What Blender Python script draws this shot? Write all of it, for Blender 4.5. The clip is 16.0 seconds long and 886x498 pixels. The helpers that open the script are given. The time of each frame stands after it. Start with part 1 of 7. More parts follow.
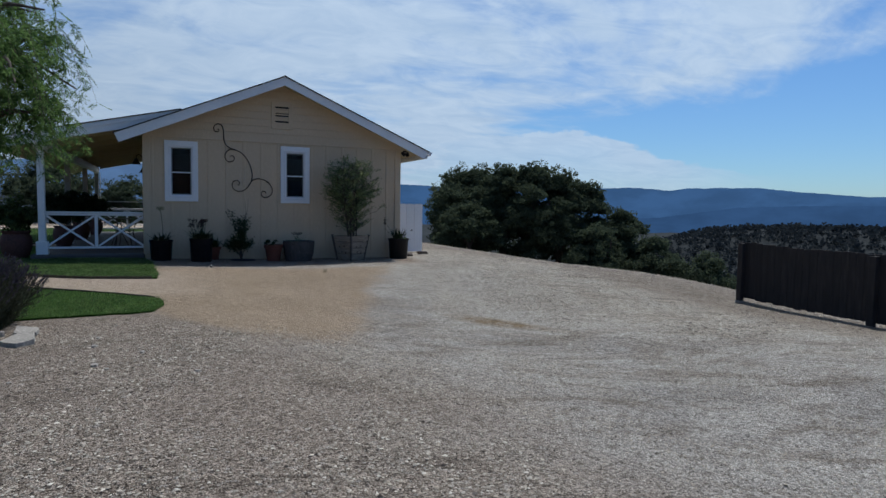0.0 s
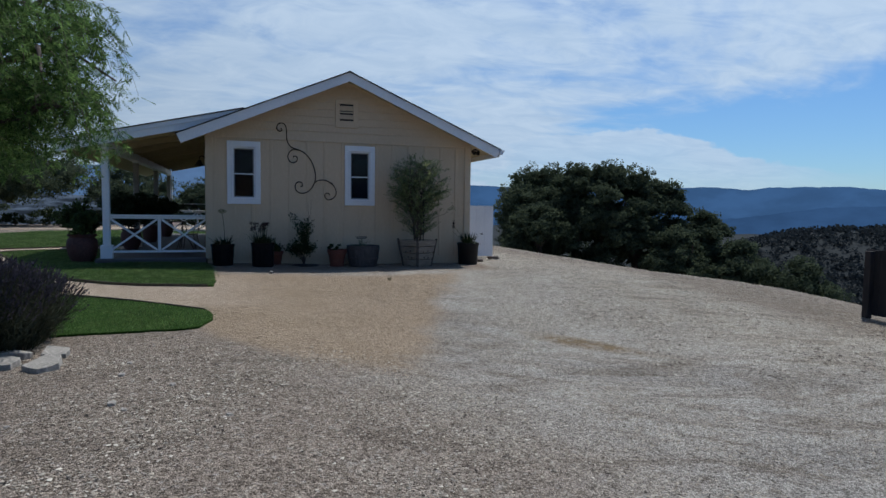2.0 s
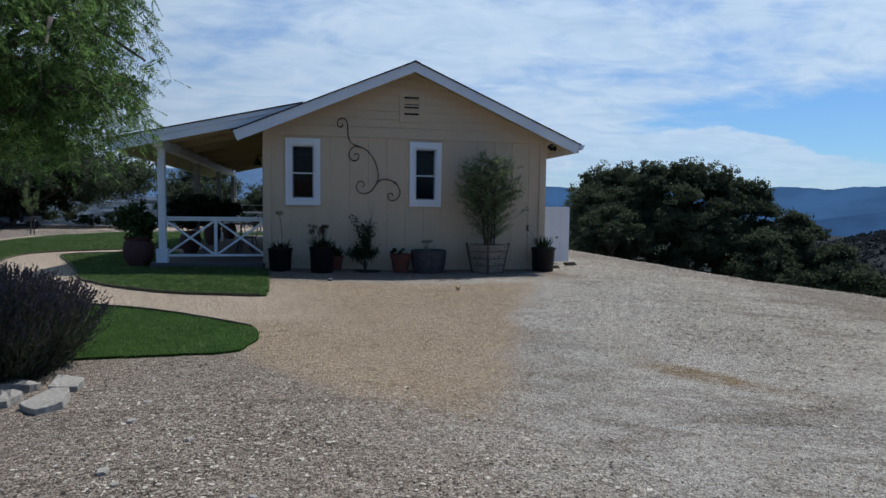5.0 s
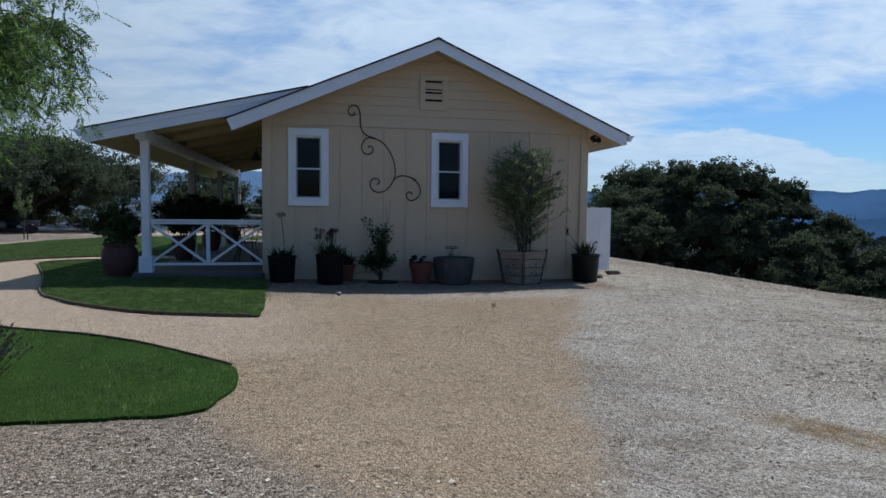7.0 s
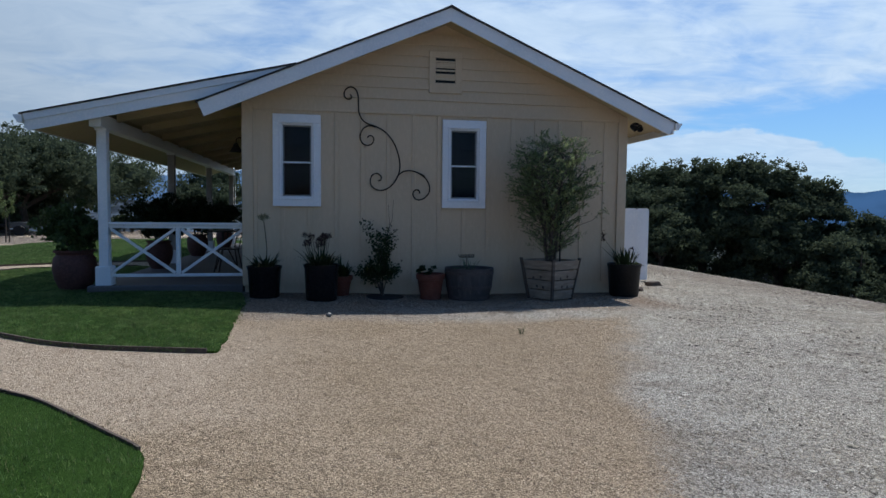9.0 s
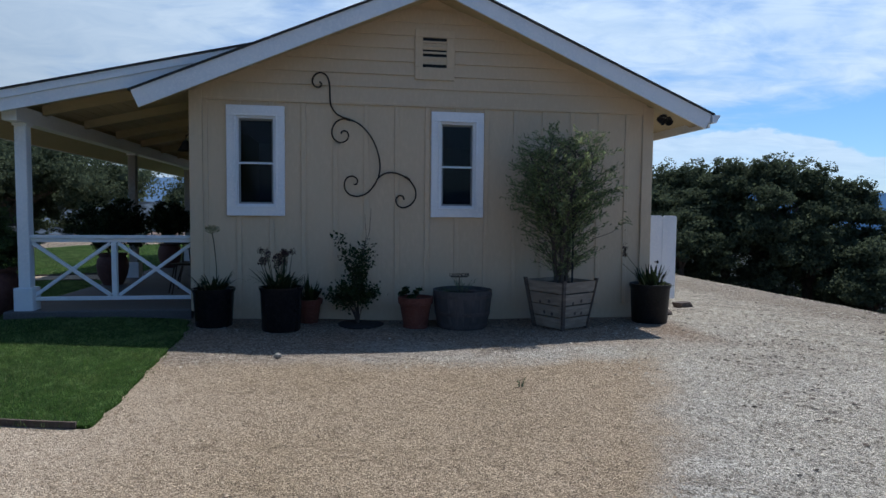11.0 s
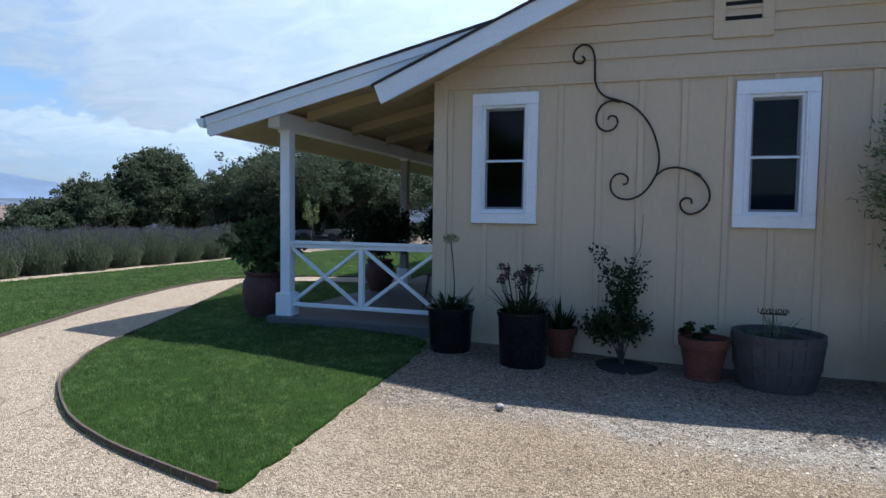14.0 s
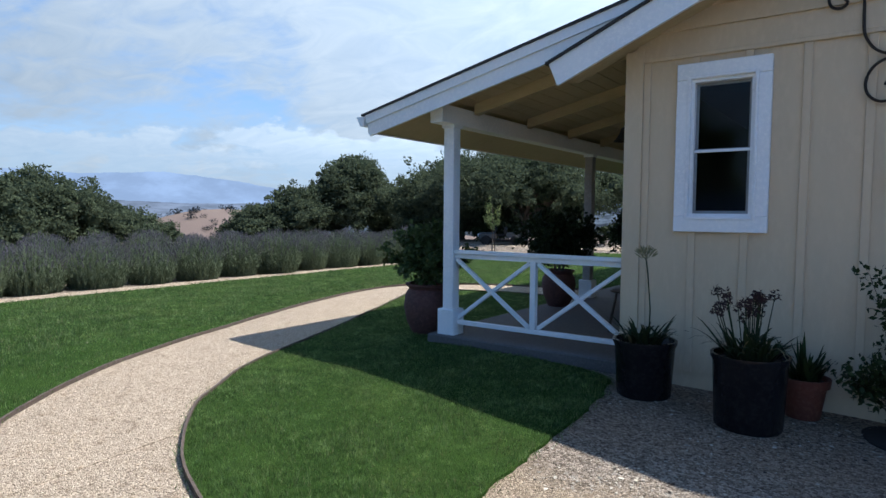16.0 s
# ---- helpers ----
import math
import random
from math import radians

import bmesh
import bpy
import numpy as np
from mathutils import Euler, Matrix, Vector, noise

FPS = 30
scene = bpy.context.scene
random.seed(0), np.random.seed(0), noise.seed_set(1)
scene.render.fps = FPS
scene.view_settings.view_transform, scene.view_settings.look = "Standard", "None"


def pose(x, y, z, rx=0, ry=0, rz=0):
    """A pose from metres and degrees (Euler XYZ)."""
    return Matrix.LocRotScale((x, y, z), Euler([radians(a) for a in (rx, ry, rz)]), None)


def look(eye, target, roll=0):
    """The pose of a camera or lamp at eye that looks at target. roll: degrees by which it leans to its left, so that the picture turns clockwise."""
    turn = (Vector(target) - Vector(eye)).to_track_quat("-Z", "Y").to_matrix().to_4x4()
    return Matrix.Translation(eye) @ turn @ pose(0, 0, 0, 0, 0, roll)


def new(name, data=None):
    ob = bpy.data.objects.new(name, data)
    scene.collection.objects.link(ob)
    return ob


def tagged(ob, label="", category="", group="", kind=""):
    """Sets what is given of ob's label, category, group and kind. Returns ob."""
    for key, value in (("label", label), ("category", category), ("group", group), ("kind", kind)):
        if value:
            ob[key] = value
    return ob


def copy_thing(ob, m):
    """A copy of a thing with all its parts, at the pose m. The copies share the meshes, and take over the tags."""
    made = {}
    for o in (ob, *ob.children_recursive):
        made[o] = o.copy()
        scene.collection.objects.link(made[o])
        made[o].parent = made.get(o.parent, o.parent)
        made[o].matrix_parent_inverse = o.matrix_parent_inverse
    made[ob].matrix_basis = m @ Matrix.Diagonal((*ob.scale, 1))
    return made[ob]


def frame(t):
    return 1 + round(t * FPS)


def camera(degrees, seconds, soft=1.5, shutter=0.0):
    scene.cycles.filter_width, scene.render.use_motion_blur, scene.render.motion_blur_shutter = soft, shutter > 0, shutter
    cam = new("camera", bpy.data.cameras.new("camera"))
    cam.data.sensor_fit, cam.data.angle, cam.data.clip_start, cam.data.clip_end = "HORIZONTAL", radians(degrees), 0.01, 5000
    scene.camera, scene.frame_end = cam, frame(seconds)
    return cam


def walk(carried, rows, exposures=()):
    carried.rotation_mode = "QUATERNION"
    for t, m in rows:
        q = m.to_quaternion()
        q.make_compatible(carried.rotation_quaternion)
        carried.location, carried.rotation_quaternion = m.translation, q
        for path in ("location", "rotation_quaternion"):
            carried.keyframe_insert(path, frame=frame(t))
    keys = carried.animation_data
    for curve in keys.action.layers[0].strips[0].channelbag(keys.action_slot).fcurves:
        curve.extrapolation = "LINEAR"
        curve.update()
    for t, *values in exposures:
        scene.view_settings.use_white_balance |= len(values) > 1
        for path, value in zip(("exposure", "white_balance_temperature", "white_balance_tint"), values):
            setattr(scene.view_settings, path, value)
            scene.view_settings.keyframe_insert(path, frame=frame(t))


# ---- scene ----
cam = camera(71.7, 16.0)
PATH = [
    (0, (1.75, -15.095, 1.321), (2.569, -13.275, 1.188), 0.9),
    (0.5, (1.813, -14.905, 1.32), (2.603, -13.072, 1.189), 0.85),
    (1, (1.899, -14.656, 1.328), (2.646, -12.806, 1.198), 0.85),
    (1.5, (1.973, -14.382, 1.341), (2.65, -12.505, 1.208), 0.8),
    (2, (2.046, -14.071, 1.357), (2.663, -12.173, 1.223), 0.8),
    (2.5, (2.058, -13.859, 1.364), (2.612, -11.942, 1.23), 0.8),
    (3, (2.084, -13.765, 1.382), (2.588, -11.834, 1.246), 0.8),
    (3.5, (2.121, -13.739, 1.394), (2.589, -11.799, 1.255), 0.8),
    (4, (2.179, -13.543, 1.395), (2.623, -11.598, 1.254), 0.8),
    (6.5, (2.245, -11.549, 1.292), (2.642, -9.593, 1.172), 0.6),
    (7, (2.308, -11.101, 1.3), (2.691, -9.142, 1.179), 0.6),
    (7.5, (2.375, -10.696, 1.295), (2.752, -8.735, 1.174), 0.6),
    (8, (2.45, -10.26, 1.296), (2.819, -8.297, 1.176), 0.6),
    (8.5, (2.524, -9.827, 1.3), (2.884, -7.863, 1.18), 0.6),
    (9, (2.579, -9.398, 1.317), (2.932, -7.433, 1.197), 0.6),
    (11.5, (3.287, -7.653, 1.447), (3.555, -5.674, 1.332), 0.5),
    (12, (3.367, -7.44, 1.439), (3.505, -5.448, 1.326), 0.5),
    (12.5, (3.48, -7.192, 1.459), (3.438, -5.196, 1.342), 0.6),
    (13, (3.51, -6.902, 1.457), (3.26, -4.921, 1.341), 0.6),
    (13.5, (3.517, -6.62, 1.464), (3.025, -4.685, 1.348), 0.7),
    (14, (3.483, -6.333, 1.457), (2.856, -4.437, 1.347), 0.8),
    (14.5, (3.394, -6.042, 1.471), (2.687, -4.174, 1.36), 0.8),
    (15, (3.31, -5.763, 1.477), (2.487, -3.943, 1.365), 0.8),
    (15.5, (3.21, -5.509, 1.482), (2.239, -3.765, 1.371), 0.7),
    (16, (3.117, -5.268, 1.502), (1.954, -3.644, 1.39), 0.5),
]
EXPOSURES = [(0, -0.47, 6050, 10), (4, -0.36, 6100, 10), (8, -0.22, 6100, 10), (12, 0.10, 6050, 10), (13, 0.38, 5950, 10), (14, 0.59, 6050, 10), (16, 0.66, 6300, 10)]
walk(cam, [(t, look(eye, target, roll)) for t, eye, target, roll in PATH], EXPOSURES)

# ---- world, sun ----
SUN_TO = Vector((0.46, 0.36, 1.0)).normalized()
world = bpy.data.worlds.new("world")
scene.world = world
world.use_nodes = True
wn, wl = world.node_tree.nodes, world.node_tree.links
wn.clear()


def node(nodes, kind, **values):
    n = nodes.new(kind)
    for key, value in values.items():
        if key in n.inputs:
            n.inputs[key].default_value = value
    return n


sky = wn.new("ShaderNodeTexSky")
sky.sky_type = "NISHITA"
sky.sun_disc = False
sky.sun_elevation = radians(60)
sky.sun_rotation = radians(52)
sky.air_density, sky.dust_density, sky.ozone_density = 1.0, 0.3, 2.0
tc = wn.new("ShaderNodeTexCoord")
sep = wn.new("ShaderNodeSeparateXYZ")
wl.new(tc.outputs["Generated"], sep.inputs[0])


def wmath(op, a, b, clamp=False):
    n = wn.new("ShaderNodeMath")
    n.operation, n.use_clamp = op, clamp
    for i, v in enumerate((a, b)):
        if isinstance(v, (int, float)):
            n.inputs[i].default_value = v
        else:
            wl.new(v, n.inputs[i])
    return n.outputs[0]


zup = wmath("MAXIMUM", sep.outputs["Z"], 0.0)
zden = wmath("ADD", zup, 0.16)
flat = wn.new("ShaderNodeCombineXYZ")
wl.new(wmath("DIVIDE", sep.outputs["X"], zden), flat.inputs[0])
wl.new(wmath("DIVIDE", sep.outputs["Y"], zden), flat.inputs[1])


def cloud_noise(scale, stretch, turn, detail, rough, lo, hi, distortion=0.0, shift=0.0):
    mp = wn.new("ShaderNodeMapping")
    mp.inputs["Scale"].default_value = (scale, scale * stretch, 1)
    mp.inputs["Rotation"].default_value = (0, 0, radians(turn))
    mp.inputs["Location"].default_value = (shift, shift * 0.7, 0)
    wl.new(flat.outputs[0], mp.inputs["Vector"])
    nz = node(wn, "ShaderNodeTexNoise", Scale=1.0, Detail=detail, Roughness=rough, Distortion=distortion)
    wl.new(mp.outputs[0], nz.inputs["Vector"])
    r = wn.new("ShaderNodeMapRange")
    r.interpolation_type = "SMOOTHSTEP"
    r.inputs["From Min"].default_value, r.inputs["From Max"].default_value = lo, hi
    wl.new(nz.outputs[0], r.inputs[0])
    return r.outputs[0]


def ramp(v, lo, hi, a=0.0, b=1.0):
    r = wn.new("ShaderNodeMapRange")
    r.interpolation_type = "SMOOTHSTEP"
    for i, q in enumerate((lo, hi, a, b)):
        r.inputs[i + 1].default_value = q
    wl.new(v, r.inputs[0])
    return r.outputs[0]


broad = cloud_noise(0.62, 1.15, 25, 5.0, 0.58, 0.20, 0.80, 0.9, 3.1)
wisps = cloud_noise(1.25, 1.35, 48, 9.0, 0.62, 0.15, 0.85, 1.6, 1.3)
fine = cloud_noise(3.6, 1.5, 50, 7.0, 0.62, 0.15, 0.85, 0.9, 7.7)
veil = wmath("ADD", wmath("MULTIPLY", broad, 0.66), wmath("ADD", wmath("MULTIPLY", wisps, 0.26), wmath("MULTIPLY", fine, 0.14)))
# the veil thins out low in the east
veil = wmath("SUBTRACT", wmath("ADD", veil, ramp(sep.outputs["Y"], 0.70, 0.96, 0.0, 0.14)), ramp(sep.outputs["X"], -0.5, -0.8, 0.0, 0.06))
veil = wmath("ADD", veil, wmath("MULTIPLY", wmath("MULTIPLY", ramp(sep.outputs["X"], -0.06, -0.22), ramp(sep.outputs["X"], -0.58, -0.42)), 0.13))
east_low = wmath("MULTIPLY", ramp(sep.outputs["X"], 0.35, 0.75), ramp(sep.outputs["Z"], 0.19, 0.10))
veil = wmath("SUBTRACT", wmath("ADD", veil, wmath("SUBTRACT", ramp(sep.outputs["Z"], 0.02, 0.30, 0.02, 0.14), ramp(sep.outputs["Z"], 0.42, 0.85, 0.0, 0.30))), wmath("MULTIPLY", east_low, 0.34))
# a clean blue wedge under the veil, opening towards the east
rise = wmath("ADD", wmath("ADD", wmath("MULTIPLY", wmath("SUBTRACT", sep.outputs["X"], 0.49), 0.22), 0.137), wmath("MULTIPLY", wmath("SUBTRACT", wisps, 0.5), 0.05))
wedge = wmath("MULTIPLY", ramp(wmath("SUBTRACT", rise, sep.outputs["Z"]), -0.022, 0.020), ramp(sep.outputs["X"], 0.33, 0.55))
veil = wmath("SUBTRACT", veil, wmath("MULTIPLY", wedge, 0.34))
# the southern half of the sky is clear
veil = wmath("SUBTRACT", veil, ramp(sep.outputs["Y"], 0.15, -0.35, 0.0, 0.32))
cover = ramp(veil, 0.29, 0.75)
# low cumulus banks near the horizon
puff_map = wn.new("ShaderNodeMapping")
puff_map.inputs["Scale"].default_value = (3.0, 3.0, 6.0)
puff_map.inputs["Location"].default_value = (0.35, 2.4, 0.0)
wl.new(tc.outputs["Generated"], puff_map.inputs["Vector"])
puff = node(wn, "ShaderNodeTexNoise", Scale=2.3, Detail=9.0, Roughness=0.56)
wl.new(puff_map.outputs[0], puff.inputs["Vector"])
level = wmath("ADD", wmath("SUBTRACT", puff.outputs[0], ramp(sep.outputs["Z"], 0.03, 0.21, -0.03, 0.42)), ramp(sep.outputs["X"], -0.3, -0.7, 0.0, 0.035))
bank = wmath("MULTIPLY", wmath("MULTIPLY", ramp(sep.outputs["Z"], 0.05, 0.11), ramp(sep.outputs["Z"], 0.24, 0.10)), wmath("MULTIPLY", ramp(sep.outputs["X"], -0.52, -0.72), ramp(sep.outputs["X"], -0.98, -0.90)))
level = wmath("ADD", level, wmath("MULTIPLY", bank, 0.15))
puffs = wmath("MULTIPLY", ramp(level, 0.43, 0.505), ramp(sep.outputs["Z"], 0.035, 0.13, 0.30, 1.0))
puffs = wmath("MULTIPLY", puffs, ramp(sep.outputs["X"], 0.12, 0.28, 1.0, 0.0))
# a long bank low in the east with a crisp, knobbly top
crest = wmath("SUBTRACT", wmath("ADD", wmath("MULTIPLY", wmath("SUBTRACT", puff.outputs[0], 0.5), 0.085), 0.122), ramp(sep.outputs["X"], 0.58, 0.80, 0.0, 0.07))
over = wmath("SUBTRACT", crest, sep.outputs["Z"])
long_bank = wmath("MULTIPLY", wmath("MULTIPLY", ramp(over, -0.002, 0.005), ramp(over, 0.09, 0.01, 0.62, 1.0)), wmath("MULTIPLY", ramp(sep.outputs["X"], 0.20, 0.36), ramp(sep.outputs["X"], 0.82, 0.66)))
cover = wmath("MAXIMUM", wmath("MULTIPLY", cover, 0.93), wmath("MULTIPLY", puffs, 0.86))
cover = wmath("MAXIMUM", cover, wmath("MULTIPLY", long_bank, 0.84))
# haze along the horizon, thickest in the west
haze = wmath("MULTIPLY", ramp(sep.outputs["Z"], 0.30, 0.0), ramp(sep.outputs["X"], 0.6, -0.5, 0.12, 0.9))
# clouds shine most towards the sun
toward = wn.new("ShaderNodeVectorMath")
toward.operation = "DOT_PRODUCT"
wl.new(tc.outputs["Generated"], toward.inputs[0])
toward.inputs[1].default_value = SUN_TO
shine = wmath("MULTIPLY", ramp(toward.outputs["Value"], -0.40, 0.85, 0.50, 1.42), wmath("MULTIPLY", wmath("ADD", wmath("MULTIPLY", puffs, 0.34), 1.0), ramp(sep.outputs["X"], 0.0, -0.6, 1.0, 0.90)))
white = wn.new("ShaderNodeMix")
white.data_type = "RGBA"
wl.new(fine, white.inputs["Factor"])
[s for s in white.inputs if s.name == "A" and s.type == "RGBA"][0].default_value = (3.05, 3.92, 4.95, 1)
[s for s in white.inputs if s.name == "B" and s.type == "RGBA"][0].default_value = (4.15, 4.9, 5.65, 1)
lit = wn.new("ShaderNodeVectorMath")
lit.operation = "SCALE"
wl.new([s for s in white.outputs if s.type == "RGBA"][0], lit.inputs[0])
wl.new(shine, lit.inputs["Scale"])
tint = wn.new("ShaderNodeVectorMath")
tint.operation = "MULTIPLY"
wl.new(sky.outputs[0], tint.inputs[0])
tint.inputs[1].default_value = (0.50, 0.71, 0.92)
hazed = wn.new("ShaderNodeMix")
hazed.data_type = "RGBA"
wl.new(haze, hazed.inputs["Factor"])
wl.new(tint.outputs[0], [s for s in hazed.inputs if s.name == "A" and s.type == "RGBA"][0])
[s for s in hazed.inputs if s.name == "B" and s.type == "RGBA"][0].default_value = (2.05, 2.65, 3.55, 1)
mix = wn.new("ShaderNodeMix")
mix.data_type = "RGBA"
wl.new(cover, mix.inputs["Factor"])
wl.new([s for s in hazed.outputs if s.type == "RGBA"][0], [s for s in mix.inputs if s.name == "A" and s.type == "RGBA"][0])
wl.new(lit.outputs[0], [s for s in mix.inputs if s.name == "B" and s.type == "RGBA"][0])
bg = wn.new("ShaderNodeBackground")
bg.inputs["Strength"].default_value = 0.14
wl.new([s for s in mix.outputs if s.type == "RGBA"][0], bg.inputs["Color"])
out = wn.new("ShaderNodeOutputWorld")
wl.new(bg.outputs[0], out.inputs["Surface"])

sun = new("sun", bpy.data.lights.new("sun", "SUN"))
sun.data.energy, sun.data.angle, sun.data.color = 5.0, radians(0.6), (1.0, 0.965, 0.91)
sun.matrix_world = look((0, 0, 40), Vector((0, 0, 40)) - SUN_TO)

# ---- materials ----


class Mat:
    """A small node-graph builder round one Principled shader."""

    def __init__(self, name, rough=0.7, metal=0.0):
        self.m = bpy.data.materials.new(name)
        self.m.use_nodes = True
        self.n, self.l = self.m.node_tree.nodes, self.m.node_tree.links
        self.p = self.n["Principled BSDF"]
        self.p.inputs["Roughness"].default_value = rough
        self.p.inputs["Metallic"].default_value = metal
        self.co = self.n.new("ShaderNodeTexCoord").outputs["Object"]

    def noise(self, scale, detail=4, rough=0.55, stretch=(1, 1, 1), kind="noise", distortion=0.0, vector=None):
        mp = self.n.new("ShaderNodeMapping")
        mp.inputs["Scale"].default_value = stretch
        self.l.new(vector or self.co, mp.inputs["Vector"])
        if kind == "voronoi":
            t = node(self.n, "ShaderNodeTexVoronoi", Scale=scale)
            self.l.new(mp.outputs[0], t.inputs["Vector"])
            return t
        t = node(self.n, "ShaderNodeTexNoise", Scale=scale, Detail=detail, Roughness=rough, Distortion=distortion)
        self.l.new(mp.outputs[0], t.inputs["Vector"])
        return t.outputs[0]

    def remap(self, v, lo, hi, a=0.0, b=1.0, smooth=True):
        r = self.n.new("ShaderNodeMapRange")
        if smooth:
            r.interpolation_type = "SMOOTHSTEP"
        for i, x in enumerate((lo, hi, a, b)):
            r.inputs[i + 1].default_value = x
        self.l.new(v, r.inputs[0])
        return r.outputs[0]

    def math(self, op, a, b=0.0, clamp=False):
        n = self.n.new("ShaderNodeMath")
        n.operation, n.use_clamp = op, clamp
        for i, v in enumerate((a, b)):
            if isinstance(v, (int, float)):
                n.inputs[i].default_value = v
            else:
                self.l.new(v, n.inputs[i])
        return n.outputs[0]

    def mix(self, f, a, b, blend="MIX"):
        n = self.n.new("ShaderNodeMix")
        n.data_type, n.blend_type = "RGBA", blend
        for key, v in (("Factor", f), ("A", a), ("B", b)):
            socket = n.inputs[key] if key == "Factor" else [s for s in n.inputs if s.name == key and s.type == "RGBA"][0]
            if isinstance(v, (int, float)):
                socket.default_value = v
            elif isinstance(v, tuple):
                socket.default_value = (*v, 1)
            else:
                self.l.new(v, socket)
        return [s for s in n.outputs if s.type == "RGBA"][0]

    def color(self, c):
        if isinstance(c, tuple):
            self.p.inputs["Base Color"].default_value = (*c, 1)
        else:
            self.l.new(c, self.p.inputs["Base Color"])
        return self

    def rough(self, v):
        self.l.new(v, self.p.inputs["Roughness"])
        return self

    def bump(self, h, strength=0.3, distance=0.01):
        b = self.n.new("ShaderNodeBump")
        b.inputs["Strength"].default_value, b.inputs["Distance"].default_value = strength, distance
        self.l.new(h, b.inputs["Height"])
        self.l.new(b.outputs[0], self.p.inputs["Normal"])
        return self

    def island(self):
        return self.n.new("ShaderNodeNewGeometry").outputs["Random Per Island"]

    def random(self):
        return self.n.new("ShaderNodeObjectInfo").outputs["Random"]

    def done(self):
        return self.m


def two_scale(name, c1, c2, c3, big=1.2, small=30, rough=0.75, bump=0.2, stretch=(1, 1, 1), metal=0.0, per=None, dist=0.006):
    """Colour that varies at two scales, with a fine relief."""
    k = Mat(name, rough, metal)
    nb = k.remap(k.noise(big, 4, 0.6), 0.3, 0.7)
    ns = k.noise(small, 5, 0.6, stretch)
    c = k.mix(nb, c1, c2)
    c = k.mix(k.remap(ns, 0.42, 0.72), c, c3)
    if per:
        v = k.random() if per == "object" else k.island()
        c = k.mix(k.remap(v, 0, 1, 0.0, 0.55, False), c, tuple(0.55 * x for x in c1))
    k.color(c).bump(ns, bump, dist)
    return k.done()


def leaf_mat(name, c1, c2, rough=0.55, trans=0.25, dry=None, patch=None, tuft=None):
    """Foliage: colour by island, some light let through."""
    k = Mat(name, rough)
    r = k.island()
    c = k.mix(k.remap(r, 0, 1, 0, 1, False), c1, c2)
    big = k.remap(k.noise(0.9, 3, 0.6), 0.35, 0.7)
    c = k.mix(k.math("MULTIPLY", big, 0.45), c, tuple(0.6 * x for x in c1))
    if patch:
        c = k.mix(k.math("MULTIPLY", k.remap(k.noise(1.9, 6, 0.7), 0.46, 0.72), 0.8), c, patch)
    if dry:
        c = k.mix(k.remap(r, 0.9, 0.93), c, dry)
    if tuft:
        c = k.mix(k.math("MULTIPLY", k.remap(k.noise(23, 4, 0.7, (1, 1, 0.3)), 0.45, 0.60), 0.75), c, tuple(0.45 * x for x in c1))
        c = k.mix(k.math("MULTIPLY", k.remap(k.noise(8, 5, 0.72, (1, 1, 0.3)), 0.50, 0.66), 0.75), c, tuft)
    k.color(c)
    tr = k.n.new("ShaderNodeBsdfTranslucent")
    k.l.new(c, tr.inputs["Color"])
    ms = k.n.new("ShaderNodeMixShader")
    ms.inputs[0].default_value = trans
    k.l.new(k.p.outputs[0], ms.inputs[1])
    k.l.new(tr.outputs[0], ms.inputs[2])
    k.l.new(ms.outputs[0], k.n["Material Output"].inputs["Surface"])
    k.p.inputs["Specular IOR Level"].default_value = 0.07
    return k.done()


WALL = two_scale("cream_wall_paint", (0.570, 0.446, 0.302), (0.536, 0.418, 0.282), (0.586, 0.460, 0.312), 0.9, 26, 0.72, 0.06, (1, 1, 0.4))
# Cream paint, made yellower and lighter to carry light bounced off the ground.
SOFFIT = two_scale("cream_soffit_bounce", (0.46, 0.375, 0.225), (0.42, 0.34, 0.205), (0.48, 0.395, 0.245), 0.8, 22, 0.7, 0.12, (0.3, 1, 1))
WHITE = two_scale("white_trim_paint", (0.78, 0.79, 0.80), (0.70, 0.72, 0.74), (0.82, 0.82, 0.82), 1.5, 35, 0.5, 0.08)
VINYL = two_scale("white_vinyl", (0.80, 0.81, 0.84), (0.74, 0.75, 0.78), (0.83, 0.83, 0.84), 1.5, 35, 0.4, 0.04)
# White post paint, darkened to hold the shade deeper under the porch roof.
SHADEPOST = two_scale("shaded_white_paint", (0.33, 0.30, 0.275), (0.27, 0.245, 0.225), (0.37, 0.34, 0.315), 1.5, 35, 0.7, 0.1)
SHINGLE = two_scale("dark_asphalt_shingle", (0.045, 0.042, 0.042), (0.07, 0.062, 0.056), (0.09, 0.085, 0.08), 2.0, 60, 0.9, 0.5, per="island")
CONCRETE = two_scale("porch_concrete", (0.105, 0.095, 0.090), (0.082, 0.075, 0.072), (0.13, 0.118, 0.112), 0.7, 40, 0.85, 0.2)
DRIP = two_scale("black_drip_edge", (0.012, 0.012, 0.013), (0.02, 0.019, 0.019), (0.03, 0.028, 0.027), 3, 40, 0.6, 0.1)
IRON = two_scale("wrought_iron", (0.018, 0.014, 0.012), (0.035, 0.025, 0.018), (0.05, 0.035, 0.028), 6, 60, 0.55, 0.3, metal=0.6)
BLACK = two_scale("black_plastic", (0.008, 0.008, 0.009), (0.013, 0.013, 0.014), (0.02, 0.02, 0.02), 4, 40, 0.5, 0.1)
GLAZE = two_scale("dark_glazed_pot", (0.007, 0.007, 0.010), (0.012, 0.011, 0.013), (0.018, 0.017, 0.018), 5, 30, 0.25, 0.1)
TERRA = two_scale("terracotta", (0.150, 0.038, 0.021), (0.105, 0.029, 0.018), (0.17, 0.058, 0.036), 5, 38, 0.8, 0.2)
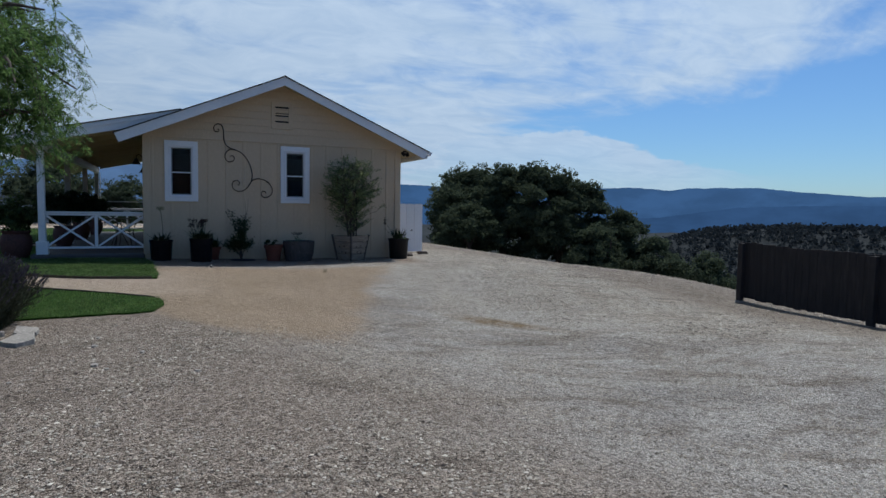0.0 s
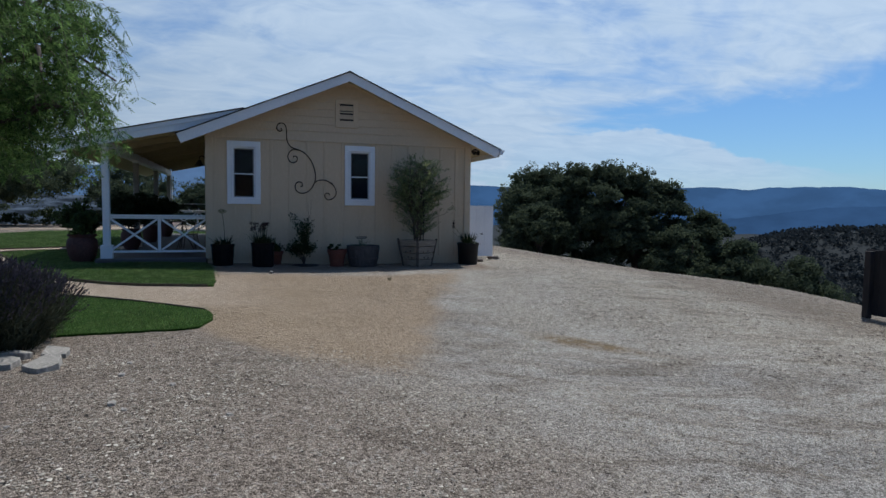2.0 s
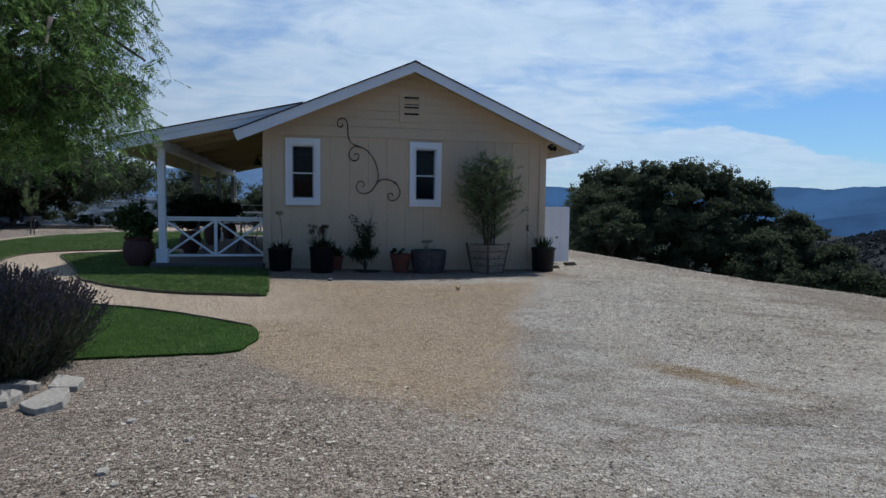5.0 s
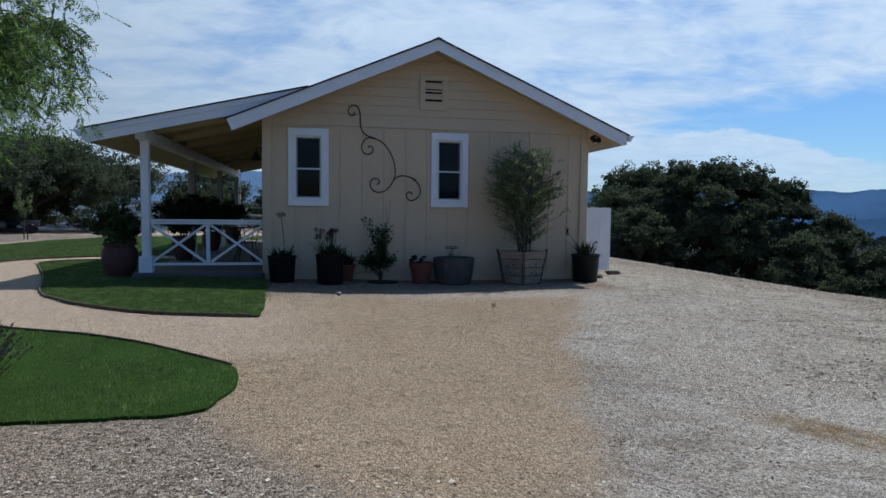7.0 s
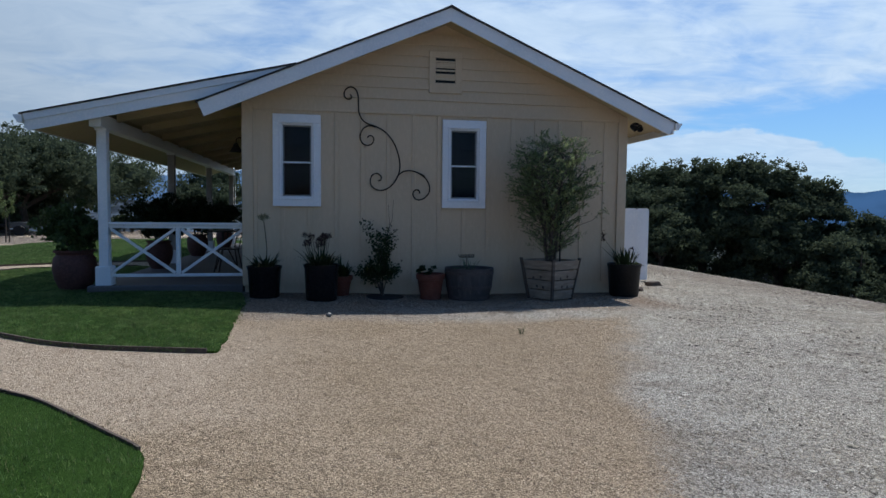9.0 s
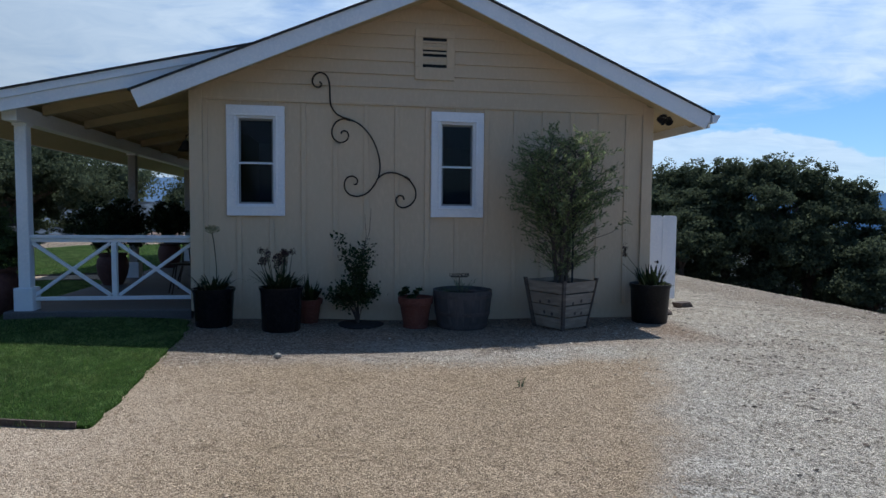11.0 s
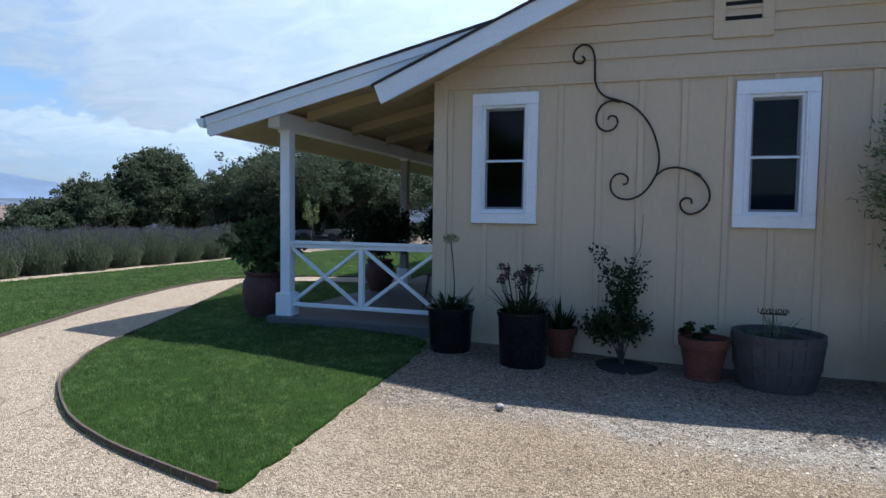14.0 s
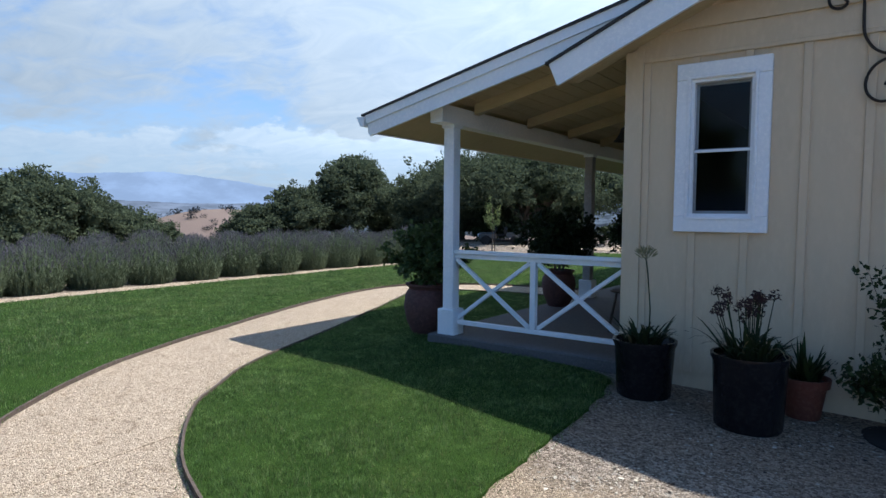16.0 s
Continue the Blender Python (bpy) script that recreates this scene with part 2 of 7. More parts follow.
DARKTERRA = two_scale("weathered_red_clay", (0.092, 0.033, 0.027), (0.062, 0.025, 0.022), (0.115, 0.050, 0.040), 4, 30, 0.75, 0.25)
OAKSTAVE = two_scale("weathered_barrel_oak", (0.080, 0.069, 0.066), (0.054, 0.048, 0.047), (0.108, 0.092, 0.087), 3, 26, 0.85, 0.35, (1, 1, 0.15), per="object")
HOOP = two_scale("rusty_hoop", (0.09, 0.08, 0.08), (0.07, 0.055, 0.05), (0.12, 0.10, 0.095), 6, 50, 0.6, 0.2, metal=0.5)
CRATEWOOD = two_scale("grey_weathered_wood", (0.30, 0.235, 0.172), (0.20, 0.152, 0.110), (0.385, 0.315, 0.24), 3, 24, 0.85, 0.4, (0.15, 0.15, 1), per="object")
DARKCRATE = two_scale("dark_weathered_wood", (0.085, 0.062, 0.047), (0.06, 0.044, 0.035), (0.12, 0.092, 0.07), 3, 24, 0.85, 0.4, (0.15, 0.15, 1))
DARKWOOD = two_scale("dark_fence_wood", (0.027, 0.021, 0.020), (0.019, 0.016, 0.015), (0.042, 0.033, 0.03), 2, 18, 0.9, 0.4, (1, 1, 0.12), per="object")
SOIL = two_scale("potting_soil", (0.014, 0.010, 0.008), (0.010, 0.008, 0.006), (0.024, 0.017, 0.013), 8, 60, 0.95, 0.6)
BARK = two_scale("bark", (0.085, 0.065, 0.05), (0.055, 0.042, 0.034), (0.12, 0.095, 0.075), 3, 22, 0.95, 0.7, (1, 1, 0.3))
STONE = two_scale("pale_fieldstone", (0.30, 0.275, 0.235), (0.21, 0.192, 0.165), (0.38, 0.352, 0.305), 5, 35, 0.85, 0.4)
BROWNROCK = two_scale("brown_rock", (0.075, 0.052, 0.04), (0.05, 0.037, 0.03), (0.11, 0.08, 0.062), 6, 35, 0.9, 0.5)
CLOD = two_scale("dark_soil_clod", (0.085, 0.064, 0.050), (0.055, 0.043, 0.034), (0.13, 0.10, 0.08), 6, 35, 0.95, 0.3)
EDGING = two_scale("brown_lawn_edging", (0.082, 0.056, 0.043), (0.055, 0.041, 0.033), (0.11, 0.082, 0.066), 4, 30, 0.85, 0.3)
# Near-black navy: the dimness of the unlit room is put into the colour.
DARKROOM = two_scale("room_dimness", (0.018, 0.020, 0.030), (0.014, 0.016, 0.025), (0.022, 0.025, 0.035), 2, 20, 0.9, 0.1)
SASH = two_scale("white_sash_vinyl", (0.74, 0.76, 0.78), (0.68, 0.70, 0.72), (0.78, 0.79, 0.8), 3, 40, 0.4, 0.05)
SCREEN = two_scale("grey_screen_frame", (0.20, 0.21, 0.22), (0.16, 0.17, 0.18), (0.24, 0.25, 0.26), 3, 40, 0.5, 0.05)
BRASS = two_scale("dull_steel", (0.30, 0.30, 0.31), (0.22, 0.22, 0.23), (0.36, 0.36, 0.37), 8, 60, 0.4, 0.1, metal=0.8)

for dark_mat in (BLACK, GLAZE):
    dark_mat.node_tree.nodes["Principled BSDF"].inputs["Specular IOR Level"].default_value = 0.2

glass = Mat("window_glass", 0.03)
glass.color((0.22, 0.24, 0.28))
glass.p.inputs["Transmission Weight"].default_value = 1.0
glass.p.inputs["IOR"].default_value = 1.25
GLASS = glass.done()

OAKLEAF = leaf_mat("oak_leaves", (0.060, 0.079, 0.052), (0.110, 0.136, 0.077), 0.9, 0.45)
PEPPERLEAF = leaf_mat("pepper_tree_leaves", (0.040, 0.084, 0.026), (0.215, 0.335, 0.10), 0.5, 0.58)
OLIVELEAF = leaf_mat("olive_leaves", (0.090, 0.118, 0.050), (0.315, 0.365, 0.165), 0.5, 0.42)
STRAPLEAF = leaf_mat("strap_leaves", (0.019, 0.030, 0.015), (0.038, 0.053, 0.022), 0.45, 0.2, (0.16, 0.13, 0.07))
SHRUBLEAF = leaf_mat("shrub_leaves", (0.020, 0.033, 0.014), (0.042, 0.062, 0.022), 0.4, 0.2)
TOPIARYLEAF = leaf_mat("topiary_leaves", (0.018, 0.028, 0.014), (0.036, 0.051, 0.022), 0.5, 0.15)
LAVLEAF = leaf_mat("lavender_foliage", (0.088, 0.116, 0.066), (0.172, 0.205, 0.125), 0.7, 0.25)
LAVOLD = leaf_mat("old_lavender_foliage", (0.046, 0.052, 0.034), (0.088, 0.096, 0.062), 0.7, 0.25)
LAVSPENT = leaf_mat("spent_lavender_spikes", (0.055, 0.048, 0.058), (0.11, 0.098, 0.115), 0.8, 0.3)
LAVFLOWER = leaf_mat("lavender_flower_spikes", (0.085, 0.078, 0.092), (0.16, 0.15, 0.168), 0.8, 0.3)
DRYFLOWER = leaf_mat("spent_flower_heads", (0.045, 0.026, 0.026), (0.085, 0.05, 0.042), 0.8, 0.2)
PALEFLOWER = leaf_mat("pale_seed_head", (0.24, 0.22, 0.12), (0.34, 0.30, 0.17), 0.8, 0.3)
GRASSBLADE = leaf_mat("grass_blades", (0.054, 0.104, 0.030), (0.198, 0.312, 0.096), 0.7, 0.55, (0.24, 0.25, 0.12), (0.262, 0.332, 0.110), (0.265, 0.375, 0.132))
GRASSBLADE.node_tree.nodes["Principled BSDF"].inputs["Specular IOR Level"].default_value = 0.4
GRASSBLADE.node_tree.nodes["Principled BSDF"].inputs["Roughness"].default_value = 0.5
# Bluish leaf colour: the haze of distance is mixed into it.
HAZEDWOODS = leaf_mat("far_woods", (0.024, 0.031, 0.036), (0.029, 0.036, 0.041), 0.9, 0.45)
POTSHRUB = leaf_mat("glossy_shrub_leaves", (0.044, 0.068, 0.028), (0.098, 0.138, 0.052), 0.45, 0.35)
SAPLEAF = leaf_mat("sapling_leaves", (0.13, 0.17, 0.07), (0.22, 0.26, 0.11), 0.6, 0.3)

AGAVE = leaf_mat("agave_leaves", (0.12, 0.17, 0.16), (0.22, 0.28, 0.27), 0.5, 0.1)


def pebble_mat(name, c1, c2, dark):
    k = Mat(name, 0.9)
    r = k.island()
    c = k.mix(r, c1, c2)
    c = k.mix(k.remap(r, 0.86, 0.88), c, dark)
    k.p.inputs["Specular IOR Level"].default_value = 0.1
    k.color(c).bump(k.noise(70, 3), 0.3, 0.004)
    return k.done()


PEBBLE = pebble_mat("loose_grey_gravel", (0.14, 0.116, 0.088), (0.56, 0.49, 0.385), (0.05, 0.041, 0.033))
PEBBLEWHITE = pebble_mat("pale_rock_chips", (0.20, 0.178, 0.14), (0.68, 0.62, 0.51), (0.05, 0.042, 0.036))
PEBBLETAN = pebble_mat("loose_tan_gravel", (0.24, 0.172, 0.115), (0.54, 0.43, 0.31), (0.12, 0.086, 0.06))


def ground_mat():
    """Crushed rock: a newer tan bed by the house, older grey-brown and pale rock round it, dry grass and scrub far off."""
    k = Mat("gravel_ground", 0.95)
    s = k.n.new("ShaderNodeSeparateXYZ")
    k.l.new(k.co, s.inputs[0])
    x, y = s.outputs[0], s.outputs[1]

    def mul(*v):
        r = v[0]
        for q in v[1:]:
            r = k.math("MULTIPLY", r, q)
        return r

    def add(*v):
        r = v[0]
        for q in v[1:]:
            r = k.math("ADD", r, q)
        return r

    wob = mul(k.math("SUBTRACT", k.noise(0.9, 5, 0.6), 0.5), 1.9)
    d1 = k.math("SUBTRACT", add(mul(y, 0.42), 7.17), x)
    d2 = k.math("MINIMUM", add(mul(x, 1.45), y, 4.97), add(y, 8.7))
    d4 = k.math("SUBTRACT", -2.25, y)
    tan = k.remap(add(k.math("MINIMUM", k.math("MINIMUM", d1, d2), d4), mul(wob, 0.6)), -0.25, 0.35)
    loose = k.remap(tan, 0, 1, 1.0, 0.0)
    # stones of three sizes, each with a shade of its own
    v1 = k.noise(125, kind="voronoi")
    v2 = k.noise(250, kind="voronoi")
    v3 = k.noise(27, kind="voronoi")
    v4 = k.noise(60, kind="voronoi")
    tone = []
    for v in (v1, v2, v3, v4):
        c = k.n.new("ShaderNodeSeparateColor")
        k.l.new(v.outputs["Color"], c.inputs[0])
        tone.append(c)
    grain = k.remap(add(mul(tone[0].outputs[0], 0.6), mul(tone[1].outputs[0], 0.4)), 0.12, 0.88, 0.0, 1.0, False)
    crush = k.remap(add(mul(tone[3].outputs[0], 0.58), mul(tone[0].outputs[1], 0.42)), 0.14, 0.86, 0.0, 1.0, False)
    soft = k.remap(crush, 0, 1, 0.08, 0.90, False)
    # zones
    tanc = k.mix(grain, (0.110, 0.080, 0.052), (0.640, 0.500, 0.348))
    tanc = k.mix(mul(k.remap(k.noise(1.3, 6, 0.65, distortion=0.6), 0.42, 0.68), 0.45), tanc, k.mix(grain, (0.12, 0.088, 0.056), (0.48, 0.365, 0.235)))
    brownc = k.mix(crush, (0.090, 0.069, 0.052), (0.50, 0.418, 0.334))
    greyc = k.mix(soft, (0.080, 0.073, 0.062), (0.64, 0.595, 0.525))
    palec = k.mix(soft, (0.21, 0.195, 0.167), (0.78, 0.722, 0.625))
    creamc = k.mix(soft, (0.20, 0.175, 0.135), (0.80, 0.715, 0.575))
    # grey fines to the east, brown dirt to the west of the drive
    east = k.remap(add(x, mul(wob, 1.5), mul(y, 0.12)), 1.4, 4.6)
    base = k.mix(east, brownc, greyc)
    patch = k.remap(k.noise(0.62, 6, 0.64, (0.7, 1.35, 1), distortion=0.9), 0.41, 0.55)
    base = k.mix(mul(patch, 0.75, east), base, palec)
    wash = k.remap(k.noise(0.95, 7, 0.68, (0.55, 1.5, 1), distortion=1.1), 0.50, 0.62)
    base = k.mix(mul(wash, 0.62), base, k.mix(crush, (0.055, 0.042, 0.032), (0.33, 0.272, 0.212)))
    slope = add(mul(x, 0.6), mul(y, 0.8), mul(wob, 1.8))
    cream = mul(k.remap(slope, -3.8, 0.0), k.remap(add(x, mul(wob, 0.5)), 4.8, 6.6))
    base = k.mix(mul(cream, k.remap(k.noise(2.6, 6, 0.7), 0.34, 0.56, 0.45, 1.0), 0.9), base, creamc)
    # grader and tyre marks: brown streaks across the slope
    ux, uy = add(mul(x, 0.88), mul(y, -0.47)), add(mul(x, 0.47), mul(y, 0.88))
    cv = k.n.new("ShaderNodeCombineXYZ")
    k.l.new(ux, cv.inputs[0])
    k.l.new(uy, cv.inputs[1])
    streak = k.remap(k.noise(1.5, 9, 0.82, (0.42, 2.0, 1), distortion=0.9, vector=cv.outputs[0]), 0.51, 0.58)
    base = k.mix(mul(streak, 0.50, k.remap(x, 3.5, 6.0)), base, k.mix(crush, (0.060, 0.045, 0.033), (0.29, 0.228, 0.168)))
    thin = k.remap(k.noise(6.5, 8, 0.84, (0.45, 2.2, 1), distortion=0.6, vector=cv.outputs[0]), 0.56, 0.61)
    base = k.mix(mul(thin, 0.62, k.remap(x, 4.5, 7.0)), base, (0.075, 0.057, 0.042))
    fines = mul(k.remap(add(x, mul(wob, 0.8)), 4.2, 5.6), k.remap(add(x, mul(wob, 0.8)), 9.2, 7.4), k.remap(y, -8.6, -7.0), k.remap(y, 0.5, -1.5))
    base = k.mix(mul(fines, 0.45), base, palec)
    rim = k.remap(add(x, mul(wob, 0.9), mul(y, 0.10)), 9.2, 10.6)
    base = k.mix(mul(rim, 0.62), base, k.mix(grain, (0.075, 0.055, 0.04), (0.33, 0.26, 0.19)))
    # a dry straw-coloured smear on the drive
    px, py = k.math("SUBTRACT", x, 6.24), add(y, 7.22)
    dx = mul(k.math("SUBTRACT", mul(px, 0.62), mul(py, 0.78)), 0.78)
    dy = mul(add(mul(px, 0.78), mul(py, 0.62)), 2.9)
    dd = k.math("SQRT", add(mul(dx, dx), mul(dy, dy)))
    straw = mul(k.remap(add(dd, mul(wob, 0.8)), 0.25, 1.0, 0.9, 0.0), k.remap(k.noise(5, 6, 0.75), 0.38, 0.56, 0.45, 1.0))
    base = k.mix(straw, base, k.mix(grain, (0.11, 0.072, 0.030), (0.36, 0.245, 0.115)))
    c = k.mix(tan, base, tanc)
    # pale chips, dark litter, clods
    c = k.mix(mul(k.remap(tone[2].outputs[1], 0.84, 0.87), k.remap(v3.outputs["Distance"], 0.40, 0.22), k.remap(tan, 0, 1, 0.60, 0.10)), c, (0.52, 0.485, 0.425))
    c = k.mix(mul(k.remap(tone[2].outputs[2], 0.88, 0.90), k.remap(v3.outputs["Distance"], 0.36, 0.2), loose, 0.8), c, (0.05, 0.042, 0.036))
    c = k.mix(mul(k.remap(k.noise(9, 8, 0.8), 0.555, 0.60), loose, 0.55), c, k.mix(grain, (0.045, 0.035, 0.026), (0.17, 0.135, 0.10)))
    c = k.mix(mul(k.remap(k.noise(13, 8, 0.8, distortion=0.4), 0.575, 0.61), loose, 0.6), c, (0.56, 0.52, 0.45))
    c = k.mix(mul(k.remap(k.noise(7, 6, 0.72), 0.57, 0.65), tan, 0.55), c, (0.15, 0.108, 0.070))
    # dark specks that paint small shadows between the tan stones
    c = k.mix(mul(k.remap(k.noise(16, 8, 0.80, (0.8, 1.2, 1), distortion=0.5), 0.545, 0.60), tan, 0.55), c, (0.17, 0.122, 0.080))
    # darker colour in the gaps between stones
    c = k.mix(k.remap(v1.outputs["Distance"], 0.50, 0.78, 0.0, 0.65), c, (0.05, 0.04, 0.03))
    # the walk between the lawns
    walkc = k.mix(grain, (0.15, 0.11, 0.075), (0.66, 0.54, 0.41))
    onwalk = mul(k.remap(add(x, mul(wob, 0.8)), 2.9, 0.9), k.remap(y, -5.9, -5.5), k.remap(y, -2.2, -3.0), k.remap(x, -6.5, -6.0))
    walkc = k.mix(mul(k.remap(k.noise(7, 6, 0.72), 0.57, 0.66), 0.5), walkc, (0.17, 0.122, 0.08))
    c = k.mix(onwalk, c, walkc)
    # bare brown dirt along the foot of the wall
    dirt = mul(k.remap(add(y, mul(wob, 0.75)), -2.2, -1.1), k.remap(x, 1.2, 1.6), k.remap(x, 7.6, 7.2))
    c = k.mix(mul(dirt, 0.85), c, k.mix(crush, (0.085, 0.058, 0.040), (0.40, 0.295, 0.208)))
    # beyond the yard: dry grass, then scrub, with distance haze mixed into both colours
    rr = k.math("SQRT", add(mul(x, x), mul(y, y)))
    far = k.remap(add(rr, mul(wob, 2.0)), 26, 34)
    dry = k.mix(k.noise(0.02, 6, 0.6), (0.135, 0.10, 0.086), (0.185, 0.145, 0.125))
    scrub = k.remap(add(x, mul(k.noise(0.01, 4), 10)), 12, 26)
    dry = k.mix(scrub, dry, k.mix(k.noise(0.05, 6, 0.65), (0.024, 0.029, 0.031), (0.038, 0.042, 0.042)))
    c = k.mix(far, c, dry)
    k.color(c)
    h = add(mul(v1.outputs["Distance"], -0.5), mul(v4.outputs["Distance"], -0.7, loose), mul(k.noise(5, 5, 0.6), 1.1), mul(k.noise(17, 5, 0.65), 1.5), mul(k.noise(45, 3, 0.6), 0.6))
    k.p.inputs["Specular IOR Level"].default_value = 0.06
    k.bump(h, 1.0, 0.021)
    return k.done()


GROUND = ground_mat()


def lawn_mat():
    k = Mat("lawn_thatch", 0.9)
    c = k.mix(k.remap(k.noise(1.1, 5, 0.6), 0.3, 0.7), (0.016, 0.038, 0.008), (0.030, 0.060, 0.013))
    c = k.mix(k.remap(k.noise(60, 4, 0.7), 0.4, 0.7), c, (0.040, 0.080, 0.018))
    k.p.inputs["Specular IOR Level"].default_value = 0.02
    k.color(c).bump(k.noise(90, 4, 0.7), 0.8, 0.02)
    return k.done()


LAWN = lawn_mat()


def path_mat():
    k = Mat("path_gravel", 0.95)
    v1 = k.noise(125, kind="voronoi")
    v2 = k.noise(250, kind="voronoi")
    tone = []
    for v in (v1, v2):
        c = k.n.new("ShaderNodeSeparateColor")
        k.l.new(v.outputs["Color"], c.inputs[0])
        tone.append(c.outputs[0])
    grain = k.remap(k.math("ADD", k.math("MULTIPLY", tone[0], 0.6), k.math("MULTIPLY", tone[1], 0.4)), 0.12, 0.88, 0.0, 1.0, False)
    c = k.mix(grain, (0.15, 0.11, 0.075), (0.66, 0.54, 0.41))
    c = k.mix(k.math("MULTIPLY", k.remap(k.noise(7, 6, 0.72), 0.57, 0.66), 0.5), c, (0.17, 0.122, 0.08))
    k.p.inputs["Specular IOR Level"].default_value = 0.06
    h = k.math("ADD", k.math("MULTIPLY", v1.outputs["Distance"], -0.5), k.math("ADD", k.math("MULTIPLY", k.noise(5, 5, 0.6), 1.1), k.math("MULTIPLY", k.noise(17, 5, 0.65), 1.5)))
    k.color(c).bump(h, 1.0, 0.021)
    return k.done()


PATHGRAVEL = path_mat()


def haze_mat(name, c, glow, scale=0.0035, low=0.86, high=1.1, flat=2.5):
    """Far ridges: the veil of miles of air and its scattered light, painted as emission."""
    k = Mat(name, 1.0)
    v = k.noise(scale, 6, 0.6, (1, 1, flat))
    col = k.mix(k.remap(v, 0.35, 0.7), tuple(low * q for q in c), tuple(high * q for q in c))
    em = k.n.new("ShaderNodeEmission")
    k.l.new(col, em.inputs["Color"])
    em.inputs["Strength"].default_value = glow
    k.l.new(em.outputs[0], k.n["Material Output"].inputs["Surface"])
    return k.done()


# ---- mesh helpers ----


class Mesh:
    """Collects faces for one mesh."""

    def __init__(self):
        self.v, self.f = [], []

    def poly(self, *pts):
        i = len(self.v)
        self.v += [tuple(p) for p in pts]
        self.f.append(tuple(range(i, i + len(pts))))

    def box(self, x0, x1, y0, y1, z0, z1, m=None, b=0.0):
        """A box; b: its edges are bevelled by that much."""
        if b:
            bm = bmesh.new()
            bmesh.ops.create_cube(bm, size=1.0)
            for v in bm.verts:
                v.co = Vector(((x0 + x1) / 2 + v.co.x * (x1 - x0), (y0 + y1) / 2 + v.co.y * (y1 - y0), (z0 + z1) / 2 + v.co.z * (z1 - z0)))
            bmesh.ops.bevel(bm, geom=bm.edges[:], offset=b, segments=1, affect="EDGES")
            self.take(bm, m)
            return self
        i = len(self.v)
        c = [Vector((x, y, z)) for z in (z0, z1) for y in (y0, y1) for x in (x0, x1)]
        self.v += [tuple(m @ p if m else p) for p in c]
        self.f += [tuple(i + j for j in q) for q in ((0, 2, 3, 1), (4, 5, 7, 6), (0, 1, 5, 4), (2, 6, 7, 3), (0, 4, 6, 2), (1, 3, 7, 5))]
        return self

    def take(self, bm, m=None):
        i = len(self.v)
        bm.verts.ensure_lookup_table()
        bm.verts.index_update()
        self.v += [tuple(m @ v.co if m else v.co) for v in bm.verts]
        self.f += [tuple(i + v.index for v in f.verts) for f in bm.faces]
        bm.free()

    def prism(self, pts, axis, a, b):
        """A polygon of two coordinates, drawn out along the third axis from a to b."""
        def at(p, w):
            return (w, *p) if axis == "x" else (p[0], w, p[1]) if axis == "y" else (*p, w)
        i, n = len(self.v), len(pts)
        self.v += [at(p, a) for p in pts] + [at(p, b) for p in pts]
        self.f += [tuple(range(i, i + n)), tuple(reversed(range(i + n, i + 2 * n)))]
        self.f += [(i + j, i + n + j, i + n + (j + 1) % n, i + (j + 1) % n) for j in range(n)]
        return self

    def lathe(self, profile, n=32, centre=(0, 0, 0), wob=0.0):
        """Rings of (radius, height) turned round the z axis."""
        i = len(self.v)
        for k, (r, z) in enumerate(profile):
            for j in range(n):
                a = 2 * math.pi * j / n
                q = 1 + wob * math.sin(3 * a + k)
                self.v.append((centre[0] + r * q * math.cos(a), centre[1] + r * q * math.sin(a), centre[2] + z))
        for k in range(len(profile) - 1):
            for j in range(n):
                a, b = i + k * n + j, i + k * n + (j + 1) % n
                self.f.append((a, b, b + n, a + n))
        self.f.append(tuple(reversed(range(i, i + n))))
        self.f.append(tuple(range(i + (len(profile) - 1) * n, i + len(profile) * n)))
        return self

    def tube(self, pts, r0, r1=None, n=8):
        """A round bar along points, tapering from r0 to r1."""
        r1 = r0 if r1 is None else r1
        pts = [Vector(p) for p in pts]
        i, up = len(self.v), Vector((0.13, 0.21, 0.97))
        for k, p in enumerate(pts):
            d = (pts[min(k + 1, len(pts) - 1)] - pts[max(k - 1, 0)]).normalized()
            a = d.cross(up if abs(d.dot(up)) < 0.95 else Vector((1, 0, 0))).normalized()
            b = d.cross(a)
            r = r0 + (r1 - r0) * k / max(1, len(pts) - 1)
            self.v += [tuple(p + r * (math.cos(2 * math.pi * j / n) * a + math.sin(2 * math.pi * j / n) * b)) for j in range(n)]
        for k in range(len(pts) - 1):
            for j in range(n):
                a, b = i + k * n + j, i + k * n + (j + 1) % n
                self.f.append((a, a + n, b + n, b))
        self.f.append(tuple(range(i, i + n)))
        self.f.append(tuple(reversed(range(i + (len(pts) - 1) * n, i + len(pts) * n))))
        return self

    def data(self, name, mat, smooth=False):
        me = bpy.data.meshes.new(name)
        me.from_pydata(self.v, [], self.f)
        me.validate()
        bm = bmesh.new()
        bm.from_mesh(me)
        bmesh.ops.remove_doubles(bm, verts=bm.verts[:], dist=1e-5)
        bmesh.ops.recalc_face_normals(bm, faces=bm.faces[:])
        bm.to_mesh(me)
        bm.free()
        me.materials.append(mat)
        if smooth:
            me.shade_smooth()
            me.set_sharp_from_angle(angle=radians(40))
        return me


def part(name, mesh, mat, parent=None, label="", smooth=False, at=None):
    """One mesh object under a thing, or by itself."""
    ob = new(name, mesh.data(name, mat, smooth) if isinstance(mesh, Mesh) else mesh)
    ob.parent = parent
    if at is not None:
        ob.matrix_local = at if isinstance(at, Matrix) else Matrix.Translation(at)
    if label:
        tagged(ob, label)
    return ob


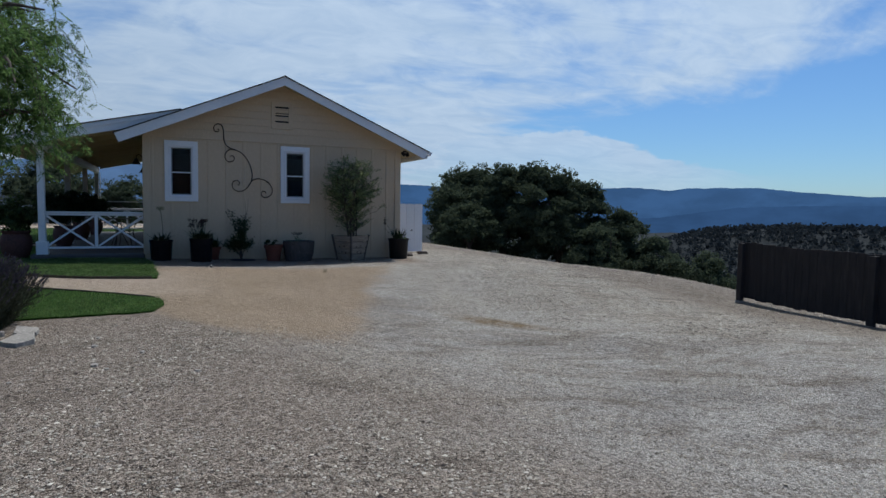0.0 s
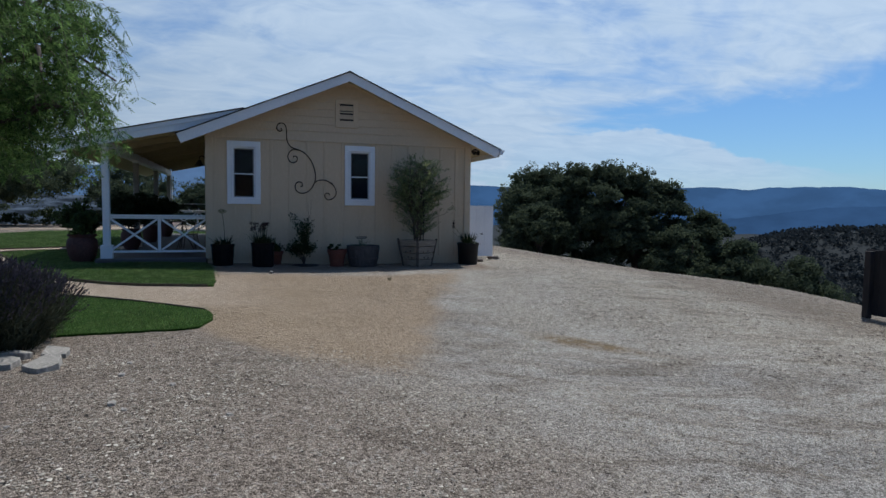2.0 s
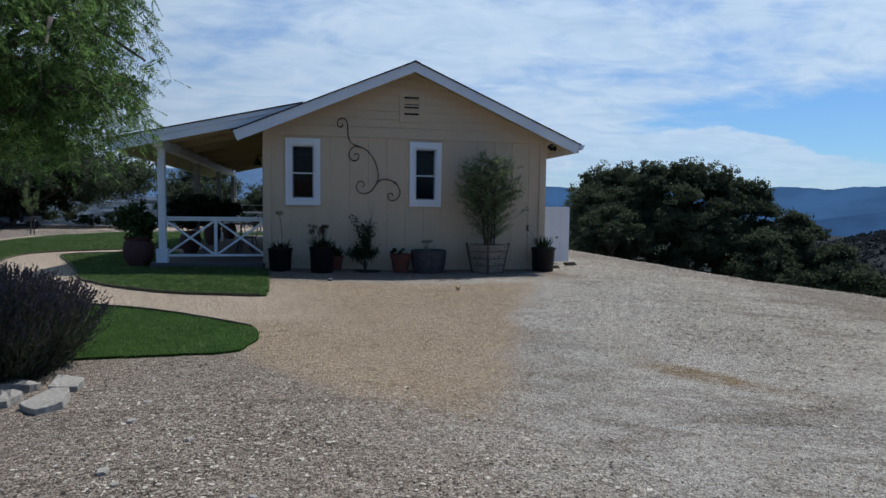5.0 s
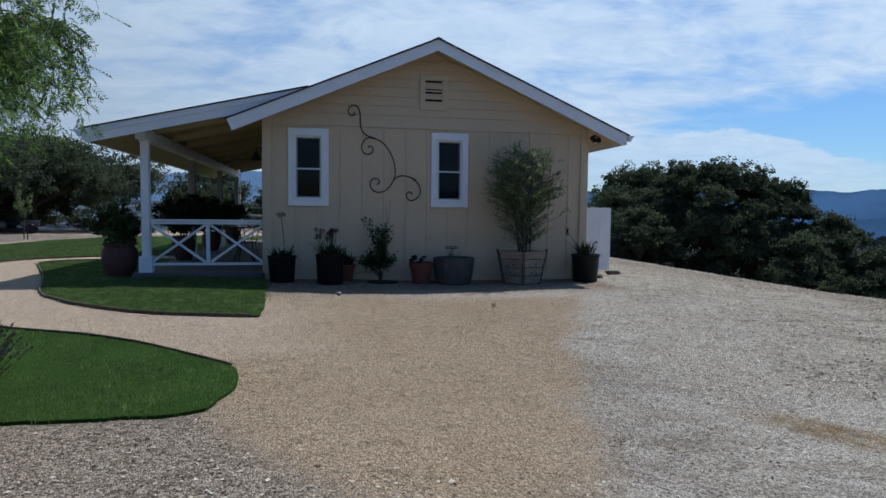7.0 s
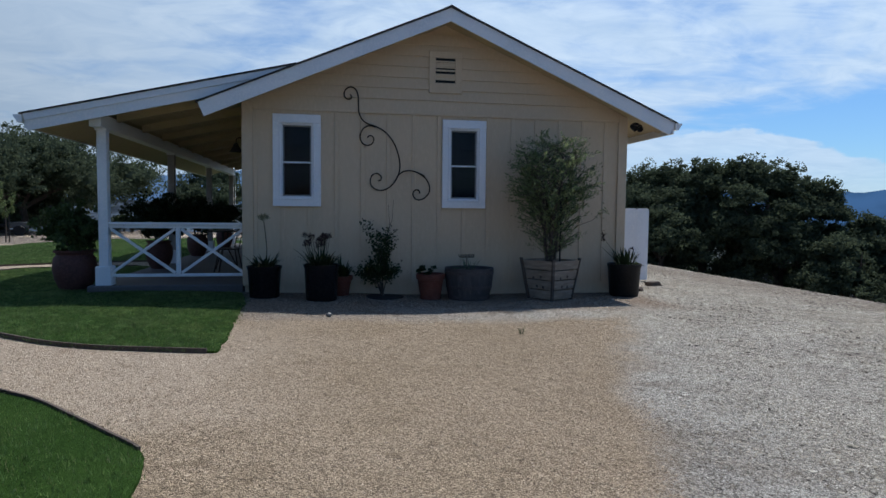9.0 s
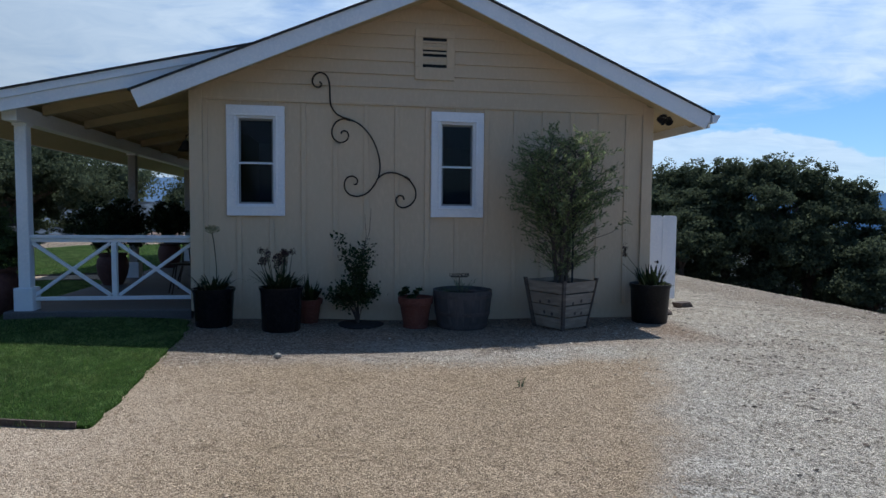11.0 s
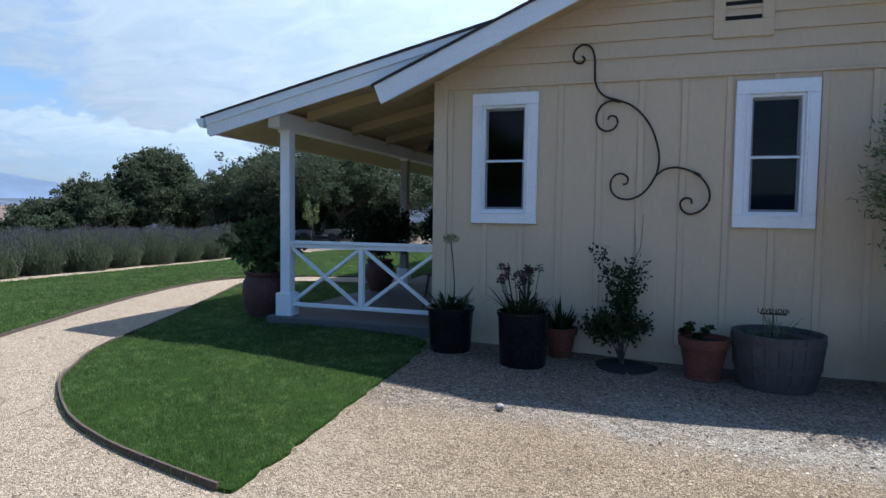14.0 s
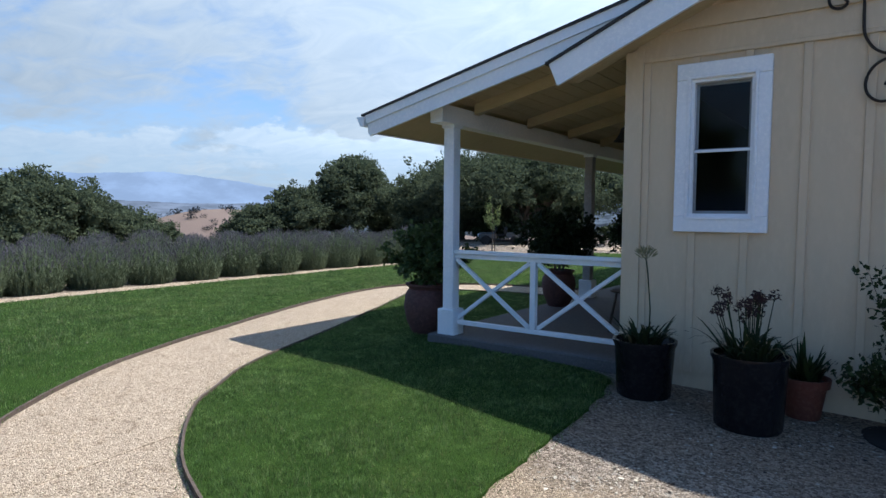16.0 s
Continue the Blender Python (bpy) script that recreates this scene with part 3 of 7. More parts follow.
def thing(name, at, label, category, group="", kind="", turn=0.0):
    e = new(name)
    e.empty_display_size = 0.2
    e.matrix_basis = Matrix.Translation(at) @ pose(0, 0, 0, 0, 0, turn)
    return tagged(e, label, category, group, kind)


def soup(name, verts, faces_per, mat, parent=None, label=""):
    """Many alike small polygons in one mesh: verts (n, k, 3)."""
    verts = np.asarray(verts, dtype=np.float32)
    n, k = verts.shape[0], verts.shape[1]
    idx = np.asarray(faces_per, dtype=np.int32)
    nf, fk = idx.shape
    loops = (idx[None] + (np.arange(n, dtype=np.int32) * k)[:, None, None]).reshape(-1)
    me = bpy.data.meshes.new(name)
    me.vertices.add(n * k)
    me.vertices.foreach_set("co", verts.reshape(-1))
    me.loops.add(len(loops))
    me.loops.foreach_set("vertex_index", loops)
    me.polygons.add(n * nf)
    me.polygons.foreach_set("loop_start", np.arange(0, len(loops), fk, dtype=np.int32))
    me.update(calc_edges=True)
    me.materials.append(mat)
    ob = new(name, me)
    ob.parent = parent
    if label:
        tagged(ob, label)
    return ob


rng = np.random.default_rng(7)


def unit(n):
    v = rng.normal(size=(n, 3))
    return v / np.linalg.norm(v, axis=1)[:, None]


def leaves(centres, length, width, along=None, fold=0.15):
    """Pointed leaves as rhombs at the centres; along: their directions."""
    n = len(centres)
    d = unit(n) if along is None else along / np.linalg.norm(along, axis=1)[:, None]
    s = np.cross(d, unit(n))
    s /= np.linalg.norm(s, axis=1)[:, None] + 1e-9
    up = np.cross(d, s)
    ln = (length * rng.uniform(0.65, 1.3, n))[:, None]
    w = (width * rng.uniform(0.7, 1.25, n))[:, None]
    v = np.stack([centres - d * ln / 2, centres + s * w / 2 + up * fold * w, centres + d * ln / 2, centres - s * w / 2 + up * fold * w], axis=1)
    return v


QUAD = [(0, 1, 2, 3)]


def smooth01(v):
    v = np.clip(v, 0, 1)
    return v * v * (3 - 2 * v)


def gz(x, y):
    """Height of the ground."""
    x, y = np.asarray(x, dtype=float), np.asarray(y, dtype=float)
    z = 0.03 + 0.08 * smooth01((4.5 - x) / 4) - 0.42 * smooth01((x - 1.0) / 5.5) * smooth01((-2.2 - y) / 5.5)
    z = z - 0.10 * smooth01((3.0 - x) / 3) * smooth01((-2.5 - y) / 3)

    z = z + 0.007 * np.sin(1.7 * x + 0.9 * y) * np.sin(1.3 * y - 0.6 * x) + 0.004 * np.sin(4.1 * x + 2.0) * np.sin(3.7 * y + 1.0)

    def fall(d, bend, top):
        d = np.maximum(d, 0)
        knee = top / (2 * bend)
        return np.where(d < knee, bend * d * d, bend * knee * knee + top * (d - knee))
    z = z - np.minimum(fall(x - 8.6 - 1.2 * smooth01((-0.5 - y) / 4.5), 0.020, 0.30), 60 + 0 * x)
    z = z - np.minimum(fall(-13.0 - x, 0.004, 0.13), 62 + 0 * x)
    z = z - np.minimum(fall(y - 24.0, 0.005, 0.15), 50 + 0 * x)
    return z

# ---- ground and distance ----


def build_ground():
    """One sheet, fine by the house and coarse towards the horizon."""
    u = np.linspace(-1, 1, 361)
    w = np.sinh(7.2 * u) / np.sinh(7.2) * 4600
    gx, gy = np.meshgrid(w + 3.0, w - 3.0, indexing="ij")
    g = gz(gx, gy)
    r = np.hypot(gx, gy)
    roll = np.array([noise.noise(Vector((x * 0.004, y * 0.004, 3))) * 34 + noise.noise(Vector((x * 0.013, y * 0.013, 8))) * 9 for x, y in zip(gx.ravel(), gy.ravel())]).reshape(gx.shape)
    g = g + roll * smooth01((r - 70) / 250)
    # a straw-coloured rise in the valley to the north-west, a wooded one to the east
    away = smooth01((r - 60) / 120)
    w1 = away * np.exp(-(((gx + 330) / 110) ** 2 + ((gy - 225) / 110) ** 2))
    g = g * (1 - w1) + w1 * 4.0
    w2 = away * np.exp(-(((gx - 300) / 150) ** 2 + ((gy - 180) / 270) ** 2))
    g = g * (1 - w2) + w2 * (-6.0 + 0.12 * roll)
    n = len(u)
    verts = np.stack([gx, gy, g], axis=2).reshape(-1, 3)
    i = (np.arange(n - 1)[:, None] * n + np.arange(n - 1)[None]).reshape(-1)
    faces = np.stack([i, i + n, i + n + 1, i + 1], axis=1)
    me = bpy.data.meshes.new("ground")
    me.from_pydata(verts.tolist(), [], faces.tolist())
    me.materials.append(GROUND)
    me.shade_smooth()
    ob = new("ground", me)
    tagged(ob, "crushed-rock yard of tan, grey and pale gravel", "ground", kind="structure")
    return g


build_ground()


def ridge(name, profile, dist, base, mat, label, seed):
    """A far range: a wall of slopes whose crest follows (bearing, elevation) in degrees."""
    az = np.array([p[0] for p in profile], dtype=float)
    el = np.array([p[1] for p in profile], dtype=float)
    a = np.linspace(az[0], az[-1], 420)
    e = np.interp(a, az, el)
    m, rows = Mesh(), 6
    for k in range(rows):
        f = k / (rows - 1)
        for j, (q, h) in enumerate(zip(a, e)):
            top = dist * math.tan(radians(h)) + dist * 0.0011 * (noise.fractal(Vector((q * 0.55, seed, 0)), 0.9, 2.1, 5) + 0.55 * noise.fractal(Vector((q * 2.6, seed, 4)), 0.7, 2.2, 4))
            z = base + (top - base) * f
            rr = dist * (0.88 + 0.12 * f) + dist * 0.012 * noise.fractal(Vector((q * 0.5, f * 3, seed)), 0.8, 2, 4)
            m.v.append((rr * math.sin(radians(q)), rr * math.cos(radians(q)), z))
    n = len(a)
    for k in range(rows - 1):
        for j in range(n - 1):
            i = k * n + j
            m.f.append((i, i + 1, i + n + 1, i + n))
    ob = part(name, m, mat, smooth=True)
    return tagged(ob, label, "mountain range", kind="structure")


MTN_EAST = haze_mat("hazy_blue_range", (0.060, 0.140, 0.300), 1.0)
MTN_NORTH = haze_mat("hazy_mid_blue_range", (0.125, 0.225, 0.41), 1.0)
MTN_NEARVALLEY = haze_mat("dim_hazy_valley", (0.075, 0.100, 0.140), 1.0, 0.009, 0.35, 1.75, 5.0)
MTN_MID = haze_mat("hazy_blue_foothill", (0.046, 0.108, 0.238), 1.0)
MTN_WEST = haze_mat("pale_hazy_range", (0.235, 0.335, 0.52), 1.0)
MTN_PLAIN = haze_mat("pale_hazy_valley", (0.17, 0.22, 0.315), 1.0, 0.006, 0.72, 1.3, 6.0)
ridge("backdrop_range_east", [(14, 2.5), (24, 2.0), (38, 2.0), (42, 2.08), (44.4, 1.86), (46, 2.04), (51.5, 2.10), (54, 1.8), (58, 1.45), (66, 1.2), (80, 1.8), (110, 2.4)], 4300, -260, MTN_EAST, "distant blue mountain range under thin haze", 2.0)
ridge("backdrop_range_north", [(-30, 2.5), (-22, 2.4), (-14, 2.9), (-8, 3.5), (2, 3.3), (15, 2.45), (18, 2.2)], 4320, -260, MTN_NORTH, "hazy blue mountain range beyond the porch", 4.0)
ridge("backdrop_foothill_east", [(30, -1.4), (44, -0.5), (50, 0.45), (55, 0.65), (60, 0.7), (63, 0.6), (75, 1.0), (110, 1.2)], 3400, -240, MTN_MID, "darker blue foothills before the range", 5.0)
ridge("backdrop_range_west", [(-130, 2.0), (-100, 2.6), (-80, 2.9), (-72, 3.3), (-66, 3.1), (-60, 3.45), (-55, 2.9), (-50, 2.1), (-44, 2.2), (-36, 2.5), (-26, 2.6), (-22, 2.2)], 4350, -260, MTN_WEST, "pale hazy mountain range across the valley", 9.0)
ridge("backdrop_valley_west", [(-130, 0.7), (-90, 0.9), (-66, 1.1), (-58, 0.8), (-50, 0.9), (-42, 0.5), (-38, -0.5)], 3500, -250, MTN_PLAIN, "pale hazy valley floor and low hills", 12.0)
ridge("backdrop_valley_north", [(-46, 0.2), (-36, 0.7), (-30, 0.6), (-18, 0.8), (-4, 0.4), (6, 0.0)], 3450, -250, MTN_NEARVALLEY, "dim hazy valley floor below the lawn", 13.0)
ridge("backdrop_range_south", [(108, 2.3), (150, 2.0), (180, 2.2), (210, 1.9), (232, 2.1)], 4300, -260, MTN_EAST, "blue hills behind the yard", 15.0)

# ---- lawns, path ----
LAWN_EAST = [(1.58, -3.86), (1.50, -3.85), (1.13, -3.77), (0.57, -3.62), (0.0, -3.40), (-0.45, -3.10), (-0.85, -2.77), (-1.10, -2.42), (-1.40, -2.05), (-1.68, -1.45), (-2.05, -0.40), (-2.52, 0.73), (-2.95, 1.70), (-3.42, 2.75), (-3.62, 3.25), (-3.35, 3.80), (-2.5, 4.15), (-0.90, 4.3), (-0.90, -0.02), (1.26, -0.02), (1.42, -0.9), (1.50, -2.0), (1.56, -2.9), (1.59, -3.80)]
LAWN_WEST = [(1.58, -6.02), (1.66, -6.20), (1.70, -6.7), (1.58, -7.2), (1.05, -7.22), (0.38, -7.12), (-2.0, -7.2), (-5.0, -7.3), (-7.5, -7.5), (-7.55, 2.0), (-7.6, 9.0), (-7.5, 13.2), (-6.4, 16.2), (-3.0, 17.2), (1.2, 17.4), (1.2, 12.4), (-1.0, 11.9), (-0.95, 5.5), (-2.6, 5.35), (-3.7, 4.9), (-4.3, 4.2), (-4.48, 3.3), (-4.42, 2.5), (-4.15, 1.5), (-3.68, 0.17), (-3.30, -0.80), (-2.90, -1.76), (-2.50, -2.54), (-2.07, -3.20), (-1.62, -3.75), (-0.9, -4.22), (-0.1, -4.52), (0.32, -4.76), (0.66, -5.0), (1.03, -5.42), (1.30, -5.72)]


def rounded(poly, times=2):
    """Corner cutting, to smooth a plan outline."""
    p = [Vector(q) for q in poly]
    for _ in range(times):
        p = [q for a, b in zip(p, p[1:] + p[:1]) for q in (a.lerp(b, 0.2), a.lerp(b, 0.8))]
    return [(v.x, v.y) for v in p]


def inside(poly, x, y):
    r = np.zeros(len(x), dtype=bool)
    for (x0, y0), (x1, y1) in zip(poly, poly[1:] + poly[:1]):
        if y0 == y1:
            continue
        r ^= ((y0 > y) != (y1 > y)) & (x < (x1 - x0) * (y - y0) / (y1 - y0) + x0)
    return r


def sheet(name, poly, lift, mat, label, category, step=0.35):
    """A thin layer on the ground inside a plan outline, with its own edge."""
    xs = [p[0] for p in poly]
    ys = [p[1] for p in poly]
    bm = bmesh.new()
    f = bm.faces.new([bm.verts.new((x, y, 0)) for x, y in poly])
    for axis, lo, hi in ((0, min(xs), max(xs)), (1, min(ys), max(ys))):
        for c in np.arange(lo + step, hi, step):
            co = Vector((c, 0, 0)) if axis == 0 else Vector((0, c, 0))
            no = Vector((1, 0, 0)) if axis == 0 else Vector((0, 1, 0))
            bmesh.ops.bisect_plane(bm, geom=bm.verts[:] + bm.edges[:] + bm.faces[:], plane_co=co, plane_no=no)
    for v in bm.verts:
        v.co.z = float(gz(v.co.x, v.co.y)) + lift
    edge = [e for e in bm.edges if e.is_boundary]
    low = bmesh.ops.extrude_edge_only(bm, edges=edge)
    for v in [g for g in low["geom"] if isinstance(g, bmesh.types.BMVert)]:
        v.co.z -= lift + 0.08
    m = Mesh()
    m.take(bm)
    ob = part(name, m, mat)
    return tagged(ob, label, category, kind="structure")


def unevened(poly, where):
    """Breaks up the trimmed border where no edging holds it."""
    out = []
    for a, b in zip(poly, poly[1:] + poly[:1]):
        a, b = Vector(a), Vector(b)
        if not (where(a.x, a.y) and where(b.x, b.y)):
            out.append((a.x, a.y))
            continue
        n = max(1, int((b - a).length / 0.07))
        side = Vector((b.y - a.y, a.x - b.x)).normalized()
        for i in range(n):
            p = a.lerp(b, i / n)
            q = Vector((p.x * 3.1, p.y * 3.1, 1.0))
            p = p + side * (0.028 * noise.noise(q) + 0.03 * noise.noise(q * 3.7))
            out.append((p.x, p.y))
    return out


lawn_e = unevened(rounded(LAWN_EAST), lambda x, y: x > 1.2 and -3.7 < y < -0.1)
lawn_w = unevened(rounded(LAWN_WEST), lambda x, y: y < -6.15 and x > -4)
sheet("lawn_by_porch", lawn_e, 0.022, LAWN, "short green lawn beside the porch", "lawn")
sheet("lawn_beyond_path", lawn_w, 0.022, LAWN, "wide green lawn beyond the curved path", "lawn", 0.6)
PATH_PLAN = [(-0.42, -4.33), (-0.9, -4.15), (-1.65, -3.68), (-2.12, -3.12), (-2.55, -2.46), (-2.95, -1.7), (-3.35, -0.75), (-3.73, 0.2), (-4.2, 1.5), (-4.48, 2.5), (-4.54, 3.3), (-4.36, 4.25), (-3.75, 5.0), (-2.6, 5.45), (-0.88, 5.6), (-0.88, 4.2), (-2.5, 4.05), (-3.28, 3.72), (-3.54, 3.25), (-3.36, 2.75), (-2.9, 1.7), (-2.46, 0.73), (-1.98, -0.4), (-1.6, -1.45), (-1.02, -2.42), (-0.45, -3.12)]
sheet("gravel_path", PATH_PLAN, 0.005, PATHGRAVEL, "curved path of pale tan crushed gravel", "path", 0.5)


def edging(name, poly, i0, i1, label, tall):
    """A low dark strip set on edge along part of a lawn's outline."""
    pts = poly[i0:i1]
    m = Mesh()
    for (x0, y0), (x1, y1) in zip(pts, pts[1:]):
        d = Vector((x1 - x0, y1 - y0, 0))
        if d.length < 1e-4:
            continue
        n = Vector((d.y, -d.x, 0)).normalized() * 0.008
        z0, z1 = float(gz(x0, y0)), float(gz(x1, y1))
        a, b = Vector((x0, y0, z0)), Vector((x1, y1, z1))
        lo, hi = Vector((0, 0, -0.05)), Vector((0, 0, tall + 0.008 * noise.noise(Vector((x0, y0, 0)))))
        i = len(m.v)
        m.v += [tuple(q) for q in (a - n + lo, a + n + lo, a + n + hi, a - n + hi, b - n + lo, b + n + lo, b + n + hi, b - n + hi)]
        m.f += [tuple(i + j for j in q) for q in ((0, 1, 2, 3), (4, 7, 6, 5), (0, 4, 5, 1), (1, 5, 6, 2), (2, 6, 7, 3), (3, 7, 4, 0))]
    ob = part(name, m, EDGING)
    return tagged(ob, label, "lawn edging", kind="structure")


def near_index(poly, x, y):
    return min(range(len(poly)), key=lambda i: (poly[i][0] - x) ** 2 + (poly[i][1] - y) ** 2)


edging("trim_edging_by_porch", lawn_e, near_index(lawn_e, 1.5, -3.85), near_index(lawn_e, -0.9, 4.3), "dark brown edging strip round the porch lawn", 0.044)
iw = near_index(lawn_w, -0.95, 5.5)
edging("trim_edging_beyond_path", lawn_w, iw, len(lawn_w), "dark brown edging strip along the path", 0.040)


def blades(name, poly, box, count, h, parent_label, wide=1.0, ragged=0.0):
    x = rng.uniform(box[0], box[1], count)
    y = rng.uniform(box[2], box[3], count)
    k = inside(poly, x, y)
    x, y = x[k], y[k]
    n = len(x)
    if ragged:
        x, y = x + rng.normal(0, ragged, n) * (rng.uniform(0, 1, n) < 0.4), y + rng.normal(0, ragged, n) * (rng.uniform(0, 1, n) < 0.4)
    z = gz(x, y) + 0.016
    a = rng.uniform(0, 2 * np.pi, n)
    hh = h * rng.uniform(0.6, 1.35, n) * (1 + 0.35 * np.sin(5.3 * x + 2.1 * np.sin(3.1 * y)) * np.sin(4.7 * y + 1.7 * np.sin(2.3 * x)))
    lean = rng.uniform(0.0, 0.8, n) * hh
    b = rng.uniform(0, 2 * np.pi, n)
    w = wide * rng.uniform(0.0016, 0.0032, n)
    dx, dy = np.cos(a) * w, np.sin(a) * w
    v = np.stack([np.stack([x - dx, y - dy, z], 1), np.stack([x + dx, y + dy, z], 1), np.stack([x + np.cos(b) * lean, y + np.sin(b) * lean, z + hh], 1)], axis=1)
    ob = soup(name, v, [(0, 1, 2)], GRASSBLADE)
    return tagged(ob, parent_label, "grass", kind="stuff")


blades("lawn_grass", lawn_e, (-3.7, 1.6, -3.9, 4.3), 430000, 0.027, "short mown grass blades of the porch lawn", 1.0, 0.045)
blades("lawn_grass", lawn_w, (-7.0, 1.75, -7.35, 5.0), 340000, 0.030, "short mown grass blades beyond the path", 1.0, 0.03)
blades("lawn_grass", lawn_w, (-8.45, -3.5, -6.5, 14.0), 130000, 0.034, "mown grass blades of the far lawn", 2.6)
blades("lawn_grass", lawn_w, (-6.5, 1.3, 5.0, 17.5), 70000, 0.034, "mown grass blades behind the house", 3.0)

# ---- house ----
X0, X1, XR = 1.285, 7.28, 4.275
EAVE_L, EAVE_R, RIDGE_Z, PITCH = 0.75, 7.86, 4.30, 0.425
Y_RAKE, Y_BACK, Y_PORCH = -0.44, 11.7, -0.30
PORCH_X, PORCH_Z, PORCH_P = -1.46, 2.58, 0.233


def main_z(x):
    return RIDGE_Z - PITCH * abs(x - XR)


def porch_z(x):
    return PORCH_Z + PORCH_P * (x - PORCH_X)


house = thing("house", (0, 0, 0), "small cream board-and-batten house with white trim", "house")
WINDOWS = [(1.82, 2.285), (4.355, 4.815)]
WZ0, WZ1 = 1.505, 2.605

# end wall, in pieces round the two openings, with lap boards above
m = Mesh()
T = 0.14
xs = [X0, WINDOWS[0][0], WINDOWS[0][1], WINDOWS[1][0], WINDOWS[1][1], X1]
for i in range(5):
    for z0, z1 in ((0.22, WZ0), (WZ0, WZ1), (WZ1, 2.81)):
        if i not in (1, 3) or z0 != WZ0:
            m.box(xs[i], xs[i + 1], 0.012, T, z0, z1)
part("wall", m, WALL, house, "cream painted end wall")
part("gable_wall", Mesh().prism([(X0, 2.81), (X1, 2.81), (X1, main_z(X1) - 0.1), (XR, RIDGE_Z - 0.1), (X0, main_z(X0) - 0.1)], "y", 0.03, T), WALL, house)
part("foundation_skirt", Mesh().box(X0 + 0.01, X1 - 0.01, 0.022, T, -0.35, 0.22), WALL, house)
m = Mesh()
m.box(X0, X0 + T, T, Y_BACK - 0.4, -0.35, 3.05)
part("wall", m, WALL, house)
m = Mesh().box(X1 - T, X1, T, Y_BACK - 0.4, -0.35, 2.9)
part("wall", m, WALL, house)
m = Mesh().box(X0, X1, Y_BACK - 0.4, Y_BACK - 0.26, -0.35, 2.9)
m.prism([(X0, 2.9), (X1, 2.9), (XR, RIDGE_Z - 0.12)], "y", Y_BACK - 0.4, Y_BACK - 0.26)
part("wall", m, WALL, house)
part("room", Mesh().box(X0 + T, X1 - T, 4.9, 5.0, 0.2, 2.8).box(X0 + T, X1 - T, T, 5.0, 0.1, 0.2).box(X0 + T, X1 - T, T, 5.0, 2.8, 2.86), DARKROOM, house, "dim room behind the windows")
# corner boards
for x0, x1 in ((X0 - 0.012, X0 + 0.14), (X1 - 0.14, X1 + 0.012)):
    part("corner_board", Mesh().box(x0, x1, -0.022, 0.012, 0.20, min(main_z(x0), main_z(x1)) - 0.13, b=0.004), WALL, house)
part("corner_board", Mesh().box(X0 - 0.024, X0 - 0.0, 0.012, 0.14, 0.22, 2.95, b=0.004), WALL, house)
# battens
for i in range(15):
    x = 1.455 + 0.3905 * i
    if x > 7.1:
        continue
    spans = [(0.22, 2.79)]
    for a, b in WINDOWS:
        if a - 0.14 < x < b + 0.14:
            spans = [(0.22, WZ0 - 0.115), (WZ1 + 0.115, 2.79)]
    for z0, z1 in spans:
        part("batten", Mesh().box(x - 0.029, x + 0.029, -0.005, 0.012, z0, z1, b=0.004), WALL, house)
part("frieze_board", Mesh().box(X0 + 0.14, X1 - 0.14, -0.018, 0.012, 2.79, 2.822, b=0.004), WALL, house)
# lap boards in the gable
z = 2.822
while z < 4.0:
    h = 0.195 if z < 2.9 else 0.166
    xa, xb = XR - (RIDGE_Z - z - 0.08) / PITCH, XR + (RIDGE_Z - z - 0.08) / PITCH
    xc, xd = XR - max(0.02, RIDGE_Z - z - h - 0.08) / PITCH, XR + max(0.02, RIDGE_Z - z - h - 0.08) / PITCH
    xa, xb, xc, xd = max(xa, X0), min(xb, X1), max(xc, X0), min(xd, X1)
    m = Mesh()
    f, bk = -0.004, 0.028
    m.v += [(xa, f - 0.014, z), (xb, f - 0.014, z), (xd, f + 0.010, z + h), (xc, f + 0.010, z + h), (xa, bk, z), (xb, bk, z), (xd, bk, z + h), (xc, bk, z + h)]
    m.f += [(0, 1, 2, 3), (7, 6, 5, 4), (0, 4, 5, 1), (1, 5, 6, 2), (2, 6, 7, 3), (3, 7, 4, 0)]
    part("lap_board", m, WALL, house)
    z += h


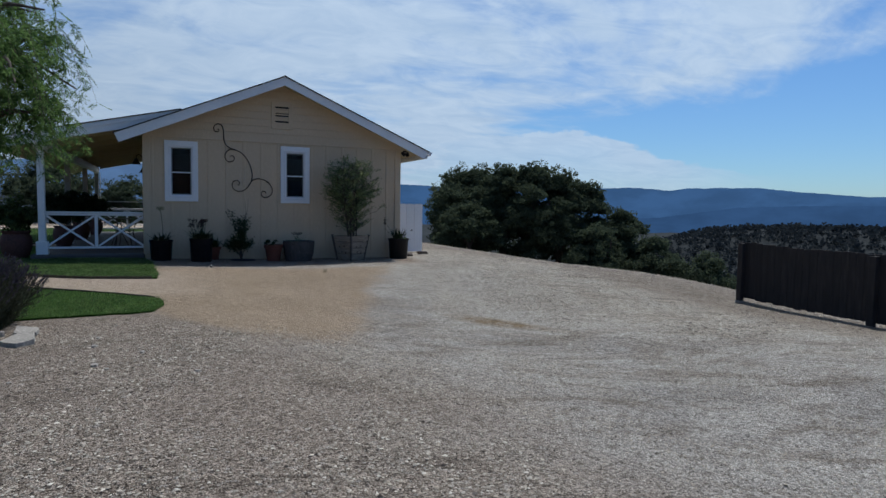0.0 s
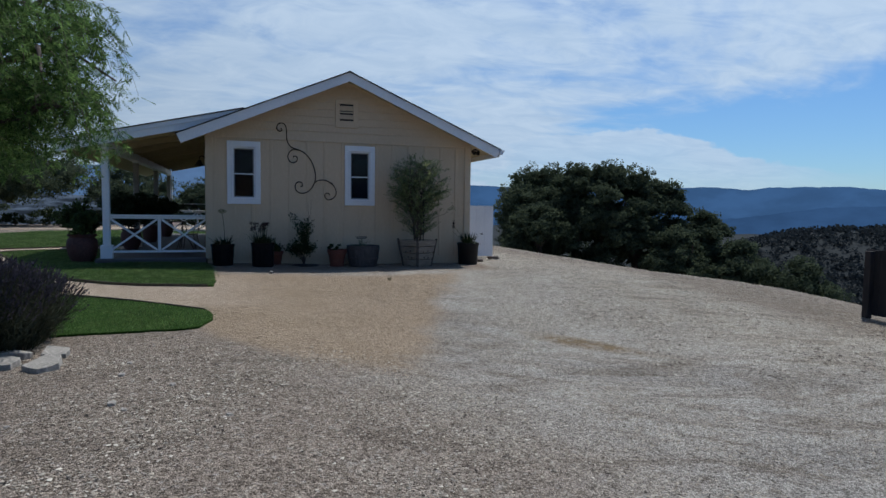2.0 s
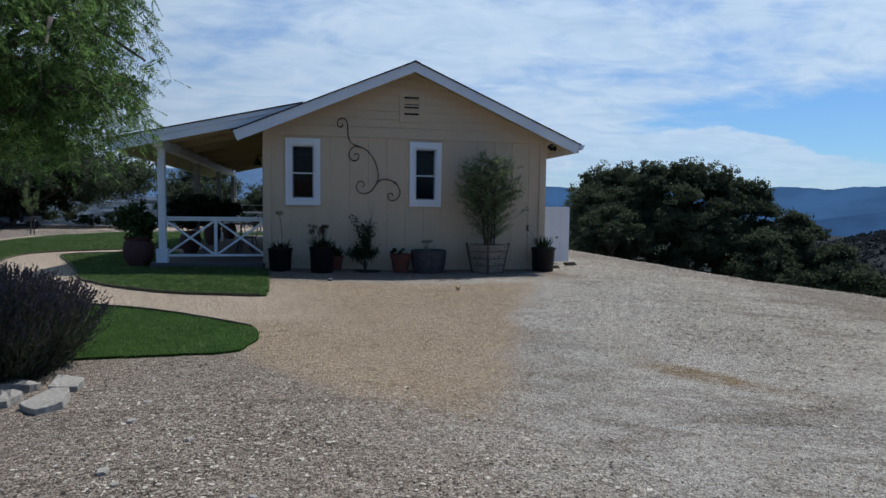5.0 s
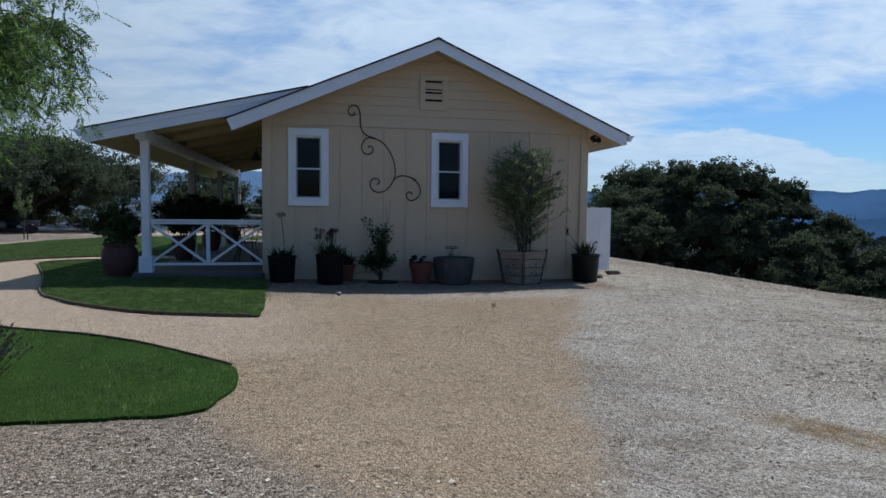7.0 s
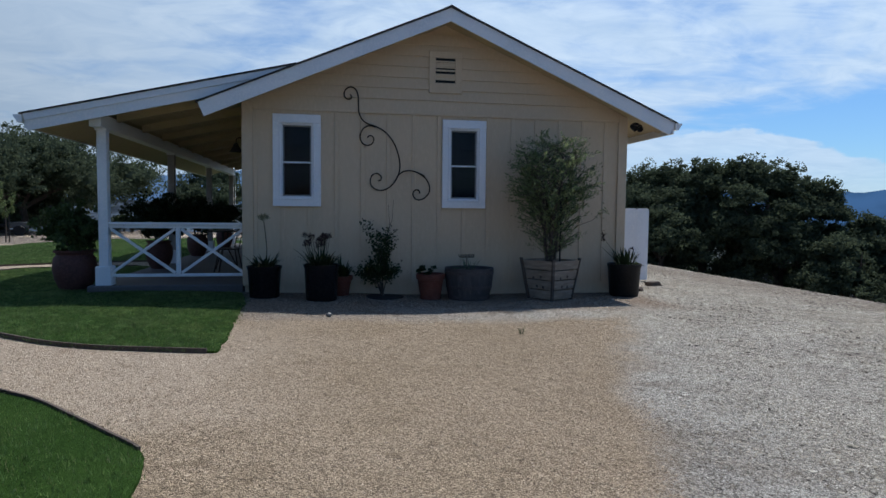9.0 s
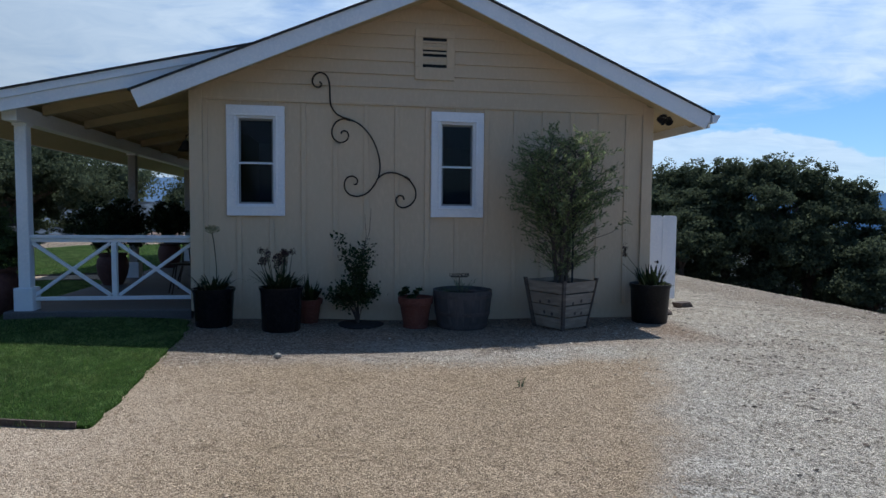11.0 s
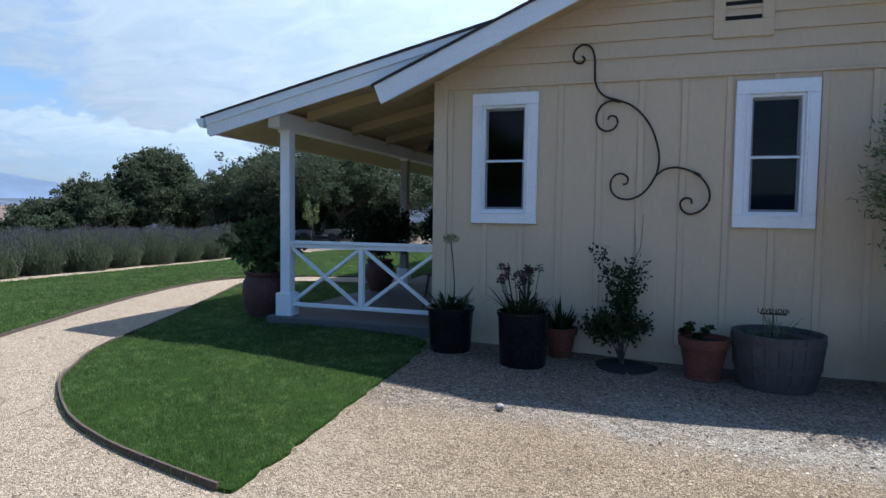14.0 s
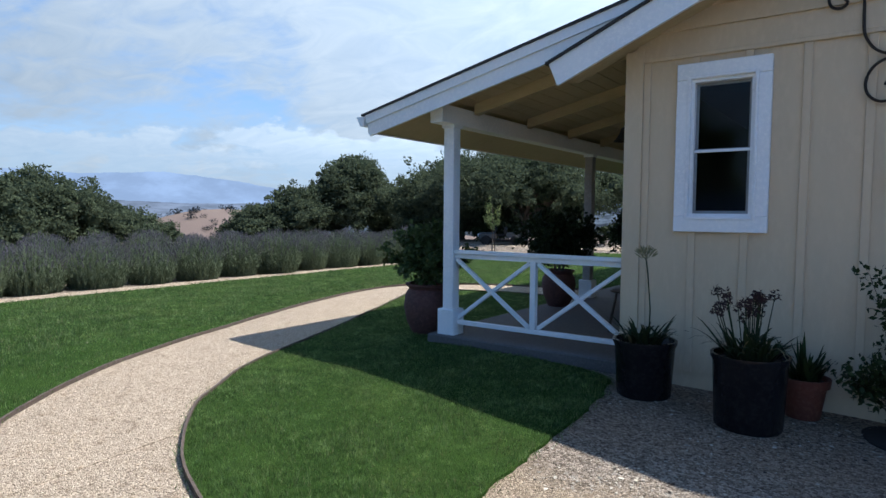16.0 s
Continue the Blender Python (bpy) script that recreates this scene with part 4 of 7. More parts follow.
def window(a, b, name):
    """A double-hung window with flat white casing."""
    w = part(name, Mesh().box(a - 0.115, b + 0.115, -0.034, 0.012, WZ1, WZ1 + 0.13, b=0.005), WHITE, house, "white-cased double-hung window with dark panes")
    part("casing", Mesh().box(a - 0.115, a, -0.030, 0.012, WZ0, WZ1, b=0.005), WHITE, w)
    part("casing", Mesh().box(b, b + 0.115, -0.030, 0.012, WZ0, WZ1, b=0.005), WHITE, w)
    part("casing", Mesh().box(a - 0.115, b + 0.115, -0.034, 0.012, WZ0 - 0.125, WZ0, b=0.005), WHITE, w)
    for q in ((a - 0.026, a - 0.002, WZ0 - 0.026, WZ1 + 0.026), (b + 0.002, b + 0.026, WZ0 - 0.026, WZ1 + 0.026), (a - 0.002, b + 0.002, WZ1 + 0.002, WZ1 + 0.026), (a - 0.002, b + 0.002, WZ0 - 0.026, WZ0 - 0.002)):
        part("stop_bead", Mesh().box(q[0], q[1], -0.044, -0.028, q[2], q[3], b=0.004), WHITE, w)
    fr = Mesh()
    t = 0.024
    fr.box(a, a + t, -0.012, 0.09, WZ0, WZ1).box(b - t, b, -0.012, 0.09, WZ0, WZ1)
    fr.box(a + t, b - t, -0.012, 0.09, WZ0, WZ0 + t).box(a + t, b - t, -0.012, 0.09, WZ1 - t, WZ1)
    part("window_frame", fr, SASH, w)
    mid = WZ0 + 0.515
    for z0, z1, y in ((mid, WZ1 - t, 0.045), (WZ0 + t, mid + 0.03, 0.018)):
        s = Mesh()
        q = 0.022
        s.box(a + t, a + t + q, y, y + 0.022, z0, z1).box(b - t - q, b - t, y, y + 0.022, z0, z1)
        s.box(a + t + q, b - t - q, y, y + 0.022, z0, z0 + q).box(a + t + q, b - t - q, y, y + 0.022, z1 - q, z1)
        part("sash", s, SCREEN, w, "grey window sash")
        pane = part("pane", Mesh().box(a + t + q - 0.004, b - t - q + 0.004, y + 0.009, y + 0.013, z0 + q - 0.004, z1 - q + 0.004), GLASS, w, "dark reflecting glass pane")
        pane.visible_shadow = False
    part("meeting_rail", Mesh().box(a + t, b - t, 0.004, 0.018, mid, mid + 0.022, b=0.003), SASH, w)
    part("sash_latch", Mesh().box((a + b) / 2 - 0.05, (a + b) / 2 + 0.05, -0.004, 0.018, WZ0 + t, WZ0 + t + 0.012), SCREEN, w)


window(*WINDOWS[0], "window")
window(*WINDOWS[1], "window")

# gable vent
vent = part("vent", Mesh().box(4.02, 4.53, -0.032, 0.0, 3.135, 3.29, b=0.004), WALL, house, "louvred gable vent in cream trim")
for q in ((4.02, 4.12, 3.29, 3.665), (4.43, 4.53, 3.29, 3.665), (4.02, 4.53, 3.665, 3.765)):
    part("casing", Mesh().box(q[0], q[1], -0.032, 0.0, q[2], q[3], b=0.004), WALL, vent)
# No recess is cut; a black sheet gives the opening its shade.
part("backing", Mesh().box(4.12, 4.43, -0.006, 0.0, 3.29, 3.665), BLACK, vent, "black sheet standing in for the shaded vent opening")
for i in range(5):
    z = 3.329 + i * 0.0665
    s = Mesh()
    s.prism([(-0.027, z), (-0.027, z + 0.024), (-0.007, z + 0.034), (-0.007, z + 0.010)], "x", 4.12, 4.43)
    part("slat", s, WALL, vent)

# main roof
TH = 0.05


def slope_slab(m, xa, za, xb, zb, y0, y1, t):
    m.prism([(xa, za), (xb, zb), (xb, zb - t), (xa, za - t)], "y", y0, y1)


rm = Mesh()
slope_slab(rm, XR, RIDGE_Z - 0.03, EAVE_R, main_z(EAVE_R) - 0.03, Y_RAKE + 0.03, Y_BACK, TH)
slope_slab(rm, XR, RIDGE_Z - 0.03, 2.05, main_z(2.05) - 0.03, Y_RAKE + 0.03, Y_BACK, TH)
slope_slab(rm, 2.05, main_z(2.05) - 0.03, EAVE_L + 0.03, main_z(EAVE_L + 0.03) - 0.03, Y_RAKE + 0.03, Y_PORCH + 0.02, TH)
roof = part("roof", rm, SOFFIT, house, "low gabled roof with dark shingles and white rakes")
RB = 0.215


def rake(name, xa, xb, zf, y0, y1, top, depth, mat, cut=True):
    """A sloped board whose lower end is cut square."""
    za, zb = zf(xa) - top, zf(xb) - top
    k = (zb - za) / (xb - xa)
    s = depth * k
    lower = (xb + (s if cut else 0.0), zb - depth)
    m = Mesh()
    m.prism([(xa, za), (xb, zb), lower, (xa, za - depth)], "y", y0, y1)
    return part(name, m, mat, roof)


for xa, xb in ((XR, EAVE_R - 0.006), (XR, EAVE_L + 0.07)):
    m = Mesh()
    slope_slab(m, xa, main_z(xa) - 0.118, xb, main_z(xb) - 0.118, Y_RAKE + 0.031, 0.03, 0.012)
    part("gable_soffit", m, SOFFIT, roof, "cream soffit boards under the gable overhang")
for xa, xb, zf, y0 in ((XR, EAVE_R + 0.05, main_z, Y_RAKE - 0.045), (XR, EAVE_L - 0.02, main_z, Y_RAKE - 0.045), (2.06, PORCH_X - 0.06, porch_z, Y_PORCH - 0.055)):
    m = Mesh()
    slope_slab(m, xa, zf(xa) + 0.014, xb, zf(xb) + 0.010, y0 + 0.016, y0 + 0.06, 0.018)
    part("drip_edge", m, DRIP, roof, "black metal drip edge along the rake")
rake("rake_board", XR, EAVE_L, main_z, Y_RAKE, Y_RAKE + 0.03, 0.012, 0.19, WHITE)
rake("rake_board", XR + 0.0005, EAVE_R + 0.02, main_z, Y_RAKE, Y_RAKE + 0.03, 0.012, 0.19, WHITE)
# right eave: fascia, gutter
part("fascia", Mesh().box(EAVE_R - 0.005, EAVE_R + 0.02, Y_RAKE + 0.03, Y_BACK, main_z(EAVE_R) - 0.19, main_z(EAVE_R) - 0.02), WHITE, roof)


def gutter(x, z, side, y0, y1):
    p = [(0, 0.0), (0, -0.10), (0.055, -0.10), (0.085, -0.045), (0.105, -0.02), (0.105, 0.0), (0.098, 0.0), (0.098, -0.016), (0.078, -0.042), (0.05, -0.094), (0.006, -0.094), (0.006, 0.0)]
    g = Mesh().prism([(x + side * a, z + b) for a, b in p], "y", y0, y1)
    g.prism([(x + side * a, z + b) for a, b in p[:6]], "y", y0 - 0.006, y0)
    part("gutter", g, WHITE, roof, "white metal rain gutter")


gutter(EAVE_R + 0.02, main_z(EAVE_R) - 0.03, 1, Y_RAKE - 0.02, Y_BACK)


def shingles(m, xa, xb, zf, y0, y1, seed):
    """Courses of tabs down a slope, each butting over the one below."""
    r = random.Random(seed)
    n = int(abs(xb - xa) / 0.14)
    for i in range(n):
        a, b = xa + (xb - xa) * i / n, xa + (xb - xa) * (i + 1) / n
        over = 0.012 * (1 if xb > xa else -1)
        y = y0
        while y < y1:
            w = min(r.uniform(0.25, 0.4), y1 - y)
            t = r.uniform(0.002, 0.004)
            m.prism([(a, zf(a) - 0.026), (a, zf(a) - 0.020), (b + over, zf(b) - 0.024 + 0.008 + t), (b + over, zf(b) - 0.024)], "y", y + 0.002, y + w - 0.002)
            y += w


sm = Mesh()
shingles(sm, XR, EAVE_R + 0.05, lambda x: main_z(x) + 0.012, Y_RAKE - 0.025, Y_RAKE + 4.0, 1)
shingles(sm, XR, 2.0, lambda x: main_z(x) + 0.012, Y_RAKE - 0.025, Y_RAKE + 4.0, 2)
shingles(sm, 2.0, EAVE_L - 0.015, lambda x: main_z(x) + 0.012, Y_RAKE - 0.025, Y_PORCH - 0.005, 3)
part("shingles", sm, SHINGLE, roof, "dark grey asphalt shingles")
tagged(roof.children[-1], kind="stuff")
sm = Mesh()
slope_slab(sm, XR, RIDGE_Z + 0.0, EAVE_R + 0.04, main_z(EAVE_R + 0.04) + 0.0, Y_RAKE + 4.0, Y_BACK, 0.025)
slope_slab(sm, XR, RIDGE_Z + 0.0, 2.0, main_z(2.0) + 0.0, Y_RAKE + 4.0, Y_BACK, 0.025)
part("shingle_field", sm, SHINGLE, roof)
sm = Mesh()
y = Y_RAKE - 0.035
while y < Y_BACK - 0.2:
    sm.prism([(XR - 0.13, RIDGE_Z - 0.055), (XR - 0.125, RIDGE_Z - 0.038), (XR, RIDGE_Z + 0.022), (XR + 0.125, RIDGE_Z - 0.038), (XR + 0.13, RIDGE_Z - 0.055), (XR, RIDGE_Z + 0.004)], "y", y, y + 0.27)
    y += 0.275
part("ridge_cap", sm, SHINGLE, roof)

# porch roof
rm = Mesh()
slope_slab(rm, 2.1, porch_z(2.1) - 0.03, PORCH_X + 0.02, porch_z(PORCH_X + 0.02) - 0.03, Y_PORCH + 0.03, Y_BACK, 0.045)
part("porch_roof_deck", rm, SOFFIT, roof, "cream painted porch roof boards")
rake("rake_board", 2.06, PORCH_X, porch_z, Y_PORCH, Y_PORCH + 0.03, 0.10, 0.135, WHITE)
rake("rake_trim", 2.06, PORCH_X - 0.015, porch_z, Y_PORCH - 0.022, Y_PORCH + 0.03, 0.012, 0.088, WHITE)
part("fascia", Mesh().box(PORCH_X - 0.02, PORCH_X + 0.005, Y_PORCH + 0.03, Y_BACK, porch_z(PORCH_X) - 0.20, porch_z(PORCH_X) - 0.02), WHITE, roof)
gutter(PORCH_X - 0.02, porch_z(PORCH_X) - 0.03, -1, Y_PORCH - 0.03, Y_BACK)
sm = Mesh()
shingles(sm, 2.1, PORCH_X - 0.05, lambda x: porch_z(x) + 0.012, Y_PORCH - 0.04, Y_PORCH + 3.0, 4)
part("shingles", sm, SHINGLE, roof, "dark grey asphalt shingles")
tagged(roof.children[-1], kind="stuff")
sm = Mesh()
slope_slab(sm, 2.1, porch_z(2.1), PORCH_X - 0.04, porch_z(PORCH_X - 0.04), Y_PORCH + 3.0, Y_BACK, 0.025)
part("shingle_field", sm, SHINGLE, roof)
# ceiling boards and rafters under the porch roof
for i in range(17):
    xa = -1.40 + i * 0.158
    xb = xa + 0.150
    m = Mesh()
    slope_slab(m, xb, porch_z(xb) - 0.0755, xa, porch_z(xa) - 0.0755, Y_PORCH + 0.032, Y_BACK - 0.02, 0.012)
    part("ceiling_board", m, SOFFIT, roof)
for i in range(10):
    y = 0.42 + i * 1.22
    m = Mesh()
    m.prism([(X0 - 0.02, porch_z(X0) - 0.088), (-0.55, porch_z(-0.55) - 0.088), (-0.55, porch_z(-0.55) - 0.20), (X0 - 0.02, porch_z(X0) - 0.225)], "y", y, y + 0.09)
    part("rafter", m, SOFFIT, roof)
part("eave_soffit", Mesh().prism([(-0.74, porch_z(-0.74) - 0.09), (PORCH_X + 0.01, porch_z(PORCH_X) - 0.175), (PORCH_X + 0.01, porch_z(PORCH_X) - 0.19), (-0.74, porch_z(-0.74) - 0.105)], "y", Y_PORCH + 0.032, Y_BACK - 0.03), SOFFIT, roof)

# porch: slab, beam, posts, rails
porch = thing("porch", (0, 0, 0), "covered porch with white posts and cross-braced railing", "porch")
part("slab", Mesh().box(-0.86, X0 - 0.014, 0.0, 11.8, -0.4, 0.215, b=0.012), CONCRETE, porch, "grey-brown concrete porch floor")
part("beam", Mesh().box(-0.735, -0.575, -0.14, 11.55, 2.45, 2.635, b=0.006), WHITE, porch, "long white porch beam")
for y in (0.095, 3.90, 7.75, 11.35):
    # posts behind the first take the shade-darkened copy of the white
    p = part("post", Mesh().box(-0.725, -0.595, y, y + 0.13, 0.2, 2.45, b=0.008), WHITE if y < 1 else SHADEPOST, porch, "square white porch post" if y < 1 else "white porch post, its colour darkened for shade")
    part("plinth", Mesh().box(-0.77, -0.555, y - 0.035, y + 0.17, 0.205, 0.49, b=0.01), WHITE, p)
    part("cap", Mesh().box(-0.74, -0.58, y - 0.015, y + 0.145, 2.42, 2.455, b=0.004), WHITE, p)


def railing(y, x0, x1, parent):
    r = part("railing", Mesh().box(x0, x1, y - 0.05, y + 0.05, 1.085, 1.125, b=0.006), WHITE, parent, "white railing with crossed braces")
    part("sub_rail", Mesh().box(x0, x1, y - 0.025, y + 0.025, 1.04, 1.083), WHITE, r)
    part("bottom_rail", Mesh().box(x0, x1, y - 0.03, y + 0.03, 0.328, 0.372, b=0.005), WHITE, r)
    mid = (x0 + x1) / 2
    part("middle_stile", Mesh().box(mid - 0.030, mid + 0.030, y - 0.03, y + 0.03, 0.372, 1.04, b=0.004), WHITE, r)
    for a, b in ((x0, mid - 0.030), (mid + 0.030, x1)):
        for flip, dy in ((0, 0.004), (1, -0.006)):
            za, zb = (0.372, 1.04) if not flip else (1.04, 0.372)
            ln = math.hypot(b - a, zb - za)
            ang = -math.atan2(zb - za, b - a)
            mm = Matrix.Translation(((a + b) / 2, y + dy, (za + zb) / 2)) @ Euler((0, ang, 0)).to_matrix().to_4x4()
            part("brace", Mesh().box(-ln / 2 + 0.02, ln / 2 - 0.02, -0.02, 0.02, -0.020, 0.020, m=mm, b=0.004), WHITE, r)


railing(0.16, -0.595, X0 - 0.014, porch)
railing(11.415, -0.595, X0 - 0.014, porch)
screen = part("windscreen", Mesh().box(-0.56, -0.535, 11.42, 11.45, 1.125, 2.45), WHITE, porch, "white-framed glass windscreen at the porch end")
part("frame_rail", Mesh().box(-0.535, X0 - 0.014, 11.42, 11.45, 1.36, 1.385), WHITE, screen)

# lamps on the house


def barn_light(at):
    t = thing("wall_lamp", at, "dark bronze gooseneck lamp on the porch wall", "lamp")
    part("mount", Mesh().lathe([(0.055, 0), (0.055, 0.02), (0.03, 0.03)], 20), IRON, t, at=Matrix.Translation((0, 0, 0.06)) @ pose(0, 0, 0, 0, -90, 0))
    part("arm", Mesh().tube([(0, 0, 0.06), (-0.05, 0, 0.13), (-0.10, 0, 0.15), (-0.14, 0, 0.12), (-0.145, 0, 0.05)], 0.010), IRON, t, smooth=True)
    part("shade", Mesh().lathe([(0.025, 0.06), (0.035, 0.05), (0.05, 0.01), (0.085, -0.05), (0.105, -0.07), (0.10, -0.07), (0.08, -0.045), (0.04, 0.0)], 28, (-0.145, 0, 0)), IRON, t, smooth=True)


barn_light((X0 - 0.014, 0.42, 2.27))
barn_light((X0 - 0.014, 4.6, 2.27))
fl = thing("flood_light", (7.33, -0.2, 2.735), "twin dark flood light under the eave", "lamp")
part("plate", Mesh().lathe([(0.05, 0.0), (0.05, 0.03), (0.02, 0.04)], 20), BLACK, fl)
for s in (-1, 1):
    part("head", Mesh().lathe([(0.02, 0.06), (0.035, 0.05), (0.045, -0.02), (0.052, -0.05), (0.046, -0.05), (0.03, -0.02)], 18), BLACK, fl, at=Matrix.Translation((s * 0.055, -0.05, -0.045)) @ pose(0, 0, 0, -50, s * 35, 0), smooth=True)
part("sensor", Mesh().lathe([(0.018, 0), (0.03, -0.02), (0.03, -0.05), (0.012, -0.06)], 14, (0, -0.03, -0.02)), BLACK, fl, smooth=True)


def spline(pts, per=8):
    """Catmull-Rom through plan points."""
    p = [Vector(q) for q in pts]
    p = [p[0] * 2 - p[1]] + p + [p[-1] * 2 - p[-2]]
    o = []
    for a, b, c, d in zip(p, p[1:], p[2:], p[3:]):
        for i in range(per):
            t = i / per
            o.append(0.5 * (2 * b + (c - a) * t + (2 * a - 5 * b + 4 * c - d) * t * t + (3 * b - a - 3 * c + d) * t ** 3))
    return o + [p[-2]]


art = thing("wall_scroll", (3.3, -0.03, 1.5), "dark wrought-iron vine scroll fixed to the cream wall", "wall art")


def bar(pts, name="bar"):
    p3 = [(q[0] - 3.3, 0.0, q[1] - 1.5) for q in spline(pts, 6)]
    part(name, Mesh().tube(p3, 0.0105, 0.0095, 8), IRON, art, smooth=True)


bar([(2.83, 3.055), (2.855, 3.02), (2.82, 2.985), (2.765, 3.0), (2.742, 3.06), (2.77, 3.13), (2.84, 3.165), (2.915, 3.13), (2.95, 3.03), (2.955, 2.90), (2.965, 2.78), (3.02, 2.68), (3.10, 2.63), (3.20, 2.60), (3.32, 2.545), (3.43, 2.44), (3.52, 2.29), (3.575, 2.10), (3.575, 1.94), (3.52, 1.80), (3.43, 1.69), (3.32, 1.64), (3.22, 1.65), (3.15, 1.71), (3.135, 1.80), (3.17, 1.87), (3.24, 1.89), (3.295, 1.85), (3.29, 1.795), (3.25, 1.785)])
bar([(3.20, 2.60), (3.10, 2.60), (3.02, 2.55), (2.98, 2.45), (3.00, 2.36), (3.07, 2.31), (3.15, 2.33), (3.185, 2.39), (3.165, 2.445), (3.115, 2.455), (3.09, 2.42)])
bar([(3.555, 1.87), (3.63, 1.925), (3.74, 1.945), (3.87, 1.91), (3.97, 1.84), (4.035, 1.73), (4.035, 1.62), (3.97, 1.535), (3.88, 1.50), (3.81, 1.53), (3.785, 1.60), (3.82, 1.65), (3.875, 1.645), (3.89, 1.60)])
part("collar", Mesh().tube([(-0.17, -0.004, 1.115), (-0.09, -0.004, 1.09)], 0.017, 0.017, 8), IRON, art)
part("collar", Mesh().tube([(0.60, -0.004, 0.395), (0.66, -0.004, 0.36)], 0.016, 0.016, 8), IRON, art)
for q in ((3.1, 2.63), (3.5, 1.78), (3.9, 1.89)):
    part("standoff", Mesh().tube([(q[0] - 3.3, 0.0, q[1] - 1.5), (q[0] - 3.3, 0.045, q[1] - 1.5)], 0.006), IRON, art)

# white side fence by the house
gate = thing("vinyl_fence", (0, 1.5, 0), "white vinyl privacy fence panel beside the house", "fence")
for i in range(5):
    x = 7.30 + i * 0.248
    w = 0.243
    top = 1.43
    z0 = float(gz(x, 1.5)) + 0.03
    m = Mesh().prism([(x, z0), (x + w, z0), (x + w, top - 0.025), (x + w - 0.03, top), (x + 0.03, top), (x, top - 0.025)], "y", -0.012, 0.012)
    part("picket", m, VINYL, gate)
part("rail", Mesh().box(7.3, 8.5, 0.012, 0.05, 0.35, 0.45, b=0.005), VINYL, gate)
part("rail", Mesh().box(7.3, 8.5, 0.012, 0.05, 1.05, 1.15, b=0.005), VINYL, gate)
part("latch", Mesh().box(8.16, 8.22, -0.034, -0.012, 0.66, 0.674, b=0.003).box(8.20, 8.22, -0.044, -0.012, 0.64, 0.69, b=0.003), IRON, gate, "dark metal latch")

# ---- pots and plants along the wall ----


def ground_at(x, y, sink=0.01):
    return (x, y, float(gz(x, y)) - sink)


def pot(t, profile, mat, soil_r, soil_z, name="pot", n=36, label=""):
    p = part(name, Mesh().lathe(profile, n), mat, t, label, smooth=True)
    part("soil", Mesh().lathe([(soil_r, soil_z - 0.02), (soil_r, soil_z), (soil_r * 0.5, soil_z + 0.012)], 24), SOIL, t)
    return p


def straps(t, n, r0, z0, length, width, droop, spread, mat=STRAPLEAF, name="leaves", label="", up=0.9):
    """Arching strap leaves from a crown."""
    a = rng.uniform(0, 2 * np.pi, n)
    rr = r0 * np.sqrt(rng.uniform(0, 1, n))
    base = np.stack([rr * np.cos(a), rr * np.sin(a), np.full(n, z0)], 1)
    b = a + rng.normal(0, 0.6, n)
    ln = length * rng.uniform(0.55, 1.15, n)
    tilt = spread * rng.uniform(0.25, 1.0, n)
    dr = droop * rng.uniform(0.3, 1.2, n)
    seg = 6
    f = np.linspace(0, 1, seg)
    horiz = np.stack([np.cos(b), np.sin(b), np.zeros(n)], 1)
    pts = base[:, None] + horiz[:, None] * (ln * tilt)[:, None, None] * f[None, :, None] + np.array([0, 0, 1.0]) * ((ln * up)[:, None] * f[None] - (ln * dr)[:, None] * f[None] ** 2.4)[:, :, None]
    side = np.stack([-np.sin(b), np.cos(b), np.zeros(n)], 1)
    w = width * (1 - f ** 3) * 0.5 + 0.0008
    le, ri = pts + side[:, None] * w[None, :, None], pts - side[:, None] * w[None, :, None]
    v = np.concatenate([le, ri], axis=1)
    faces = [(i, i + 1, seg + i + 1, seg + i) for i in range(seg - 1)]
    return soup(name, v, faces, mat, t, label)


def ball_leaves(t, centre, radii, n, length, width, mat, name="leaves", label="", shell=0.35, lump=0.25):
    """A crown of leaves in clumps, with an uneven outline and gaps."""
    k = max(12, n // 40)
    c = unit(k) * (shell + (1 - shell) * rng.uniform(0, 1, k) ** 0.5)[:, None]
    c *= (1 + lump * rng.normal(0, 1, k))[:, None].clip(0.6, 1.25)
    pick = rng.integers(0, k, n)
    p = c[pick] + rng.normal(0, 0.11, (n, 3))
    p = p * np.array(radii) + np.array(centre)
    d = unit(n) + 0.6 * (p - np.array(centre)) / np.array(radii)
    return soup(name, leaves(p, length, width, d), QUAD, mat, t, label)


def stems(t, pts_list, r0, r1, mat=BARK, name="stem", n=6):
    m = Mesh()
    for pts in pts_list:
        m.tube(pts, r0, r1, n)
    return part(name, m, mat, t, smooth=True)


BLACKPOT = [(0.19, 0.0), (0.205, 0.02), (0.23, 0.40), (0.245, 0.43), (0.245, 0.455), (0.225, 0.455), (0.22, 0.41), (0.2, 0.39)]

# black nursery pot with one tall seed head
p = thing("potted_agapanthus", ground_at(1.62, -0.42), "black pot of strap-leaved agapanthus with one tall pale seed head", "potted plant")
pot(p, BLACKPOT, GLAZE, 0.205, 0.40, label="dark glazed pot")
straps(p, 70, 0.13, 0.40, 0.34, 0.022, 0.55, 0.85)
stems(p, [[(0.03, 0, 0.4), (0.035, 0.0, 0.7), (0.01, 0, 0.98), (-0.01, 0, 1.10)]], 0.006, 0.005, STRAPLEAF)
hd = unit(90) * np.array([0.085, 0.085, 0.05]) * rng.uniform(0.5, 1, 90)[:, None] + np.array([-0.01, 0, 1.14])
